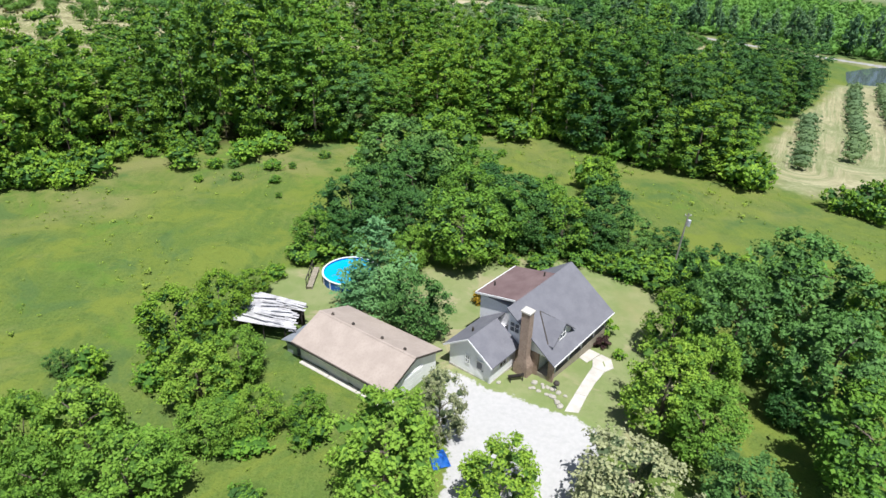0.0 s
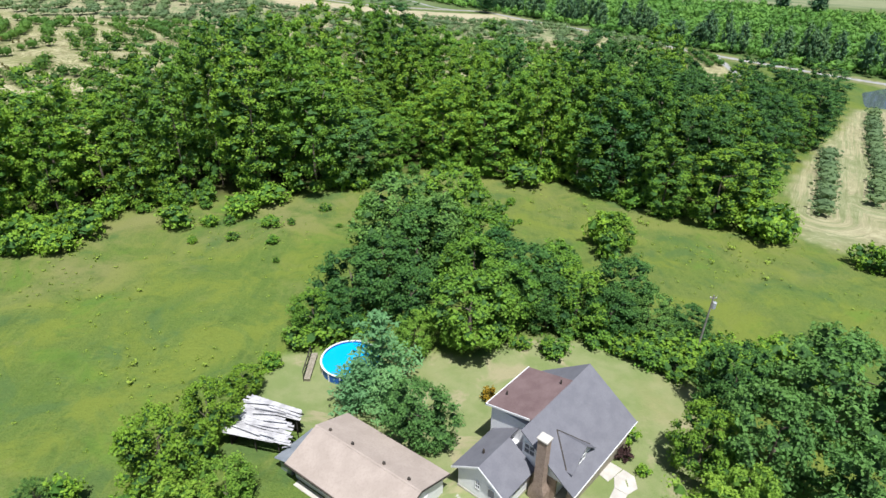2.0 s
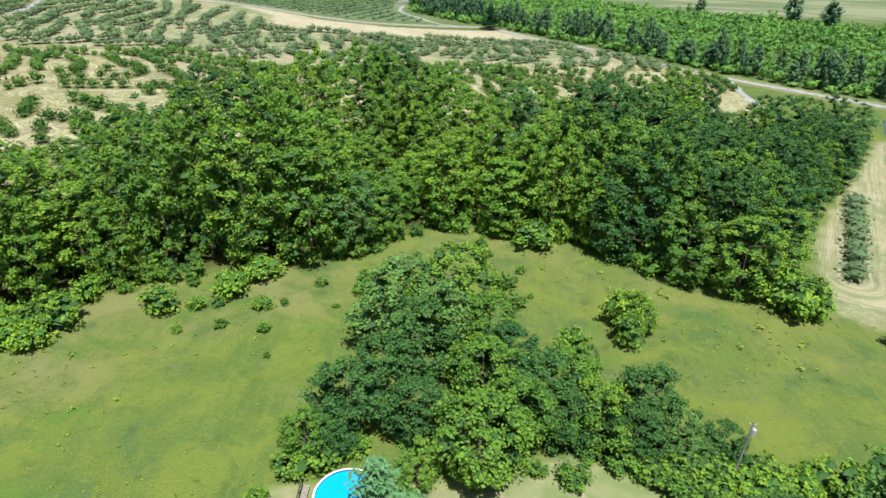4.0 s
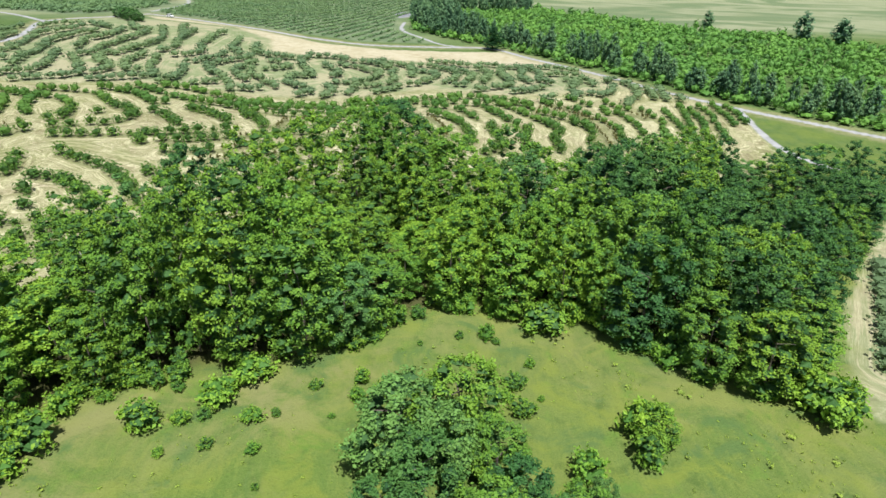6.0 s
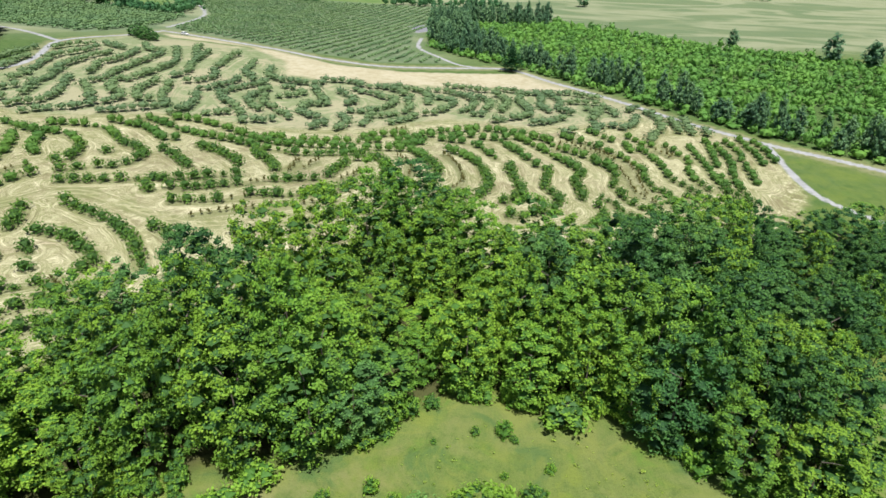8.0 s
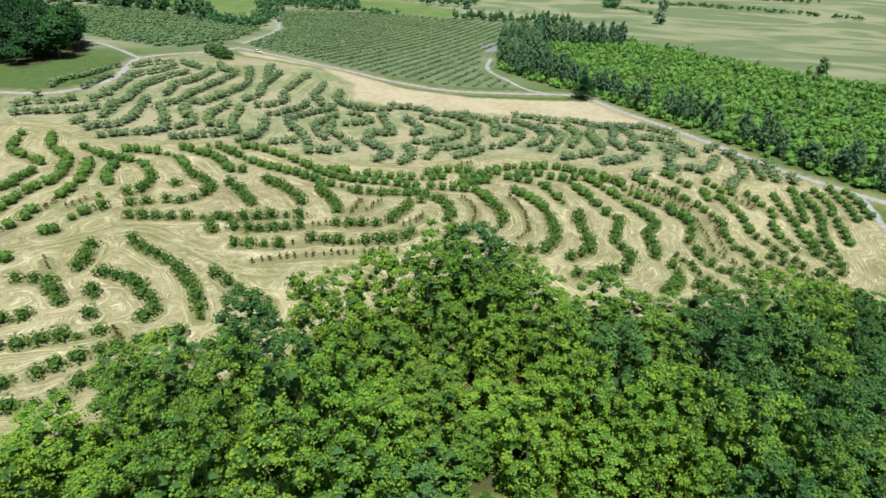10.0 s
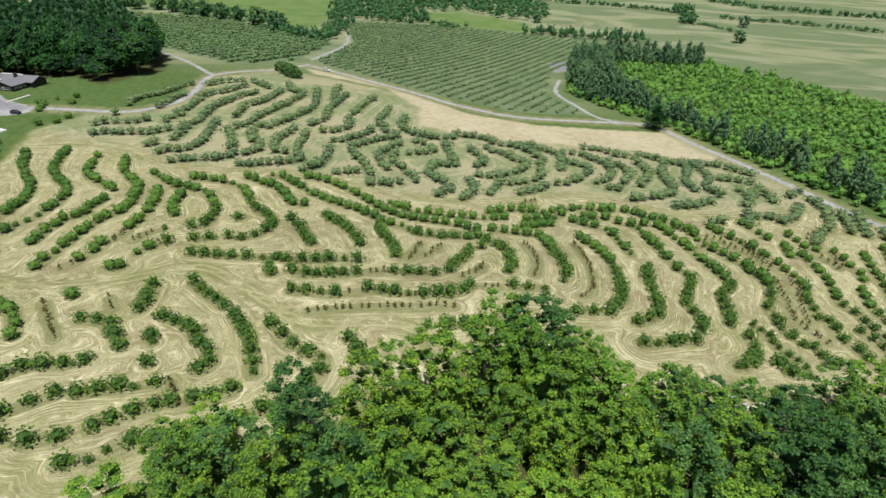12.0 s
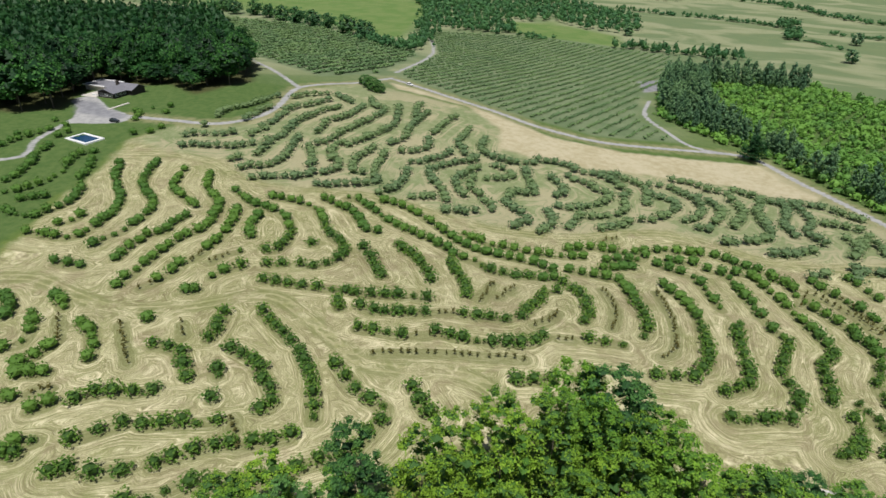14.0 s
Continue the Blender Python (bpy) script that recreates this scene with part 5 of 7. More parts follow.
for k, line in ROWS_OF_TREES:
    line = smooth(line)
    gap = {"B": 3.7, "S": 2.0, "T": 2.6, "U": 3.7}[k]
    lengths = [math.dist(a, b) for a, b in zip(line, line[1:])]
    total = sum(lengths)
    for n in range(int(total / gap + 0.5) + 1):
        d, i = min(total, n * total / max(1, int(total / gap + 0.5))), 0
        while i < len(lengths) - 1 and d > lengths[i]:
            d, i = d - lengths[i], i + 1
        a, b = line[i], line[min(i + 1, len(line) - 1)]
        f = d / lengths[i] if lengths and lengths[i] > 0 else 0
        x, y = a[0] + (b[0] - a[0]) * f + rng.normal(0, 0.25), a[1] + (b[1] - a[1]) * f + rng.normal(0, 0.25)
        if k == "S":
            saplings.append((x, y, rng.uniform(1.5, 2.5), rng.uniform(0.38, 0.62)))
        elif k == "U":
            old.append((x, y, rng.uniform(2.4, 3.7), rng.uniform(1.9, 2.7)))
        elif k == "T":
            bushes.append((x, y, rng.uniform(1.5, 2.3), rng.uniform(0.8, 1.25)))
        elif x > 46 and y > 185:
            bushes.append((x, y, rng.uniform(2.0, 2.9), rng.uniform(1.2, 1.75)))
        elif rng.uniform() < 0.12:
            bushes.append((x, y, rng.uniform(1.6, 2.3), rng.uniform(0.8, 1.2)))
        else:
            bushes.append((x, y, rng.uniform(2.5, 3.5), rng.uniform(1.6, 2.2)))
single = sorted([b for b in bushes if b[0] > -118], key=lambda b: b[1])[:300]
rest = [b for b in bushes if b not in single]
for x, y, tall, radius in single:
    plant("apple", x, y, tall, radius)
stuff("apple_rows", rest, APPLES, "apple", "curving rows of green apple bushes on mown straw", "orchard", rng)
stuff("young_apple_rows", saplings, YOUNG, "sapling", "rows of thin young apple trees on mown straw", "orchard", rng)
stuff("old_apple_rows", old, OLD, "apple_old", "curving rows of older grey-green apple trees on grass", "orchard", rng)
print("orchard", len(single), len(rest), len(saplings), len(old))

# -- blocks of low trees in straight lines, far off
LOW = template(3, 620, tall=2.0, radius=1.4, base=0.1, lobes=4, per=4, leaf=0.42, tuft=4)


def block_rows(outline, a, b, gap, step):
    way = (Vector(b) - Vector(a)).normalized()
    side = Vector((-way.y, way.x))
    pts = []
    for i in range(-90, 91):
        for j in range(-140, 141):
            p = Vector(a) + side * (i * gap) + way * (j * step)
            pts.append((p.x, p.y))
    pts = np.array(pts)
    return pts[inside(pts[:, 0], pts[:, 1], outline) > 2]


far = []
for outline, a, b, gap in ((BLOCK_A, (-222, 412), (-205, 500), 11.0), (BLOCK_B, (-79, 388), (-52, 494), 6.8)):
    for x, y in block_rows(outline, a, b, gap, 1.9):
        if rng.uniform() < 0.93:
            far.append((x + rng.normal(0, 0.3), y + rng.normal(0, 0.3), rng.uniform(1.2, 1.8) * gap / 6.8, rng.uniform(1.0, 1.35) * gap / 6.8))
stuff("low_orchard_rows", far, LOW, "low_fruit", "straight rows of low grey-green fruit trees far off", "orchard", rng)
print("far rows", len(far))

# -- plantation, its willows, the dark wood and the hedges
MOUND = template(4, 660, tall=5.0, radius=2.4, base=0.0, lobes=6, per=9, leaf=0.44, upright=1.1, tuft=3, core=0.75)
spots = scatter(rng, PLANTATION, 4.2, 1.0)
trees = [(x, y, rng.uniform(2.2, 5.6) + 2.5 * (rng.uniform() < 0.06), rng.uniform(1.6, 3.6)) for x, y in spots]
pick = rng.uniform(0, 1, len(trees)) < 0.11
stuff("plantation", [t for t, p in zip(trees, pick) if not p], MOUND, "hop", "dense bright green plantation of young trees", "plantation", rng)
stuff("plantation_undergrowth", [t for t, p in zip(trees, pick) if p], MOUND, "dark", "dark green trees among the bright plantation", "plantation", rng)
print("plantation", len(spots))
edge = smooth([(-24, 442), (0, 420), (26, 404), (38, 386), (58, 358), (79, 326), (95, 303), (116, 285), (136, 271), (158, 258), (232, 206), (290, 185)], 9)
for n, (x, y) in enumerate(edge):
    if rng.uniform() < 0.72:
        plant("poplar", x + rng.uniform(0, 7), y + rng.uniform(0, 7), rng.uniform(9, 17), rng.uniform(1.8, 3.2))
for x, y in scatter(rng, [(-24, 450), (-30, 500), (-26, 568), (60, 578), (60, 560), (-4, 548), (0, 470), (20, 415)], 5.0):
    plant("poplar", x, y, rng.uniform(9, 19), rng.uniform(2.0, 3.6))
for x, y, tall, radius in [(205, 421, 17, 5), (224, 414, 15, 5.5), (168, 473, 12, 3.5), (108, 702, 11, 5.5), (128, 805, 12, 5), (-80, 745, 11, 5)]:
    plant("poplar", x, y, tall, radius)
plant("pine_dark", 21, 391.5, 13, 7.0)
for x, y, tall, radius in [(-172, 384, 6, 4.5), (-178, 389, 6, 4.5), (-184, 394, 5.5, 4), (-168, 381, 4.5, 3)]:
    plant("yard_dark", x, y, tall, radius)
spots = scatter(rng, DARK_WOOD, 8.6, 2.0)
spots = sorted(spots.tolist(), key=lambda p: math.dist(p, (-250, 300)))
for x, y in spots[:110]:
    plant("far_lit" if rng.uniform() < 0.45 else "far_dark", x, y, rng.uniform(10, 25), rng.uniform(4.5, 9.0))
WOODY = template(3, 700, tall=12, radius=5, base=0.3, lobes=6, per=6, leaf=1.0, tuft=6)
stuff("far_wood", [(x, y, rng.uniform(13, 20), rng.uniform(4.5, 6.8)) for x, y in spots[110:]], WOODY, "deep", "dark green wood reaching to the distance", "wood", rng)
print("dark wood", len(spots))
hedge = []
HEDGES = (([(-690, 700), (-600, 690), (-540, 680), (-500, 672)], 12, 5, 1.0), ([(-296, 590), (-273, 577), (-255, 566), (-234, 552), (-221, 547)], 8, 5, 1.6), ([(-228, 552), (-240, 606), (-273, 679), (-292, 736), (-330, 830)], 9, 5, 1.2),
                                ([(-276, 700), (-251, 697), (-233, 692), (-210, 691), (-186, 697)], 9, 5, 1.4), ([(-176, 690), (-156, 680), (-140, 680)], 5, 3, 1.2))
HEDGES += (([(-82, 668), (-59, 674), (-41, 673), (-18, 671)], 9, 6, 1.8), ([(-12, 674), (0, 666), (10, 667), (22, 682)], 10, 5, 1.6),
                                ([(-120, 950), (-67, 926), (-33, 926), (12, 914), (39, 904), (60, 892)], 6, 3, 1.1), ([(82, 809), (100, 788), (118, 770)], 3, 2, 1.0), ([(105, 864), (120, 861), (133, 858), (147, 859), (230, 840), (330, 800)], 5, 3, 0.9), ([(30, 1135), (73, 1126), (94, 1090), (117, 1057), (133, 1015), (151, 997), (200, 970), (330, 940)], 7, 4, 1.2))
for line, tall, wide, thick in HEDGES:
    line = smooth(line, 6)
    for a, b in zip(line, line[1:]):
        for n in range(int(math.dist(a, b) / 2.7 * thick + rng.uniform())):
            f = rng.uniform()
            hedge.append((a[0] + (b[0] - a[0]) * f + rng.normal(0, wide), a[1] + (b[1] - a[1]) * f + rng.normal(0, wide), tall * rng.uniform(0.4, 1.2), rng.uniform(2.2, 4.4)))
for outline, gap in (([(-272, 705), (-190, 700), (-186, 720), (-222, 766), (-330, 960), (-420, 960), (-325, 800)], 8.0), ([(-222, 770), (-164, 790), (-138, 772), (-113, 756), (-80, 750), (-72, 790), (-90, 880), (-180, 960), (-330, 960)], 8.5), ([(-420, 1150), (-60, 1060), (20, 1200), (-150, 1500), (-420, 1500)], 12.0), ([(60, 884), (70, 878), (86, 905), (74, 920)], 4.5), ([(66, 806), (78, 802), (82, 838), (70, 846)], 4.5)):
    hedge += [(x, y, rng.uniform(7, 12), rng.uniform(3.6, 6)) for x, y in scatter(rng, outline, gap)]
for x, y in [(-486, 656), (-462, 660), (-440, 654), (-418, 645), (-392, 634), (-369, 628), (-349, 623), (-316, 600), (-292, 590), (-506, 668)]:
    plant("field_tree", x, y + 3, rng.uniform(12, 17), rng.uniform(7.0, 9.5))
stuff("far_hedges", hedge, WOODY, "hedge", "dark green hedgerows and copses between far fields", "hedgerow", rng)

# -- weeds of the meadow
WEED = template(4, 760, tall=0.7, radius=0.7, base=0.0, lobes=4, per=5, leaf=0.17, tuft=5, core=0.3)
weeds = []
for outline, gap in (([(-75, 60), (-22, 58), (-16, 68), (-14, 90), (-20, 112), (-58, 96)], 1.2), ([(30, 64), (75, 68), (75, 100), (56, 104), (33, 112), (28, 80)], 1.2), ([(-12, 100), (10, 100), (30, 108), (20, 122), (2, 124), (-10, 118)], 1.2), ([(-75, 5), (-8, 24), (-5, 38), (-16, 45), (-25, 60), (-75, 62)], 1.1)):
    for x, y in scatter(rng, outline, gap):
        if math.sin(x / 6 + 0.5) * math.cos(y / 5) + rng.normal(0, 0.7) > 0.55:
            size = rng.uniform(0.12, 0.34) * (2.4 if rng.uniform() < 0.08 else 1.0)
            weeds.append((x, y, size * rng.uniform(0.9, 1.6), size))
stuff("meadow_weeds", weeds, WEED, "weed", "yellow-green weed clumps scattered in the meadow grass", "weeds", rng)

# -- low bushes in the grass at the foot of the wood
small = np.random.default_rng(77)
for outline, gap in (([(-60, 84), (-22, 84), (-16, 92), (-20, 112), (-58, 98)], 5.5), ([(-12, 102), (10, 102), (28, 108), (18, 120), (2, 122), (-10, 116)], 5.0)):
    for x, y in scatter(small, outline, gap):
        if small.uniform() < 0.5:
            size = small.uniform(0.6, 1.7)
            plant("shrub_yellow" if small.uniform() < 0.6 else "shrub", x, y, size * small.uniform(0.9, 1.3), size * 0.75)


# ---- buildings ----
def box(bm, x0, x1, y0, y1, z0, z1):
    v = [bm.verts.new((x, y, z)) for z in (z0, z1) for x, y in ((x0, y0), (x1, y0), (x1, y1), (x0, y1))]
    for f in ((3, 2, 1, 0), (4, 5, 6, 7), (0, 1, 5, 4), (1, 2, 6, 5), (2, 3, 7, 6), (3, 0, 4, 7)):
        bm.faces.new([v[i] for i in f])


def prism(bm, points, way):
    """A flat outline pushed along way into a closed body."""
    a = [bm.verts.new(p) for p in points]
    b = [bm.verts.new(Vector(p) + Vector(way)) for p in points]
    bm.faces.new(a[::-1])
    bm.faces.new(b)
    for i in range(len(a)):
        j = (i + 1) % len(a)
        bm.faces.new((a[i], a[j], b[j], b[i]))
    bmesh.ops.recalc_face_normals(bm, faces=bm.faces)


def boxed(name, material, parent, *boxes, label="", bevel=0.0):
    bm = bmesh.new()
    for b in boxes:
        box(bm, *b)
    if bevel:
        bmesh.ops.bevel(bm, geom=bm.edges[:], offset=bevel, segments=1, affect="EDGES")
    return part(name, bm, material, parent, label)


def slab(name, material, parent, points, thick=0.14, label=""):
    bm = bmesh.new()
    prism(bm, points, (0, 0, -thick))
    return part(name, bm, material, parent, label)


def wall(name, material, parent, points, way, label=""):
    bm = bmesh.new()
    prism(bm, points, way)
    return part(name, bm, material, parent, label)


def window(parent, at, along, wide, high, name="window"):
    """A framed pane on a wall: at is the lower left corner outside, along the wall's direction."""
    a, n = Vector(along).normalized(), Vector((Vector(along).y, -Vector(along).x, 0)).normalized()
    p = Vector(at)
    bm = bmesh.new()
    up = Vector((0, 0, 1))
    t = 0.09
    for q, w, h in ((p, wide, t), (p + up * (high - t), wide, t), (p + up * t, t, high - 2 * t), (p + up * t + a * (wide - t), t, high - 2 * t), (p + up * t + a * (wide / 2 - t / 3), t * 0.66, high - 2 * t), (p + up * (high / 2) + a * t, wide - 2 * t, t * 0.66)):
        prism(bm, [q, q + a * w, q + a * w + up * h, q + up * h], n * 0.06)
    frame_of = part(name, bm, WHITE, parent)
    bm = bmesh.new()
    q = p + a * t + up * t
    prism(bm, [q, q + a * (wide - 2 * t), q + a * (wide - 2 * t) + up * (high - 2 * t), q + up * (high - 2 * t)], n * 0.02)
    part("pane", bm, GLASS, frame_of)
    return frame_of


TURN = 49.8


def farmhouse():
    h = tagged(new("farmhouse"), "grey-roofed farmhouse with pale siding, brick chimney and dormers", "house")
    h.matrix_basis = pose(10.44, 43.6, -0.55, 0, 0, TURN)
    lo = -1.6
    eave, ridge, yr, x1 = 2.15, 6.0, 5.35, 11.4
    rise = (ridge - eave) / yr
    # body, porch and brick gable
    boxed("body", SIDING, h, (0.55, x1 - 0.35, 1.9, 9.0, lo, 2.45))
    boxed("rear_body", SIDING, h, (1.75, 8.0, 9.004, 9.75, lo, 2.45), (8.0, x1 - 0.35, 9.004, 10.2, lo, 2.45))
    boxed("porch_floor", DECK, h, (0.3, x1 - 0.3, 0.45, 1.9, lo, 0.22), bevel=0.02)
    gable = lambda x: [(x, 0.9, eave + 0.55), (x, yr, ridge - 0.16), (x, 10.2, eave + 0.3), (x, 10.2, 2.3), (x, 0.9, 2.3)]
    wall("gable_wall", SIDING, h, [(0.3, 0.9, eave + 0.55), (0.3, yr, ridge - 0.16), (0.3, yr, 2.3), (0.3, 0.9, 2.3)], (0.22, 0, 0))
    wall("gable_wall", SIDING, h, gable(x1 - 0.5), (0.22, 0, 0))
    boxed("brick_wall", BRICK, h, (0.28, 0.545, 1.85, 4.4, lo, 2.29), label="brown brick end wall")
    boxed("brick_wall", BRICK, h, (0.28, 0.545, 0.2, 0.75, lo, 2.29))
    for k in range(5):
        x = 1.2 + k * 2.45
        boxed("porch_post", WHITE, h, (x, x + 0.13, 0.47, 0.60, 0.222, 2.0))
    boxed("porch_beam", DARK, h, (0.3, x1 - 0.3, 0.45, 0.62, 2.001, 2.2), label="dark beam under the porch eave")
    # roofs
    slab("roof_front", SHINGLE, h, [(-0.15, -0.1, eave - 0.1 * rise), (x1, -0.1, eave - 0.1 * rise), (x1, yr, ridge), (-0.15, yr, ridge)])
    slab("roof_back", SHINGLE, h, [(8.25, yr + 0.003, ridge), (x1, yr + 0.003, ridge), (x1, 10.75, eave), (8.25, 10.75, eave)])
    boxed("gutter", WHITE, h, (-0.15, x1, -0.17, -0.105, eave - 0.15, eave - 0.04), label="white gutter along the eave")
    # low rear storey under the red-brown roof
    boxed("rear_wall", SIDING, h, (1.75, 7.95, yr + 0.6, 9.75, 2.452, 4.75))
    slab("rear_roof", BROWN, h, [(1.45, yr - 0.05, 5.98), (8.2, yr - 0.05, 5.98), (8.2, 10.1, 4.98), (1.45, 10.1, 4.98)], 0.16, "faded red-brown low-pitched rear roof")
    boxed("fascia", WHITE, h, (1.38, 8.26, 10.105, 10.2, 4.78, 5.0))
    wall("fascia", WHITE, h, [(1.37, yr + 0.2, 5.95), (1.37, 10.1, 5.0), (1.37, 10.1, 4.8), (1.37, yr + 0.2, 5.75)], (0.075, 0, 0))
    for x, y in ((7.2, 6.0), (3.4, 9.3)):
        bm = bmesh.new()
        bmesh.ops.create_cone(bm, segments=10, radius1=0.09, radius2=0.08, depth=0.5, cap_ends=True, matrix=Matrix.Translation((x, y, 5.98 - (y - yr) * 0.21 + 0.2)))
        part("vent_pipe", bm, TANK, h)
    # front dormer
    dx, dw, dz, yf = 2.95, 2.0, 4.80, 1.15
    low = 3.15
    y_low, y_top = (low - eave) / rise, (dz - eave) / rise
    wall("dormer_front", WHITE, h, [(dx - dw + 0.3, yf, eave + yf * rise - 0.2), (dx + dw - 0.3, yf, eave + yf * rise - 0.2), (dx + dw - 0.3, yf, low + 0.1), (dx, yf, dz - 0.2), (dx - dw + 0.3, yf, low + 0.1)], (0, 0.12, 0))
    slab("dormer_roof", SHINGLE, h, [(dx - dw, yf - 0.35, low), (dx, yf - 0.35, dz), (dx, y_top + 0.1, dz), (dx - dw, y_low + 0.1, low)], 0.12)
    slab("dormer_roof", SHINGLE, h, [(dx + dw, yf - 0.35, low), (dx + 0.003, yf - 0.35, dz), (dx + 0.003, y_top + 0.1, dz), (dx + dw, y_low + 0.1, low)], 0.12)
    for side in (-1, 1):
        bm = bmesh.new()
        tube(bm, [(dx + side * dw * 0.98, y_low, low + 0.03), (dx, y_top, dz + 0.03)], [0.06, 0.06], 5)
        part("valley_flashing", bm, TANK, h, "dark valley flashing")
    window(h, (dx - 0.55, yf - 0.065, 2.95), (1, 0, 0), 1.1, 1.15)
    # chimney
    bm = bmesh.new()
    for z0, z1, a, b in ((lo, 0.9, (-0.80, 0.25, 2.3, 3.8), (-0.80, 0.25, 2.3, 3.8)), (0.9, 1.9, (-0.80, 0.25, 2.3, 3.8), (-0.75, -0.02, 2.55, 3.4)), (1.9, 6.75, (-0.75, -0.02, 2.55, 3.4), (-0.75, -0.02, 2.55, 3.4))):
        v = [bm.verts.new((x, y, z)) for z, (xa, xb, ya, yb) in ((z0, a), (z1, b)) for x, y in ((xa, ya), (xb, ya), (xb, yb), (xa, yb))]
        for f in ((3, 2, 1, 0), (4, 5, 6, 7), (0, 1, 5, 4), (1, 2, 6, 5), (2, 3, 7, 6), (3, 0, 4, 7)):
            bm.faces.new([v[i] for i in f])
    stack = part("chimney", bm, BRICK, h, "tall brown brick chimney with sloped shoulders")
    boxed("chimney_cap", CONCRETE, stack, (-0.85, 0.08, 2.45, 3.5, 6.755, 6.93), bevel=0.03)
    # wing
    a, b, we, wr = 4.3, 9.05, 2.45, 4.05
    ym = (a + b) / 2
    boxed("wing_wall", SIDING, h, (-3.75, 0.25, a, b, lo, 2.3))
    wall("wing_gable", SIDING, h, [(-3.75, a, 2.305), (-3.75, b, 2.305), (-3.75, b, we), (-3.75, ym, wr - 0.2), (-3.75, a, we)], (0.2, 0, 0))
    slab("wing_roof", SHINGLE, h, [(-4.15, a - 0.45, we - 0.28), (0.27, a - 0.45, we - 0.28), (0.27, ym - 0.003, wr), (-4.15, ym, wr)])
    slab("wing_roof", SHINGLE, h, [(-4.15, b + 0.45, we - 0.28), (1.7, b + 0.45, we - 0.28), (1.7, ym + 0.003, wr), (-4.15, ym + 0.003, wr)])
    wall("fascia", WHITE, h, [(-4.22, a - 0.45, we - 0.28), (-4.22, ym, wr), (-4.22, b + 0.45, we - 0.28), (-4.22, b + 0.45, we - 0.46), (-4.22, ym, wr - 0.18), (-4.22, a - 0.45, we - 0.46)], (0.065, 0, 0))
    bm = bmesh.new()
    bmesh.ops.create_cone(bm, segments=10, radius1=0.12, radius2=0.10, depth=0.5, cap_ends=True, matrix=Matrix.Translation((-2.2, 7.6, 3.6)))
    part("vent_pipe", bm, TANK, h)
    door = boxed("door", WHITE, h, (-3.815, -3.755, 5.05, 5.95, 0.02, 2.02), label="white half-glazed side door")
    boxed("pane", GLASS, door, (-3.83, -3.816, 5.2, 5.8, 1.05, 1.85))
    bm = bmesh.new()
    bmesh.ops.create_uvsphere(bm, u_segments=8, v_segments=6, radius=0.05, matrix=Matrix.Translation((-3.86, 5.14, 1.0)))
    part("door_handle", bm, TANK, door)
    window(h, (-3.76, 7.2, 0.95), (0, -1, 0), 0.55, 0.95)
    window(h, (-2.4, 4.295, 0.9), (1, 0, 0), 1.1, 1.1)
    window(h, (0.295, 5.2, 3.35), (0, -1, 0), 1.15, 1.15)
    for x in (2.0, 7.4, 9.4):
        window(h, (x, 1.895, 0.75), (1, 0, 0), 1.2, 1.3)
    front = boxed("door", WHITE, h, (4.9, 5.85, 1.84, 1.895, 0.22, 2.2))
    boxed("pane", GLASS, front, (5.1, 5.65, 1.825, 1.839, 1.1, 1.95))
    boxed("foundation", STONE, h, (-3.8, 0.2, a - 0.04, b + 0.04, lo, -0.02))
    boxed("step", CONCRETE, h, (-4.7, -3.82, 4.95, 6.05, lo, -0.15), bevel=0.02)


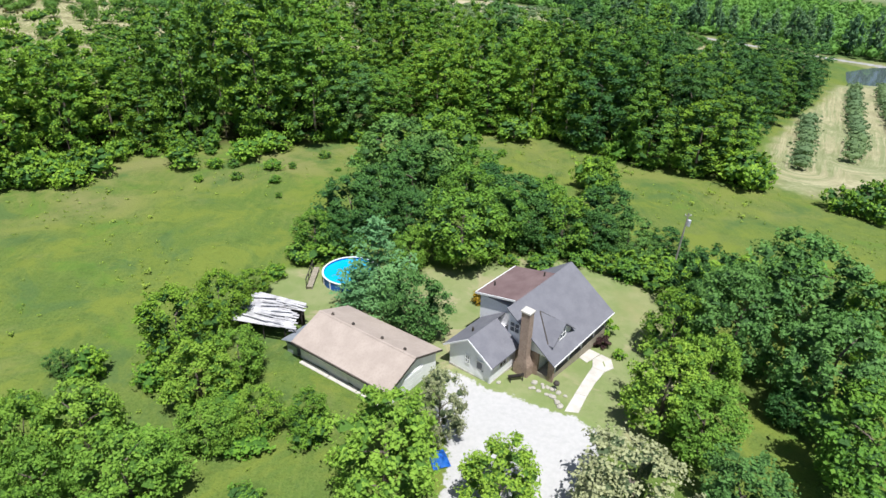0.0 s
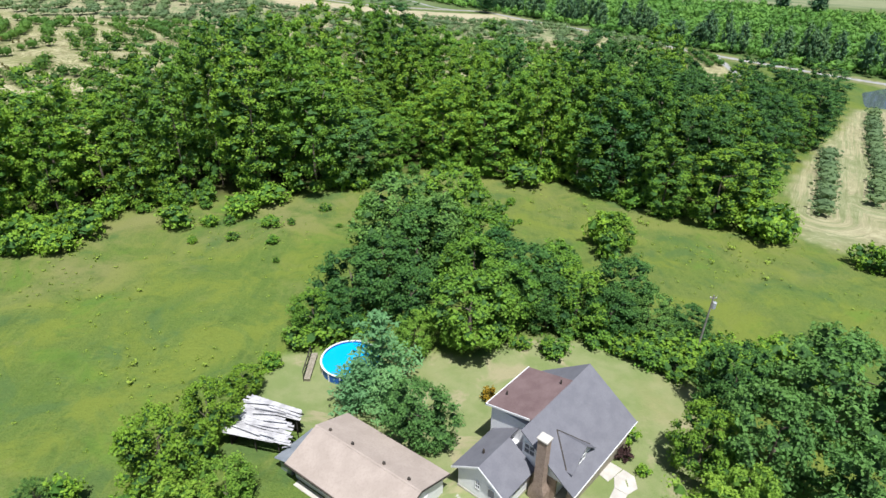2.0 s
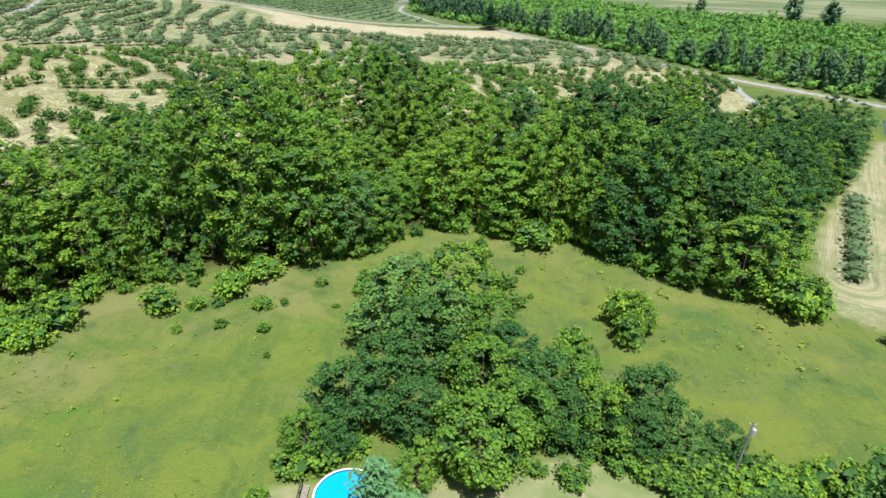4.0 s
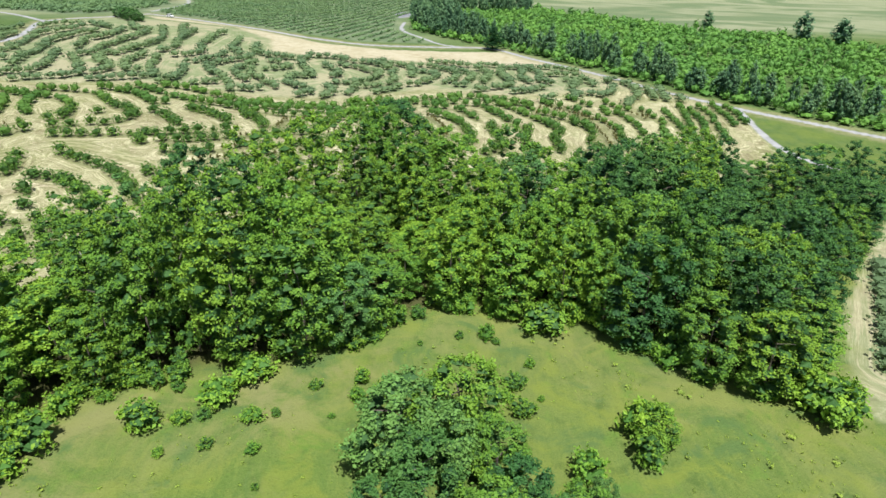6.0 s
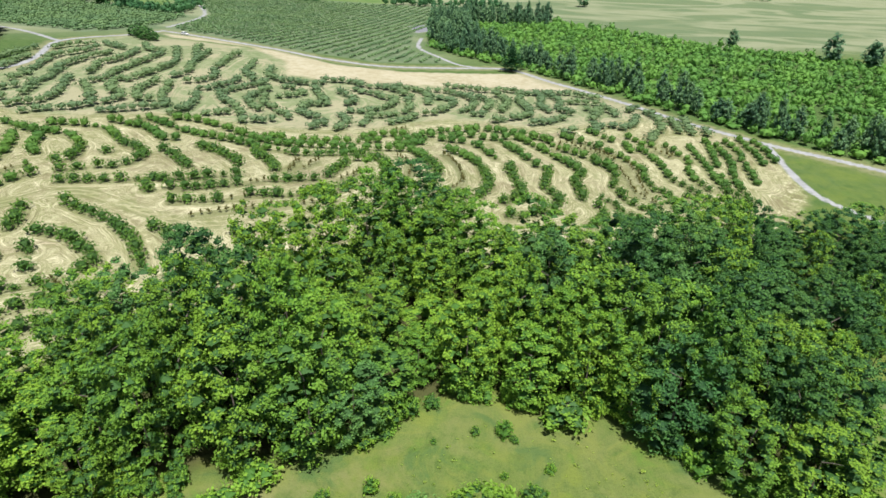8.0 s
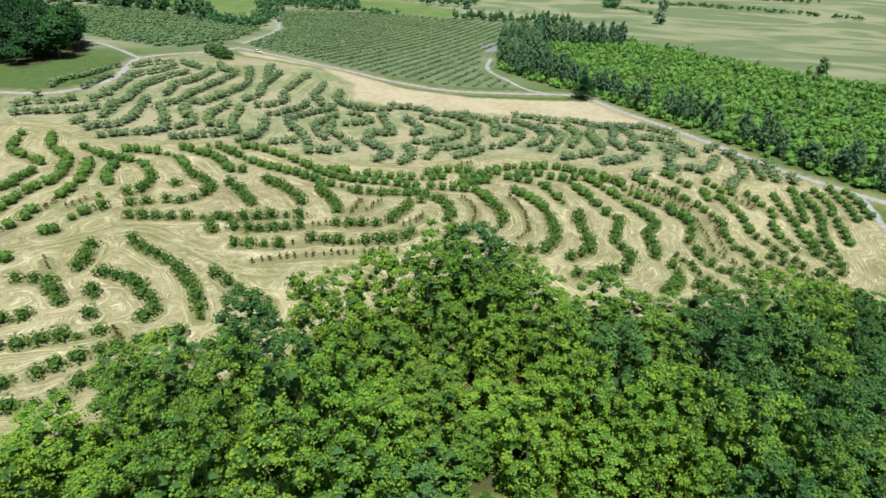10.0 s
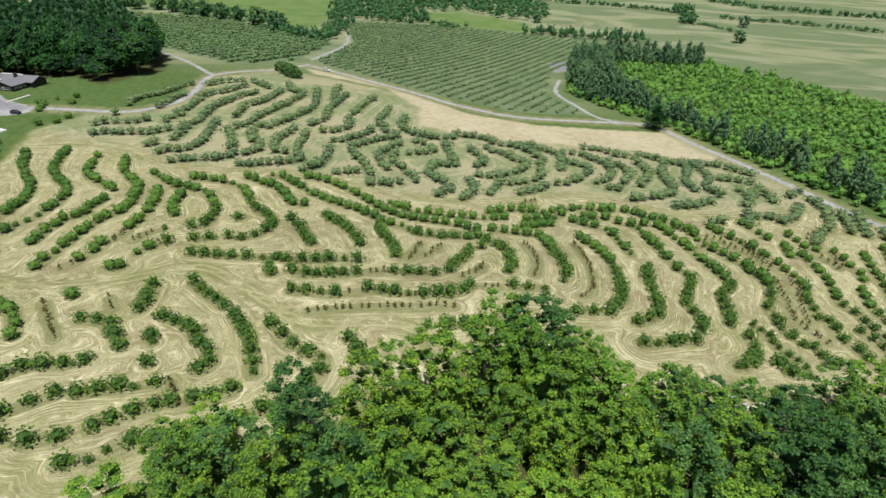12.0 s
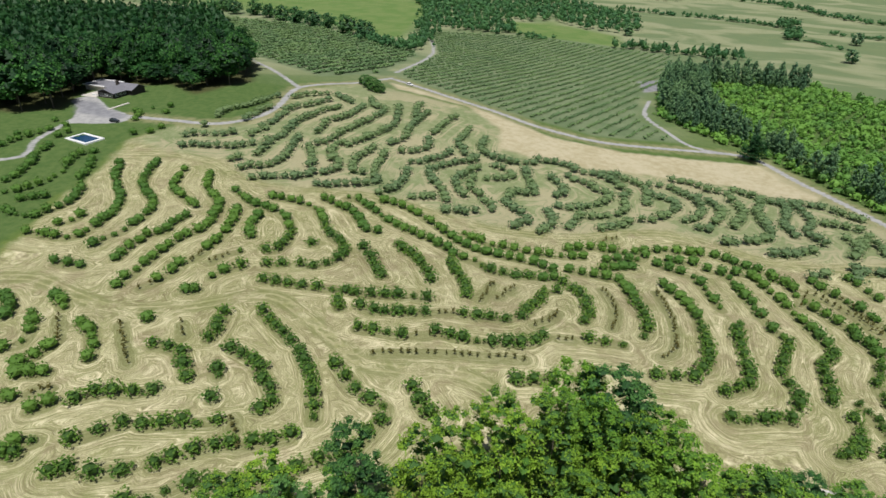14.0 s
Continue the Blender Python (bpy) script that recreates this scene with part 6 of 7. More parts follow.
def garage():
    g = tagged(new("garage"), "long pale garage with a tan shingled low-pitched roof", "garage")
    g.matrix_basis = pose(-4.14, 39.66, -0.75, 0, 0, 53.9)
    deep, long, eave, ridge, lo = 7.67, 12.0, 2.2, 3.65, -1.8
    m = deep / 2
    boxed("body", WHITE, g, (0.7, deep - 0.45, 0.4, long - 0.3, lo, eave - 0.1))
    for y in (0.4, long - 0.5):
        wall("gable_wall", WHITE, g, [(0.7, y, eave - 0.095), (deep - 0.45, y, eave - 0.095), (deep - 0.45, y, eave + 0.02), (m, y, ridge - 0.17), (0.7, y, eave + 0.08)], (0, 0.2, 0))
    slab("roof_slope", TAN, g, [(0, 0, eave), (m, 0, ridge), (m, long, ridge), (0, long, eave)], 0.15)
    slab("roof_slope", TAN, g, [(deep, 0, eave), (m + 0.003, 0, ridge), (m + 0.003, long, ridge), (deep, long, eave)], 0.15)
    slab("ridge_cap", TAN, g, [(m - 0.16, -0.02, ridge - 0.02), (m, -0.02, ridge + 0.035), (m, long + 0.02, ridge + 0.035), (m - 0.16, long + 0.02, ridge - 0.02)], 0.02)
    wall("fascia", TANK, g, [(0, -0.05, eave), (m, -0.05, ridge), (deep, -0.05, eave), (deep, -0.05, eave - 0.2), (m, -0.05, ridge - 0.2), (0, -0.05, eave - 0.2)], (0, 0.045, 0), "brown gable fascia")
    boxed("gutter", TANK, g, (-0.11, -0.004, 0, long, eave - 0.18, eave - 0.06))
    for x, y in ((4.2, 1.6), (4.2, 4.3), (4.2, 7.9), (4.2, 10.6)):
        bm = bmesh.new()
        bmesh.ops.create_cone(bm, segments=8, radius1=0.17, radius2=0.12, depth=0.18, cap_ends=True, matrix=Matrix.Translation((x, y, eave + (ridge - eave) * (deep - x) / m + 0.12)))
        part("roof_vent", bm, TANK, g, "small brown roof vent")
    for y in (2.2, 5.4):
        door = boxed("garage_door", WHITE, g, (0.63, 0.696, y, y + 2.6, lo, 1.85))
        for k in range(4):
            boxed("panel", WHITE, door, (0.60, 0.628, y + 0.06, y + 2.54, -0.2 + k * 0.5, 0.24 + k * 0.5))
    door = boxed("garage_door", WHITE, g, (2.4, 5.2, 0.33, 0.397, lo, 1.9))
    for k in range(4):
        boxed("panel", WHITE, door, (2.46, 5.14, 0.30, 0.329, -0.2 + k * 0.5, 0.26 + k * 0.5))
    # tin lean-to on the far end
    boxed("lean_to_wall", TIN, g, (0.6, 4.4, long + 0.1, long + 1.5, lo, 1.0))
    slab("lean_to_roof", TIN, g, [(0.3, long - 0.2, 1.95), (4.8, long - 0.2, 1.95), (4.8, long + 1.9, 1.35), (0.3, long + 1.9, 1.35)], 0.06, "dull tin lean-to roof")


def pole_shed():
    s = tagged(new("pole_shed"), "ramshackle pole shed roofed with loose pale weathered boards", "shed")
    z = ground_z(-17.5, 51.5)
    s.matrix_basis = pose(-20.35, 50.7, z, 0, 0, -16)
    rng = random.Random(8)
    for x, y in ((0.3, 0.3), (3.0, 0.2), (5.4, 0.3), (0.3, 4.0), (3.0, 4.1), (5.6, 3.2)):
        bm = bmesh.new()
        tube(bm, [(x, y, -0.6), (x + rng.uniform(-0.1, 0.1), y, 1.0), (x + rng.uniform(-0.15, 0.15), y, 2.05)], [0.09, 0.08, 0.07], 6)
        part("post", bm, DARK, s)
    for y in (0.3, 2.1, 3.9):
        boxed("rafter", DARK, s, (-0.2, 6.0, y, y + 0.1, 2.02 + y * 0.03, 2.16 + y * 0.03))
    boxed("back_wall", DARK, s, (0.2, 5.4, 4.05, 4.15, -0.4, 1.9))
    boxed("side_wall", DARK, s, (0.15, 0.25, 0.3, 4.0, -0.4, 1.8))
    def board(x0, y0, x1, y1, wide, z):
        way = Vector((x1 - x0, y1 - y0, 0)).normalized()
        side = Vector((-way.y, way.x, 0)) * wide
        dip = rng.uniform(-0.06, 0.06)
        bm = bmesh.new()
        prism(bm, [(x0, y0, z), (x1, y1, z + dip), (x1 + side.x, y1 + side.y, z + dip + rng.uniform(-0.04, 0.04)), (x0 + side.x, y0 + side.y, z + rng.uniform(-0.03, 0.05))], (0, 0, 0.035))
        part("board", bm, BOARD, s)

    y = -0.35
    while y < 4.5:
        w = rng.uniform(0.18, 0.34)
        board(-0.6 + rng.uniform(-0.6, 0.5) + 0.12 * y, y, 6.1 + rng.uniform(-1.3, 0.6) - 0.15 * y, y * 0.82 + 0.35 + rng.uniform(-0.22, 0.14), w, 2.2 + y * 0.03 + rng.uniform(0, 0.06))
        y += w * rng.uniform(0.72, 1.0)
    for k in range(12):
        x, y = rng.uniform(-0.5, 3.0), rng.uniform(-0.3, 4.0)
        board(x, y, x + rng.uniform(1.5, 3.6), y + rng.uniform(-0.5, 0.5), rng.uniform(0.12, 0.24), 2.40 + y * 0.03 + k * 0.012)
    for k in range(3):
        bm = bmesh.new()
        tube(bm, [(5.2 + k * 0.5, 0.2 - 0.3 * k, 2.3), (6.3 + k * 0.2, 1.8, 0.6)], [0.06, 0.05], 5)
        part("pole", bm, BOARD, s)


def pool():
    p = tagged(new("swimming_pool"), "round above-ground pool with blue wall, white rim and bright blue water", "pool")
    x, y, r = -10.75, 64.1, 3.3
    z = ground_z(x, y) - 0.1
    top = -1.0 - z
    p.matrix_basis = pose(x, y, z)

    def ring(r0, r1, z0, z1, n=56):
        bm = bmesh.new()
        rows = [[bm.verts.new((math.cos(a) * q, math.sin(a) * q, zz)) for q, zz in ((r0, z0), (r1, z0), (r1, z1), (r0, z1))] for a in (k * 2 * math.pi / n for k in range(n))]
        for a, b in zip(rows, rows[1:] + rows[:1]):
            for i in range(4):
                bm.faces.new((a[i], b[i], b[(i + 1) % 4], a[(i + 1) % 4]))
        bmesh.ops.recalc_face_normals(bm, faces=bm.faces)
        return bm

    part("wall", ring(r - 0.04, r, -0.4, top), BLUE, p)
    part("rim", ring(r - 0.10, r + 0.10, top + 0.003, top + 0.06), WHITE, p, "white top rail")
    bm = bmesh.new()
    bmesh.ops.create_circle(bm, cap_ends=True, segments=56, radius=r - 0.05, matrix=Matrix.Translation((0, 0, top - 0.22)))
    part("water", bm, POOL_WATER, p)
    for k in range(14):
        a = k * 2 * math.pi / 14
        bm = bmesh.new()
        box(bm, r + 0.01, r + 0.09, -0.06, 0.06, -0.4, top)
        bm.transform(Matrix.Rotation(a, 4, "Z"))
        part("upright", bm, WHITE, p)
    d = tagged(new("pool_deck"), "low weathered timber deck with a rail beside the pool", "deck")
    d.matrix_basis = pose(-14.95, 63.2, ground_z(-14.95, 63.2))
    for k in range(4):
        boxed("board", DECK, d, (-0.55 + k * 0.17, -0.55 + k * 0.17 + 0.15, -2.0, 2.6, 0.50, 0.54))
    for y in (-1.9, 2.4):
        boxed("joist", DECK, d, (-0.55, 0.11, y, y + 0.1, -0.3, 0.497))
    for y in (-1.9, -0.4, 1.1, 2.5):
        boxed("rail_post", DARK, d, (-0.62, -0.555, y - 0.04, y + 0.04, -0.3, 1.45))
    boxed("rail", DARK, d, (-0.66, -0.53, -2.0, 2.6, 1.452, 1.50))
    boxed("rail", DARK, d, (-0.60, -0.56, -1.86, 2.46, 0.9, 0.96))


def utility_pole():
    u = tagged(new("utility_pole"), "leaning wooden utility pole with a pale transformer can", "utility pole")
    x, y = 29.6, 68.0
    u.matrix_basis = pose(x, y, ground_z(x, y), -2, 4, 0)
    bm = bmesh.new()
    tube(bm, [(0, 0, -0.6), (0, 0, 4.5), (0, 0, 8.6)], [0.12, 0.11, 0.08], 10)
    part("pole", bm, OLD_POLE, u)
    bm = bmesh.new()
    bmesh.ops.create_cone(bm, segments=14, radius1=0.24, radius2=0.24, depth=0.85, cap_ends=True, matrix=Matrix.Translation((0.33, 0, 7.3)))
    bmesh.ops.bevel(bm, geom=[e for e in bm.edges if abs(e.verts[0].co.z - e.verts[1].co.z) < 0.01], offset=0.04, segments=1, affect="EDGES")
    part("transformer", bm, PORCELAIN, u, "pale grey transformer can")
    boxed("crossarm", OLD_POLE, u, (-0.4, 0.4, -0.05, 0.05, 8.2, 8.3))
    for dx in (-0.34, 0.34):
        bm = bmesh.new()
        bmesh.ops.create_cone(bm, segments=8, radius1=0.05, radius2=0.035, depth=0.16, cap_ends=True, matrix=Matrix.Translation((dx, 0, 8.383)))
        part("insulator", bm, WHITE, u)


def draped(name, outline, material, label, category, up=0.06, thick=0.35):
    bm = bmesh.new()
    prism(bm, [(x, y, ground_z(x, y) + up) for x, y in outline], (0, 0, -thick))
    return tagged(part(name, bm, material), label, category, kind="structure")


farmhouse()
garage()
pole_shed()
pool()
utility_pole()
for outline in ([(11.0, 40.1), (12.2, 40.0), (13.4, 42.3), (12.4, 42.6)], [(12.42, 42.63), (13.42, 42.33), (14.7, 44.5), (13.7, 44.9)], [(13.72, 44.93), (14.72, 44.53), (15.9, 46.2), (14.9, 46.9)], [(14.92, 46.93), (15.92, 46.23), (17.0, 47.0), (17.1, 48.4), (16.3, 49.2), (15.2, 48.2)], [(15.18, 48.23), (16.2, 49.25), (15.2, 50.1), (13.7, 48.7), (14.5, 47.6)]):
    draped("walkway", outline, CONCRETE, "pale concrete slab of the walk to the porch", "walkway")

for a, b in ((0.6, 3.9), (4.0, 7.4), (7.5, 11.2)):
    corner = lambda x, y: (-4.14 + x * 0.589 - y * 0.808, 39.66 + x * 0.808 + y * 0.589)
    draped("walkway", [corner(-0.05, a), corner(0.55, a), corner(0.55, b), corner(-0.05, b)], CONCRETE, "pale concrete strip along the garage wall", "walkway")


def stone_mesh(seed):
    rng = random.Random(seed)
    bm = bmesh.new()
    bmesh.ops.create_icosphere(bm, subdivisions=2, radius=1.0)
    for v in bm.verts:
        v.co *= 1 + 0.22 * noise.noise(v.co * 1.3 + Vector((seed * 3.1, 0, 0)))
        v.co.z *= 0.55
    me = bpy.data.meshes.new("stone")
    bm.to_mesh(me)
    bm.free()
    me.materials.append(STONE)
    return me


STONES = [stone_mesh(k) for k in range(4)]
rng = random.Random(14)
for line in ([(2.6, 46.0), (3.6, 45.1), (4.6, 44.3), (5.6, 43.8)], [(8.2, 43.2), (9.6, 42.5), (10.4, 41.6), (10.9, 40.8)], [(9.0, 43.6), (10.4, 43.0), (11.4, 42.2)]):
    for n in range(9):
        k = n / 8 * (len(line) - 1)
        i = min(int(k), len(line) - 2)
        x = line[i][0] + (line[i + 1][0] - line[i][0]) * (k - i) + rng.uniform(-0.25, 0.25)
        y = line[i][1] + (line[i + 1][1] - line[i][1]) * (k - i) + rng.uniform(-0.25, 0.25)
        ob = new("edging_stone", rng.choice(STONES))
        s = rng.uniform(0.16, 0.34)
        ob.matrix_basis = pose(x, y, ground_z(x, y) + s * 0.25, 0, 0, rng.uniform(0, 360)) @ Matrix.Diagonal((s, s * 0.8, s, 1))
        tagged(ob, "pale rough limestone edging the drive", "stone", "edging stones of the drive")

KINDS["cone_shrub"] = kind("garden_shrub", "upright yellow-green garden shrub by the porch", "shrub", "", "yellow", 2, 0.7, 0.0, 14, 40, 0.09, girth=0.04, limbs=2, variants=1, seed=801, low=-0.95)
KINDS["purple_shrub"] = kind("garden_shrub", "dark purple-brown rounded shrub in the porch bed", "shrub", "", "purple", 1.2, 0.8, 0.0, 12, 40, 0.08, girth=0.04, limbs=2, variants=1, seed=811, low=-0.95)
KINDS["orange_shrub"] = kind("garden_shrub", "orange-yellow garden shrub on the back lawn", "shrub", "", "orange", 1.6, 0.9, 0.0, 12, 40, 0.09, girth=0.04, limbs=2, variants=1, seed=821, low=-0.95)
plant("cone_shrub", 17.6, 53.0, 2.2, 0.85)
plant("purple_shrub", 16.7, 50.8, 1.3, 0.9)
plant("orange_shrub", 4.4, 58.5, 1.6, 0.9)
plant("cone_shrub", 17.9, 48.8, 1.1, 0.6)


def garden_bench():
    b = tagged(new("garden_bench"), "dark timber garden bench beside the brick chimney", "bench")
    b.matrix_basis = pose(7.15, 44.2, ground_z(7.15, 44.2) + 0.02, 0, 0, 192)
    for k in range(3):
        boxed("seat_slat", DARK, b, (-0.7, 0.7, -0.22 + k * 0.15, -0.10 + k * 0.15, 0.42, 0.455))
    for k in range(2):
        boxed("back_slat", DARK, b, (-0.7, 0.7, 0.25, 0.285, 0.58 + k * 0.17, 0.70 + k * 0.17))
    for x in (-0.62, 0.56):
        boxed("leg", DARK, b, (x, x + 0.07, -0.2, -0.13, 0, 0.418))
        boxed("leg", DARK, b, (x, x + 0.07, 0.288, 0.35, 0, 0.9))


def barbecue():
    b = tagged(new("barbecue"), "black kettle barbecue at the corner of the porch", "barbecue")
    b.matrix_basis = pose(10.7, 43.0, ground_z(10.7, 43.0) + 0.02)
    for name, low, high in (("bowl", -1.0, 0.0), ("lid", 0.02, 1.0)):
        bm = bmesh.new()
        bmesh.ops.create_uvsphere(bm, u_segments=18, v_segments=10, radius=0.29)
        bmesh.ops.bisect_plane(bm, geom=bm.verts[:] + bm.edges[:] + bm.faces[:], plane_co=(0, 0, 0), plane_no=(0, 0, 1), clear_outer=name == "bowl", clear_inner=name == "lid")
        bm.transform(Matrix.Translation((0, 0, 0.72 if name == "bowl" else 0.735)) @ Matrix.Diagonal((1, 1, 0.8, 1)))
        part(name, bm, TANK, b)
    for k in range(3):
        a = k * 2.094
        bm = bmesh.new()
        tube(bm, [(math.cos(a) * 0.32, math.sin(a) * 0.32, 0), (math.cos(a) * 0.16, math.sin(a) * 0.16, 0.55)], [0.016, 0.016], 6)
        part("leg", bm, TIN, b)
    boxed("lid_handle", DARK, b, (-0.07, 0.07, -0.015, 0.015, 0.965, 1.0))


garden_bench()
barbecue()


def tarp():
    bm = bmesh.new()
    n = 9
    grid = [[bm.verts.new(((i / n - 0.5) * 1.4, (j / n - 0.5) * 1.8, 0.12 + 0.75 * math.exp(-((i / n - 0.5) ** 2 + (j / n - 0.5) ** 2) * 7) + 0.10 * noise.noise((i * 0.9, j * 0.9, 0)))) for j in range(n + 1)] for i in range(n + 1)]
    for i in range(n):
        for j in range(n):
            bm.faces.new((grid[i][j], grid[i + 1][j], grid[i + 1][j + 1], grid[i][j + 1]))
    bmesh.ops.solidify(bm, geom=bm.faces[:], thickness=0.03)
    ob = part("covered_load", bm, TARP)
    ob.matrix_basis = pose(0.2, 34.2, ground_z(0.2, 34.2) - 0.05, 0, 0, 20)
    tagged(ob, "crumpled blue tarp over a heap beside the drive", "tarp")


tarp()


def hill_house():
    h = tagged(new("bungalow"), "low grey-roofed bungalow with dark walls before the dark wood", "house")
    x, y = -282.5, 312.5
    h.matrix_basis = pose(x, y, ground_z(x, y), 0, 0, 0)
    boxed("body", DARK, h, (-8.5, 8.5, 1.0, 9.5, -2.5, 2.9))
    boxed("front_wing", DARK, h, (-5.2, 5.2, -7.4, 0.99, -2.5, 2.9))
    # main roof, ridge across, and the roof of the front wing
    e, top = 2.75, 4.9
    slab("roof_slope", SHINGLE, h, [(-9.6, 0.2, e), (9.6, 0.2, e), (9.6, 5.25, top), (-9.6, 5.25, top)], 0.2)
    slab("roof_slope", SHINGLE, h, [(-9.6, 10.3, e), (9.6, 10.3, e), (9.6, 5.253, top), (-9.6, 5.253, top)], 0.2)
    slab("wing_roof", SHINGLE, h, [(-6.2, -8.4, e + 0.02), (0, -8.4, top - 0.3), (0, 4.4, top - 0.3), (-6.2, 0.4, e + 0.02)], 0.2)
    slab("wing_roof", SHINGLE, h, [(6.2, -8.4, e + 0.02), (0.003, -8.4, top - 0.3), (0.003, 4.4, top - 0.3), (6.2, 0.4, e + 0.02)], 0.2)
    wall("gable_wall", DARK, h, [(-5.2, -7.4, 2.905), (5.2, -7.4, 2.905), (0, -7.4, top - 0.55)], (0, 0.2, 0))
    for sx in (-8.5, 8.3):
        wall("gable_wall", DARK, h, [(sx, 1.0, 2.905), (sx, 9.5, 2.905), (sx, 5.25, top - 0.3)], (0.2, 0, 0))
    stack = boxed("chimney", TANK, h, (-3.2, -2.0, 2.6, 3.8, 3.4, 5.9), label="dark squat chimney")
    boxed("chimney_cap", TANK, stack, (-3.3, -1.9, 2.5, 3.9, 5.903, 6.05))
    # flat-roofed wing with a pale edge
    boxed("flat_wing", CONCRETE, h, (-24.5, -9.7, 2.0, 12.5, -2.5, 2.5))
    boxed("flat_roof", SHINGLE, h, (-24.6, -9.65, 1.9, 12.6, 2.505, 2.62), label="grey flat roof")
    boxed("roof_edge", WHITE, h, (-25.4, -9.0, 1.0, 1.9, 2.5, 2.85), (-25.4, -9.0, 12.6, 13.5, 2.5, 2.85), (-25.4, -24.6, 1.901, 12.599, 2.5, 2.85), label="pale edge board of the flat roof")
    for k in range(3):
        window(h, (-4.4 + k * 3.1, -7.405, 0.7), (1, 0, 0), 2.4, 1.5)
    for k in range(3):
        window(h, (5.205, -6.4 + k * 2.5, 0.7), (0, 1, 0), 1.7, 1.4)
    boxed("patio", CONCRETE, h, (-16.0, -6.0, -9.0, 0.9, -2.5, 0.12), label="pale paved patio")
    boxed("garden_wall", WHITE, h, (-10.0, -6.5, -7.0, -6.6, 0.123, 1.1))
    prism_of = bmesh.new()
    prism(prism_of, [(17.0, -22.7, 0.1), (18.4, -23.1, 0.1), (18.3, -10.4, 0.1), (16.9, -10.0, 0.1)], (0, 0, -2.0))
    part("walk", prism_of, CONCRETE, h, "pale garden walk")


def sunk_pool():
    p = tagged(new("garden_pool"), "rectangular dark blue garden pool with a pale paved border", "pool")
    x, y, z = -242.6, 256.5, ground_z(-242.6, 256.5) + 0.25
    p.matrix_basis = pose(x, y, z, 0, 0, -9)
    boxed("border", WHITE, p, (-7.2, 7.2, -4.4, -3.2, -1.2, 0.1), (-7.2, 7.2, 3.2, 4.4, -1.2, 0.1), (-7.2, -6, -3.199, 3.199, -1.2, 0.1), (6, 7.2, -3.199, 3.199, -1.2, 0.1))
    boxed("basin", NAVY, p, (-5.99, 5.99, -3.19, 3.19, -1.2, -0.5))
    boxed("water", NAVY_WATER, p, (-5.98, 5.98, -3.18, 3.18, -0.49, -0.08))


def parked_car(x, y, turn, paint, label):
    c = tagged(new("car"), label, "car")
    c.matrix_basis = pose(x, y, ground_z(x, y) + 0.06, 0, 0, turn)
    bm = bmesh.new()
    prism(bm, [(-2.2, -0.88, 0.35), (2.2, -0.88, 0.35), (2.25, -0.88, 0.8), (1.2, -0.88, 1.0), (-2.2, -0.88, 1.0)], (0, 1.76, 0))
    bmesh.ops.bevel(bm, geom=bm.edges[:], offset=0.08, segments=2, affect="EDGES")
    part("body", bm, paint, c)
    bm = bmesh.new()
    prism(bm, [(-2.0, -0.76, 0.98), (1.15, -0.76, 0.98), (0.45, -0.7, 1.5), (-1.7, -0.7, 1.5)], (0, 1.48, 0))
    part("cabin", bm, GLASS, c)
    boxed("roof", paint, c, (-1.65, 0.4, -0.68, 0.70, 1.503, 1.56))
    for wx in (-1.4, 1.4):
        for wy in (-0.82, 0.82):
            bm = bmesh.new()
            bmesh.ops.create_cone(bm, segments=16, radius1=0.34, radius2=0.34, depth=0.22, cap_ends=True, matrix=Matrix.Translation((wx, wy, 0.30)) @ Matrix.Rotation(math.pi / 2, 4, "X"))
            wheel = part("tyre", bm, RUBBER, c)
            bm = bmesh.new()
            bmesh.ops.create_cone(bm, segments=12, radius1=0.2, radius2=0.2, depth=0.24, cap_ends=True, matrix=Matrix.Translation((wx, wy, 0.30)) @ Matrix.Rotation(math.pi / 2, 4, "X"))
            part("rim", bm, TIN, wheel)


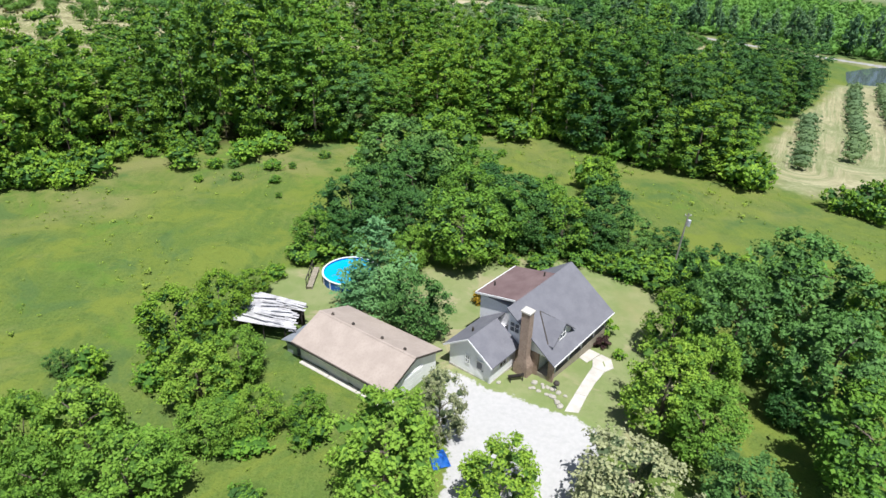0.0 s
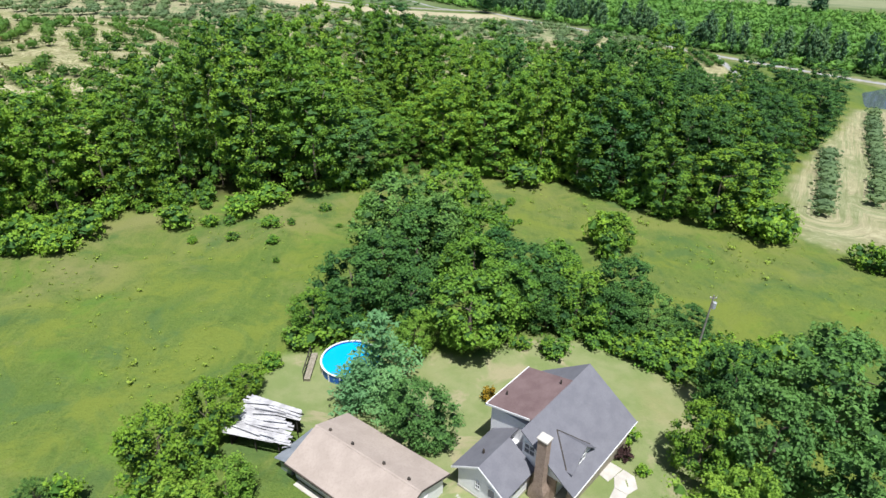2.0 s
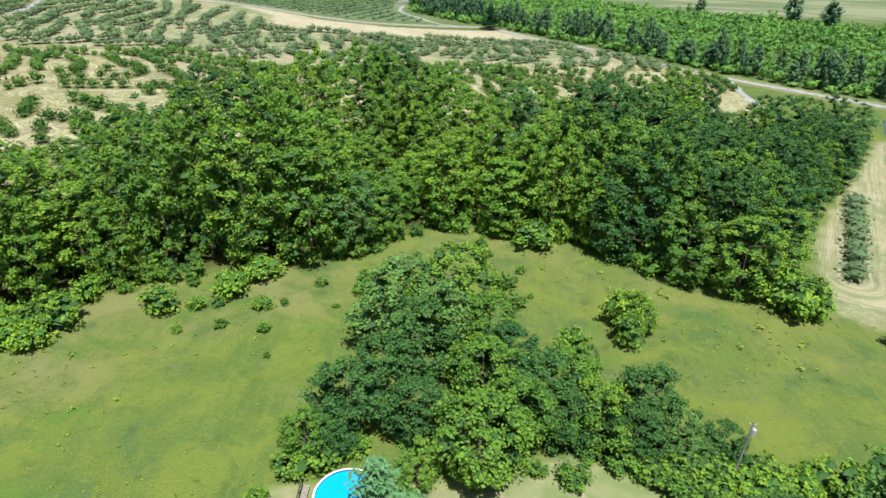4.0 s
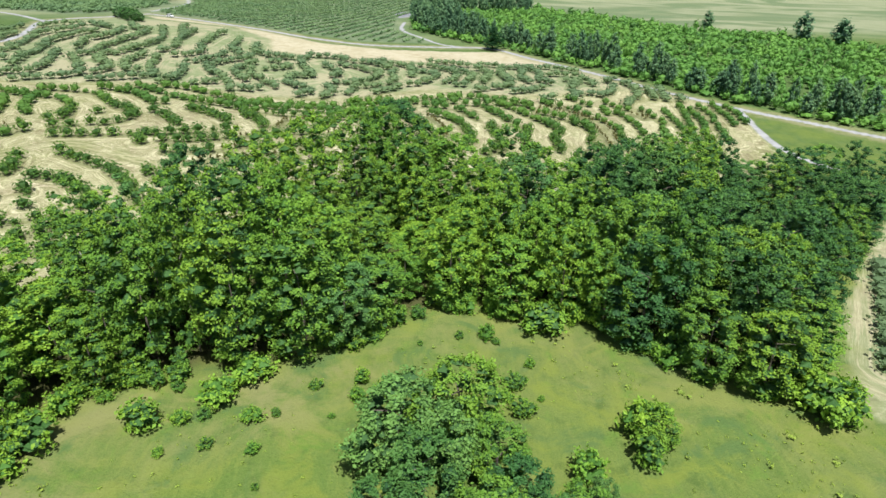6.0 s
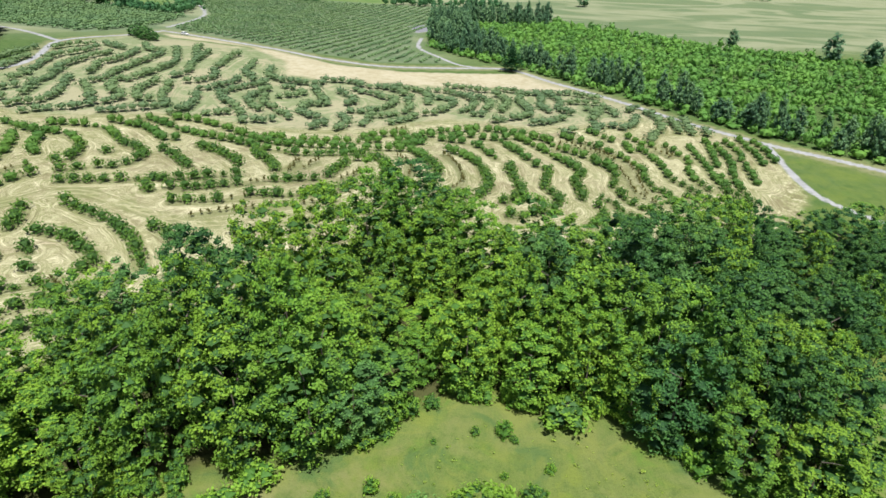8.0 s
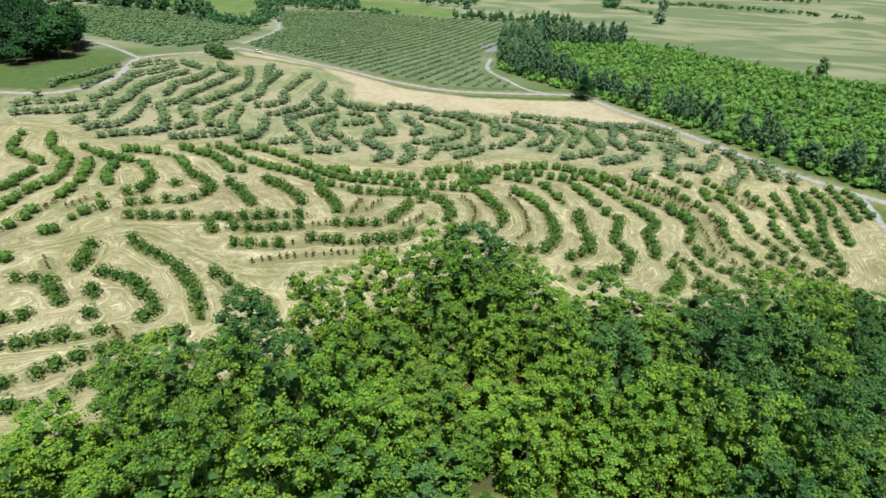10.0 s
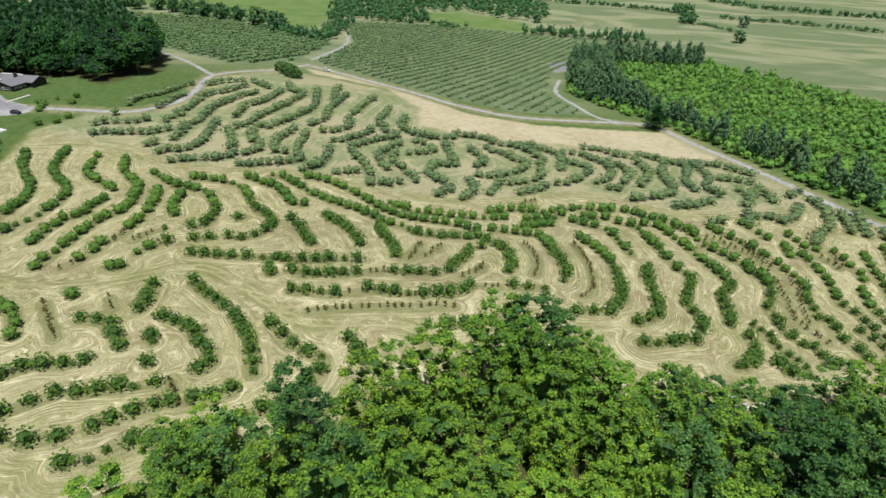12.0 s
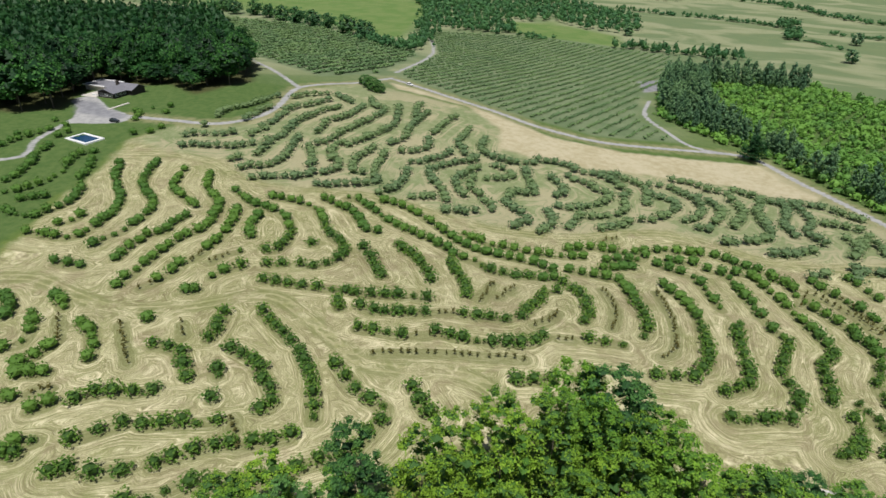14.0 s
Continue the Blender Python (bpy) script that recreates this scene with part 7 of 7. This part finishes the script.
hill_house()
sunk_pool()
parked_car(-248.2, 277.6, 5, PAINT, "dark parked car on the gravel yard")
parked_car(-163.0, 408.5, -25, WHITE, "white parked car at the edge of the gravel road")


def dead_tree(x, y, tall):
    t = tagged(new("dead_tree"), "bleached leafless dead tree standing in the wood", "dead tree")
    t.matrix_basis = pose(x, y, ground_z(x, y), 6, 10, 0)
    bm = bmesh.new()
    tube(bm, [(0, 0, -0.5), (0.2, 0, tall * 0.5), (0.5, 0.2, tall)], [0.26, 0.2, 0.06], 7)
    part("trunk", bm, DEAD, t)
    for k, (a, z, r) in enumerate(((0.4, 0.55, 2.6), (2.5, 0.65, 2.2), (4.4, 0.75, 1.8), (1.4, 0.82, 1.4))):
        bm = bmesh.new()
        tube(bm, [(0.25, 0, tall * z), (math.cos(a) * r * 0.6, math.sin(a) * r * 0.6, tall * z + r * 0.5), (math.cos(a) * r, math.sin(a) * r, tall * z + r * 1.1)], [0.1, 0.07, 0.025], 5)
        part("limb", bm, DEAD, t)


dead_tree(43.0, 150.5, 13.5)
dead_tree(-62.5, 123.0, 13.0)


def rock_pile(x, y, wide, count, seed):
    """A heap of broken stone as one mesh."""
    rng = random.Random(seed)
    bm = bmesh.new()
    for n in range(count):
        a, r = rng.uniform(0, 6.283), wide * math.sqrt(rng.random())
        px, py, size = x + math.cos(a) * r * 1.4, y + math.sin(a) * r, rng.uniform(0.25, 0.6)
        start = len(bm.verts)
        bm.from_mesh(rng.choice(STONES))
        bm.verts.ensure_lookup_table()
        m = pose(px, py, ground_z(px, py) + 0.9 * (1 - r / wide) + size * 0.2, 0, 0, rng.uniform(0, 360)) @ Matrix.Diagonal((size, size * 0.8, size, 1))
        bmesh.ops.transform(bm, matrix=m, verts=bm.verts[start:])
    return tagged(part("rock_pile", bm, PALE_STONE), "heap of pale broken stone at the edge of the wood", "rock pile", kind="stuff")


PALE_STONE = plain("pale_rubble", (0.50, 0.48, 0.44), (0.62, 0.60, 0.56), 2.0, 0.9, relief=0.4)
rock_pile(27.0, 181.0, 2.6, 46, 3)
rock_pile(33.8, 181.8, 1.8, 26, 4)
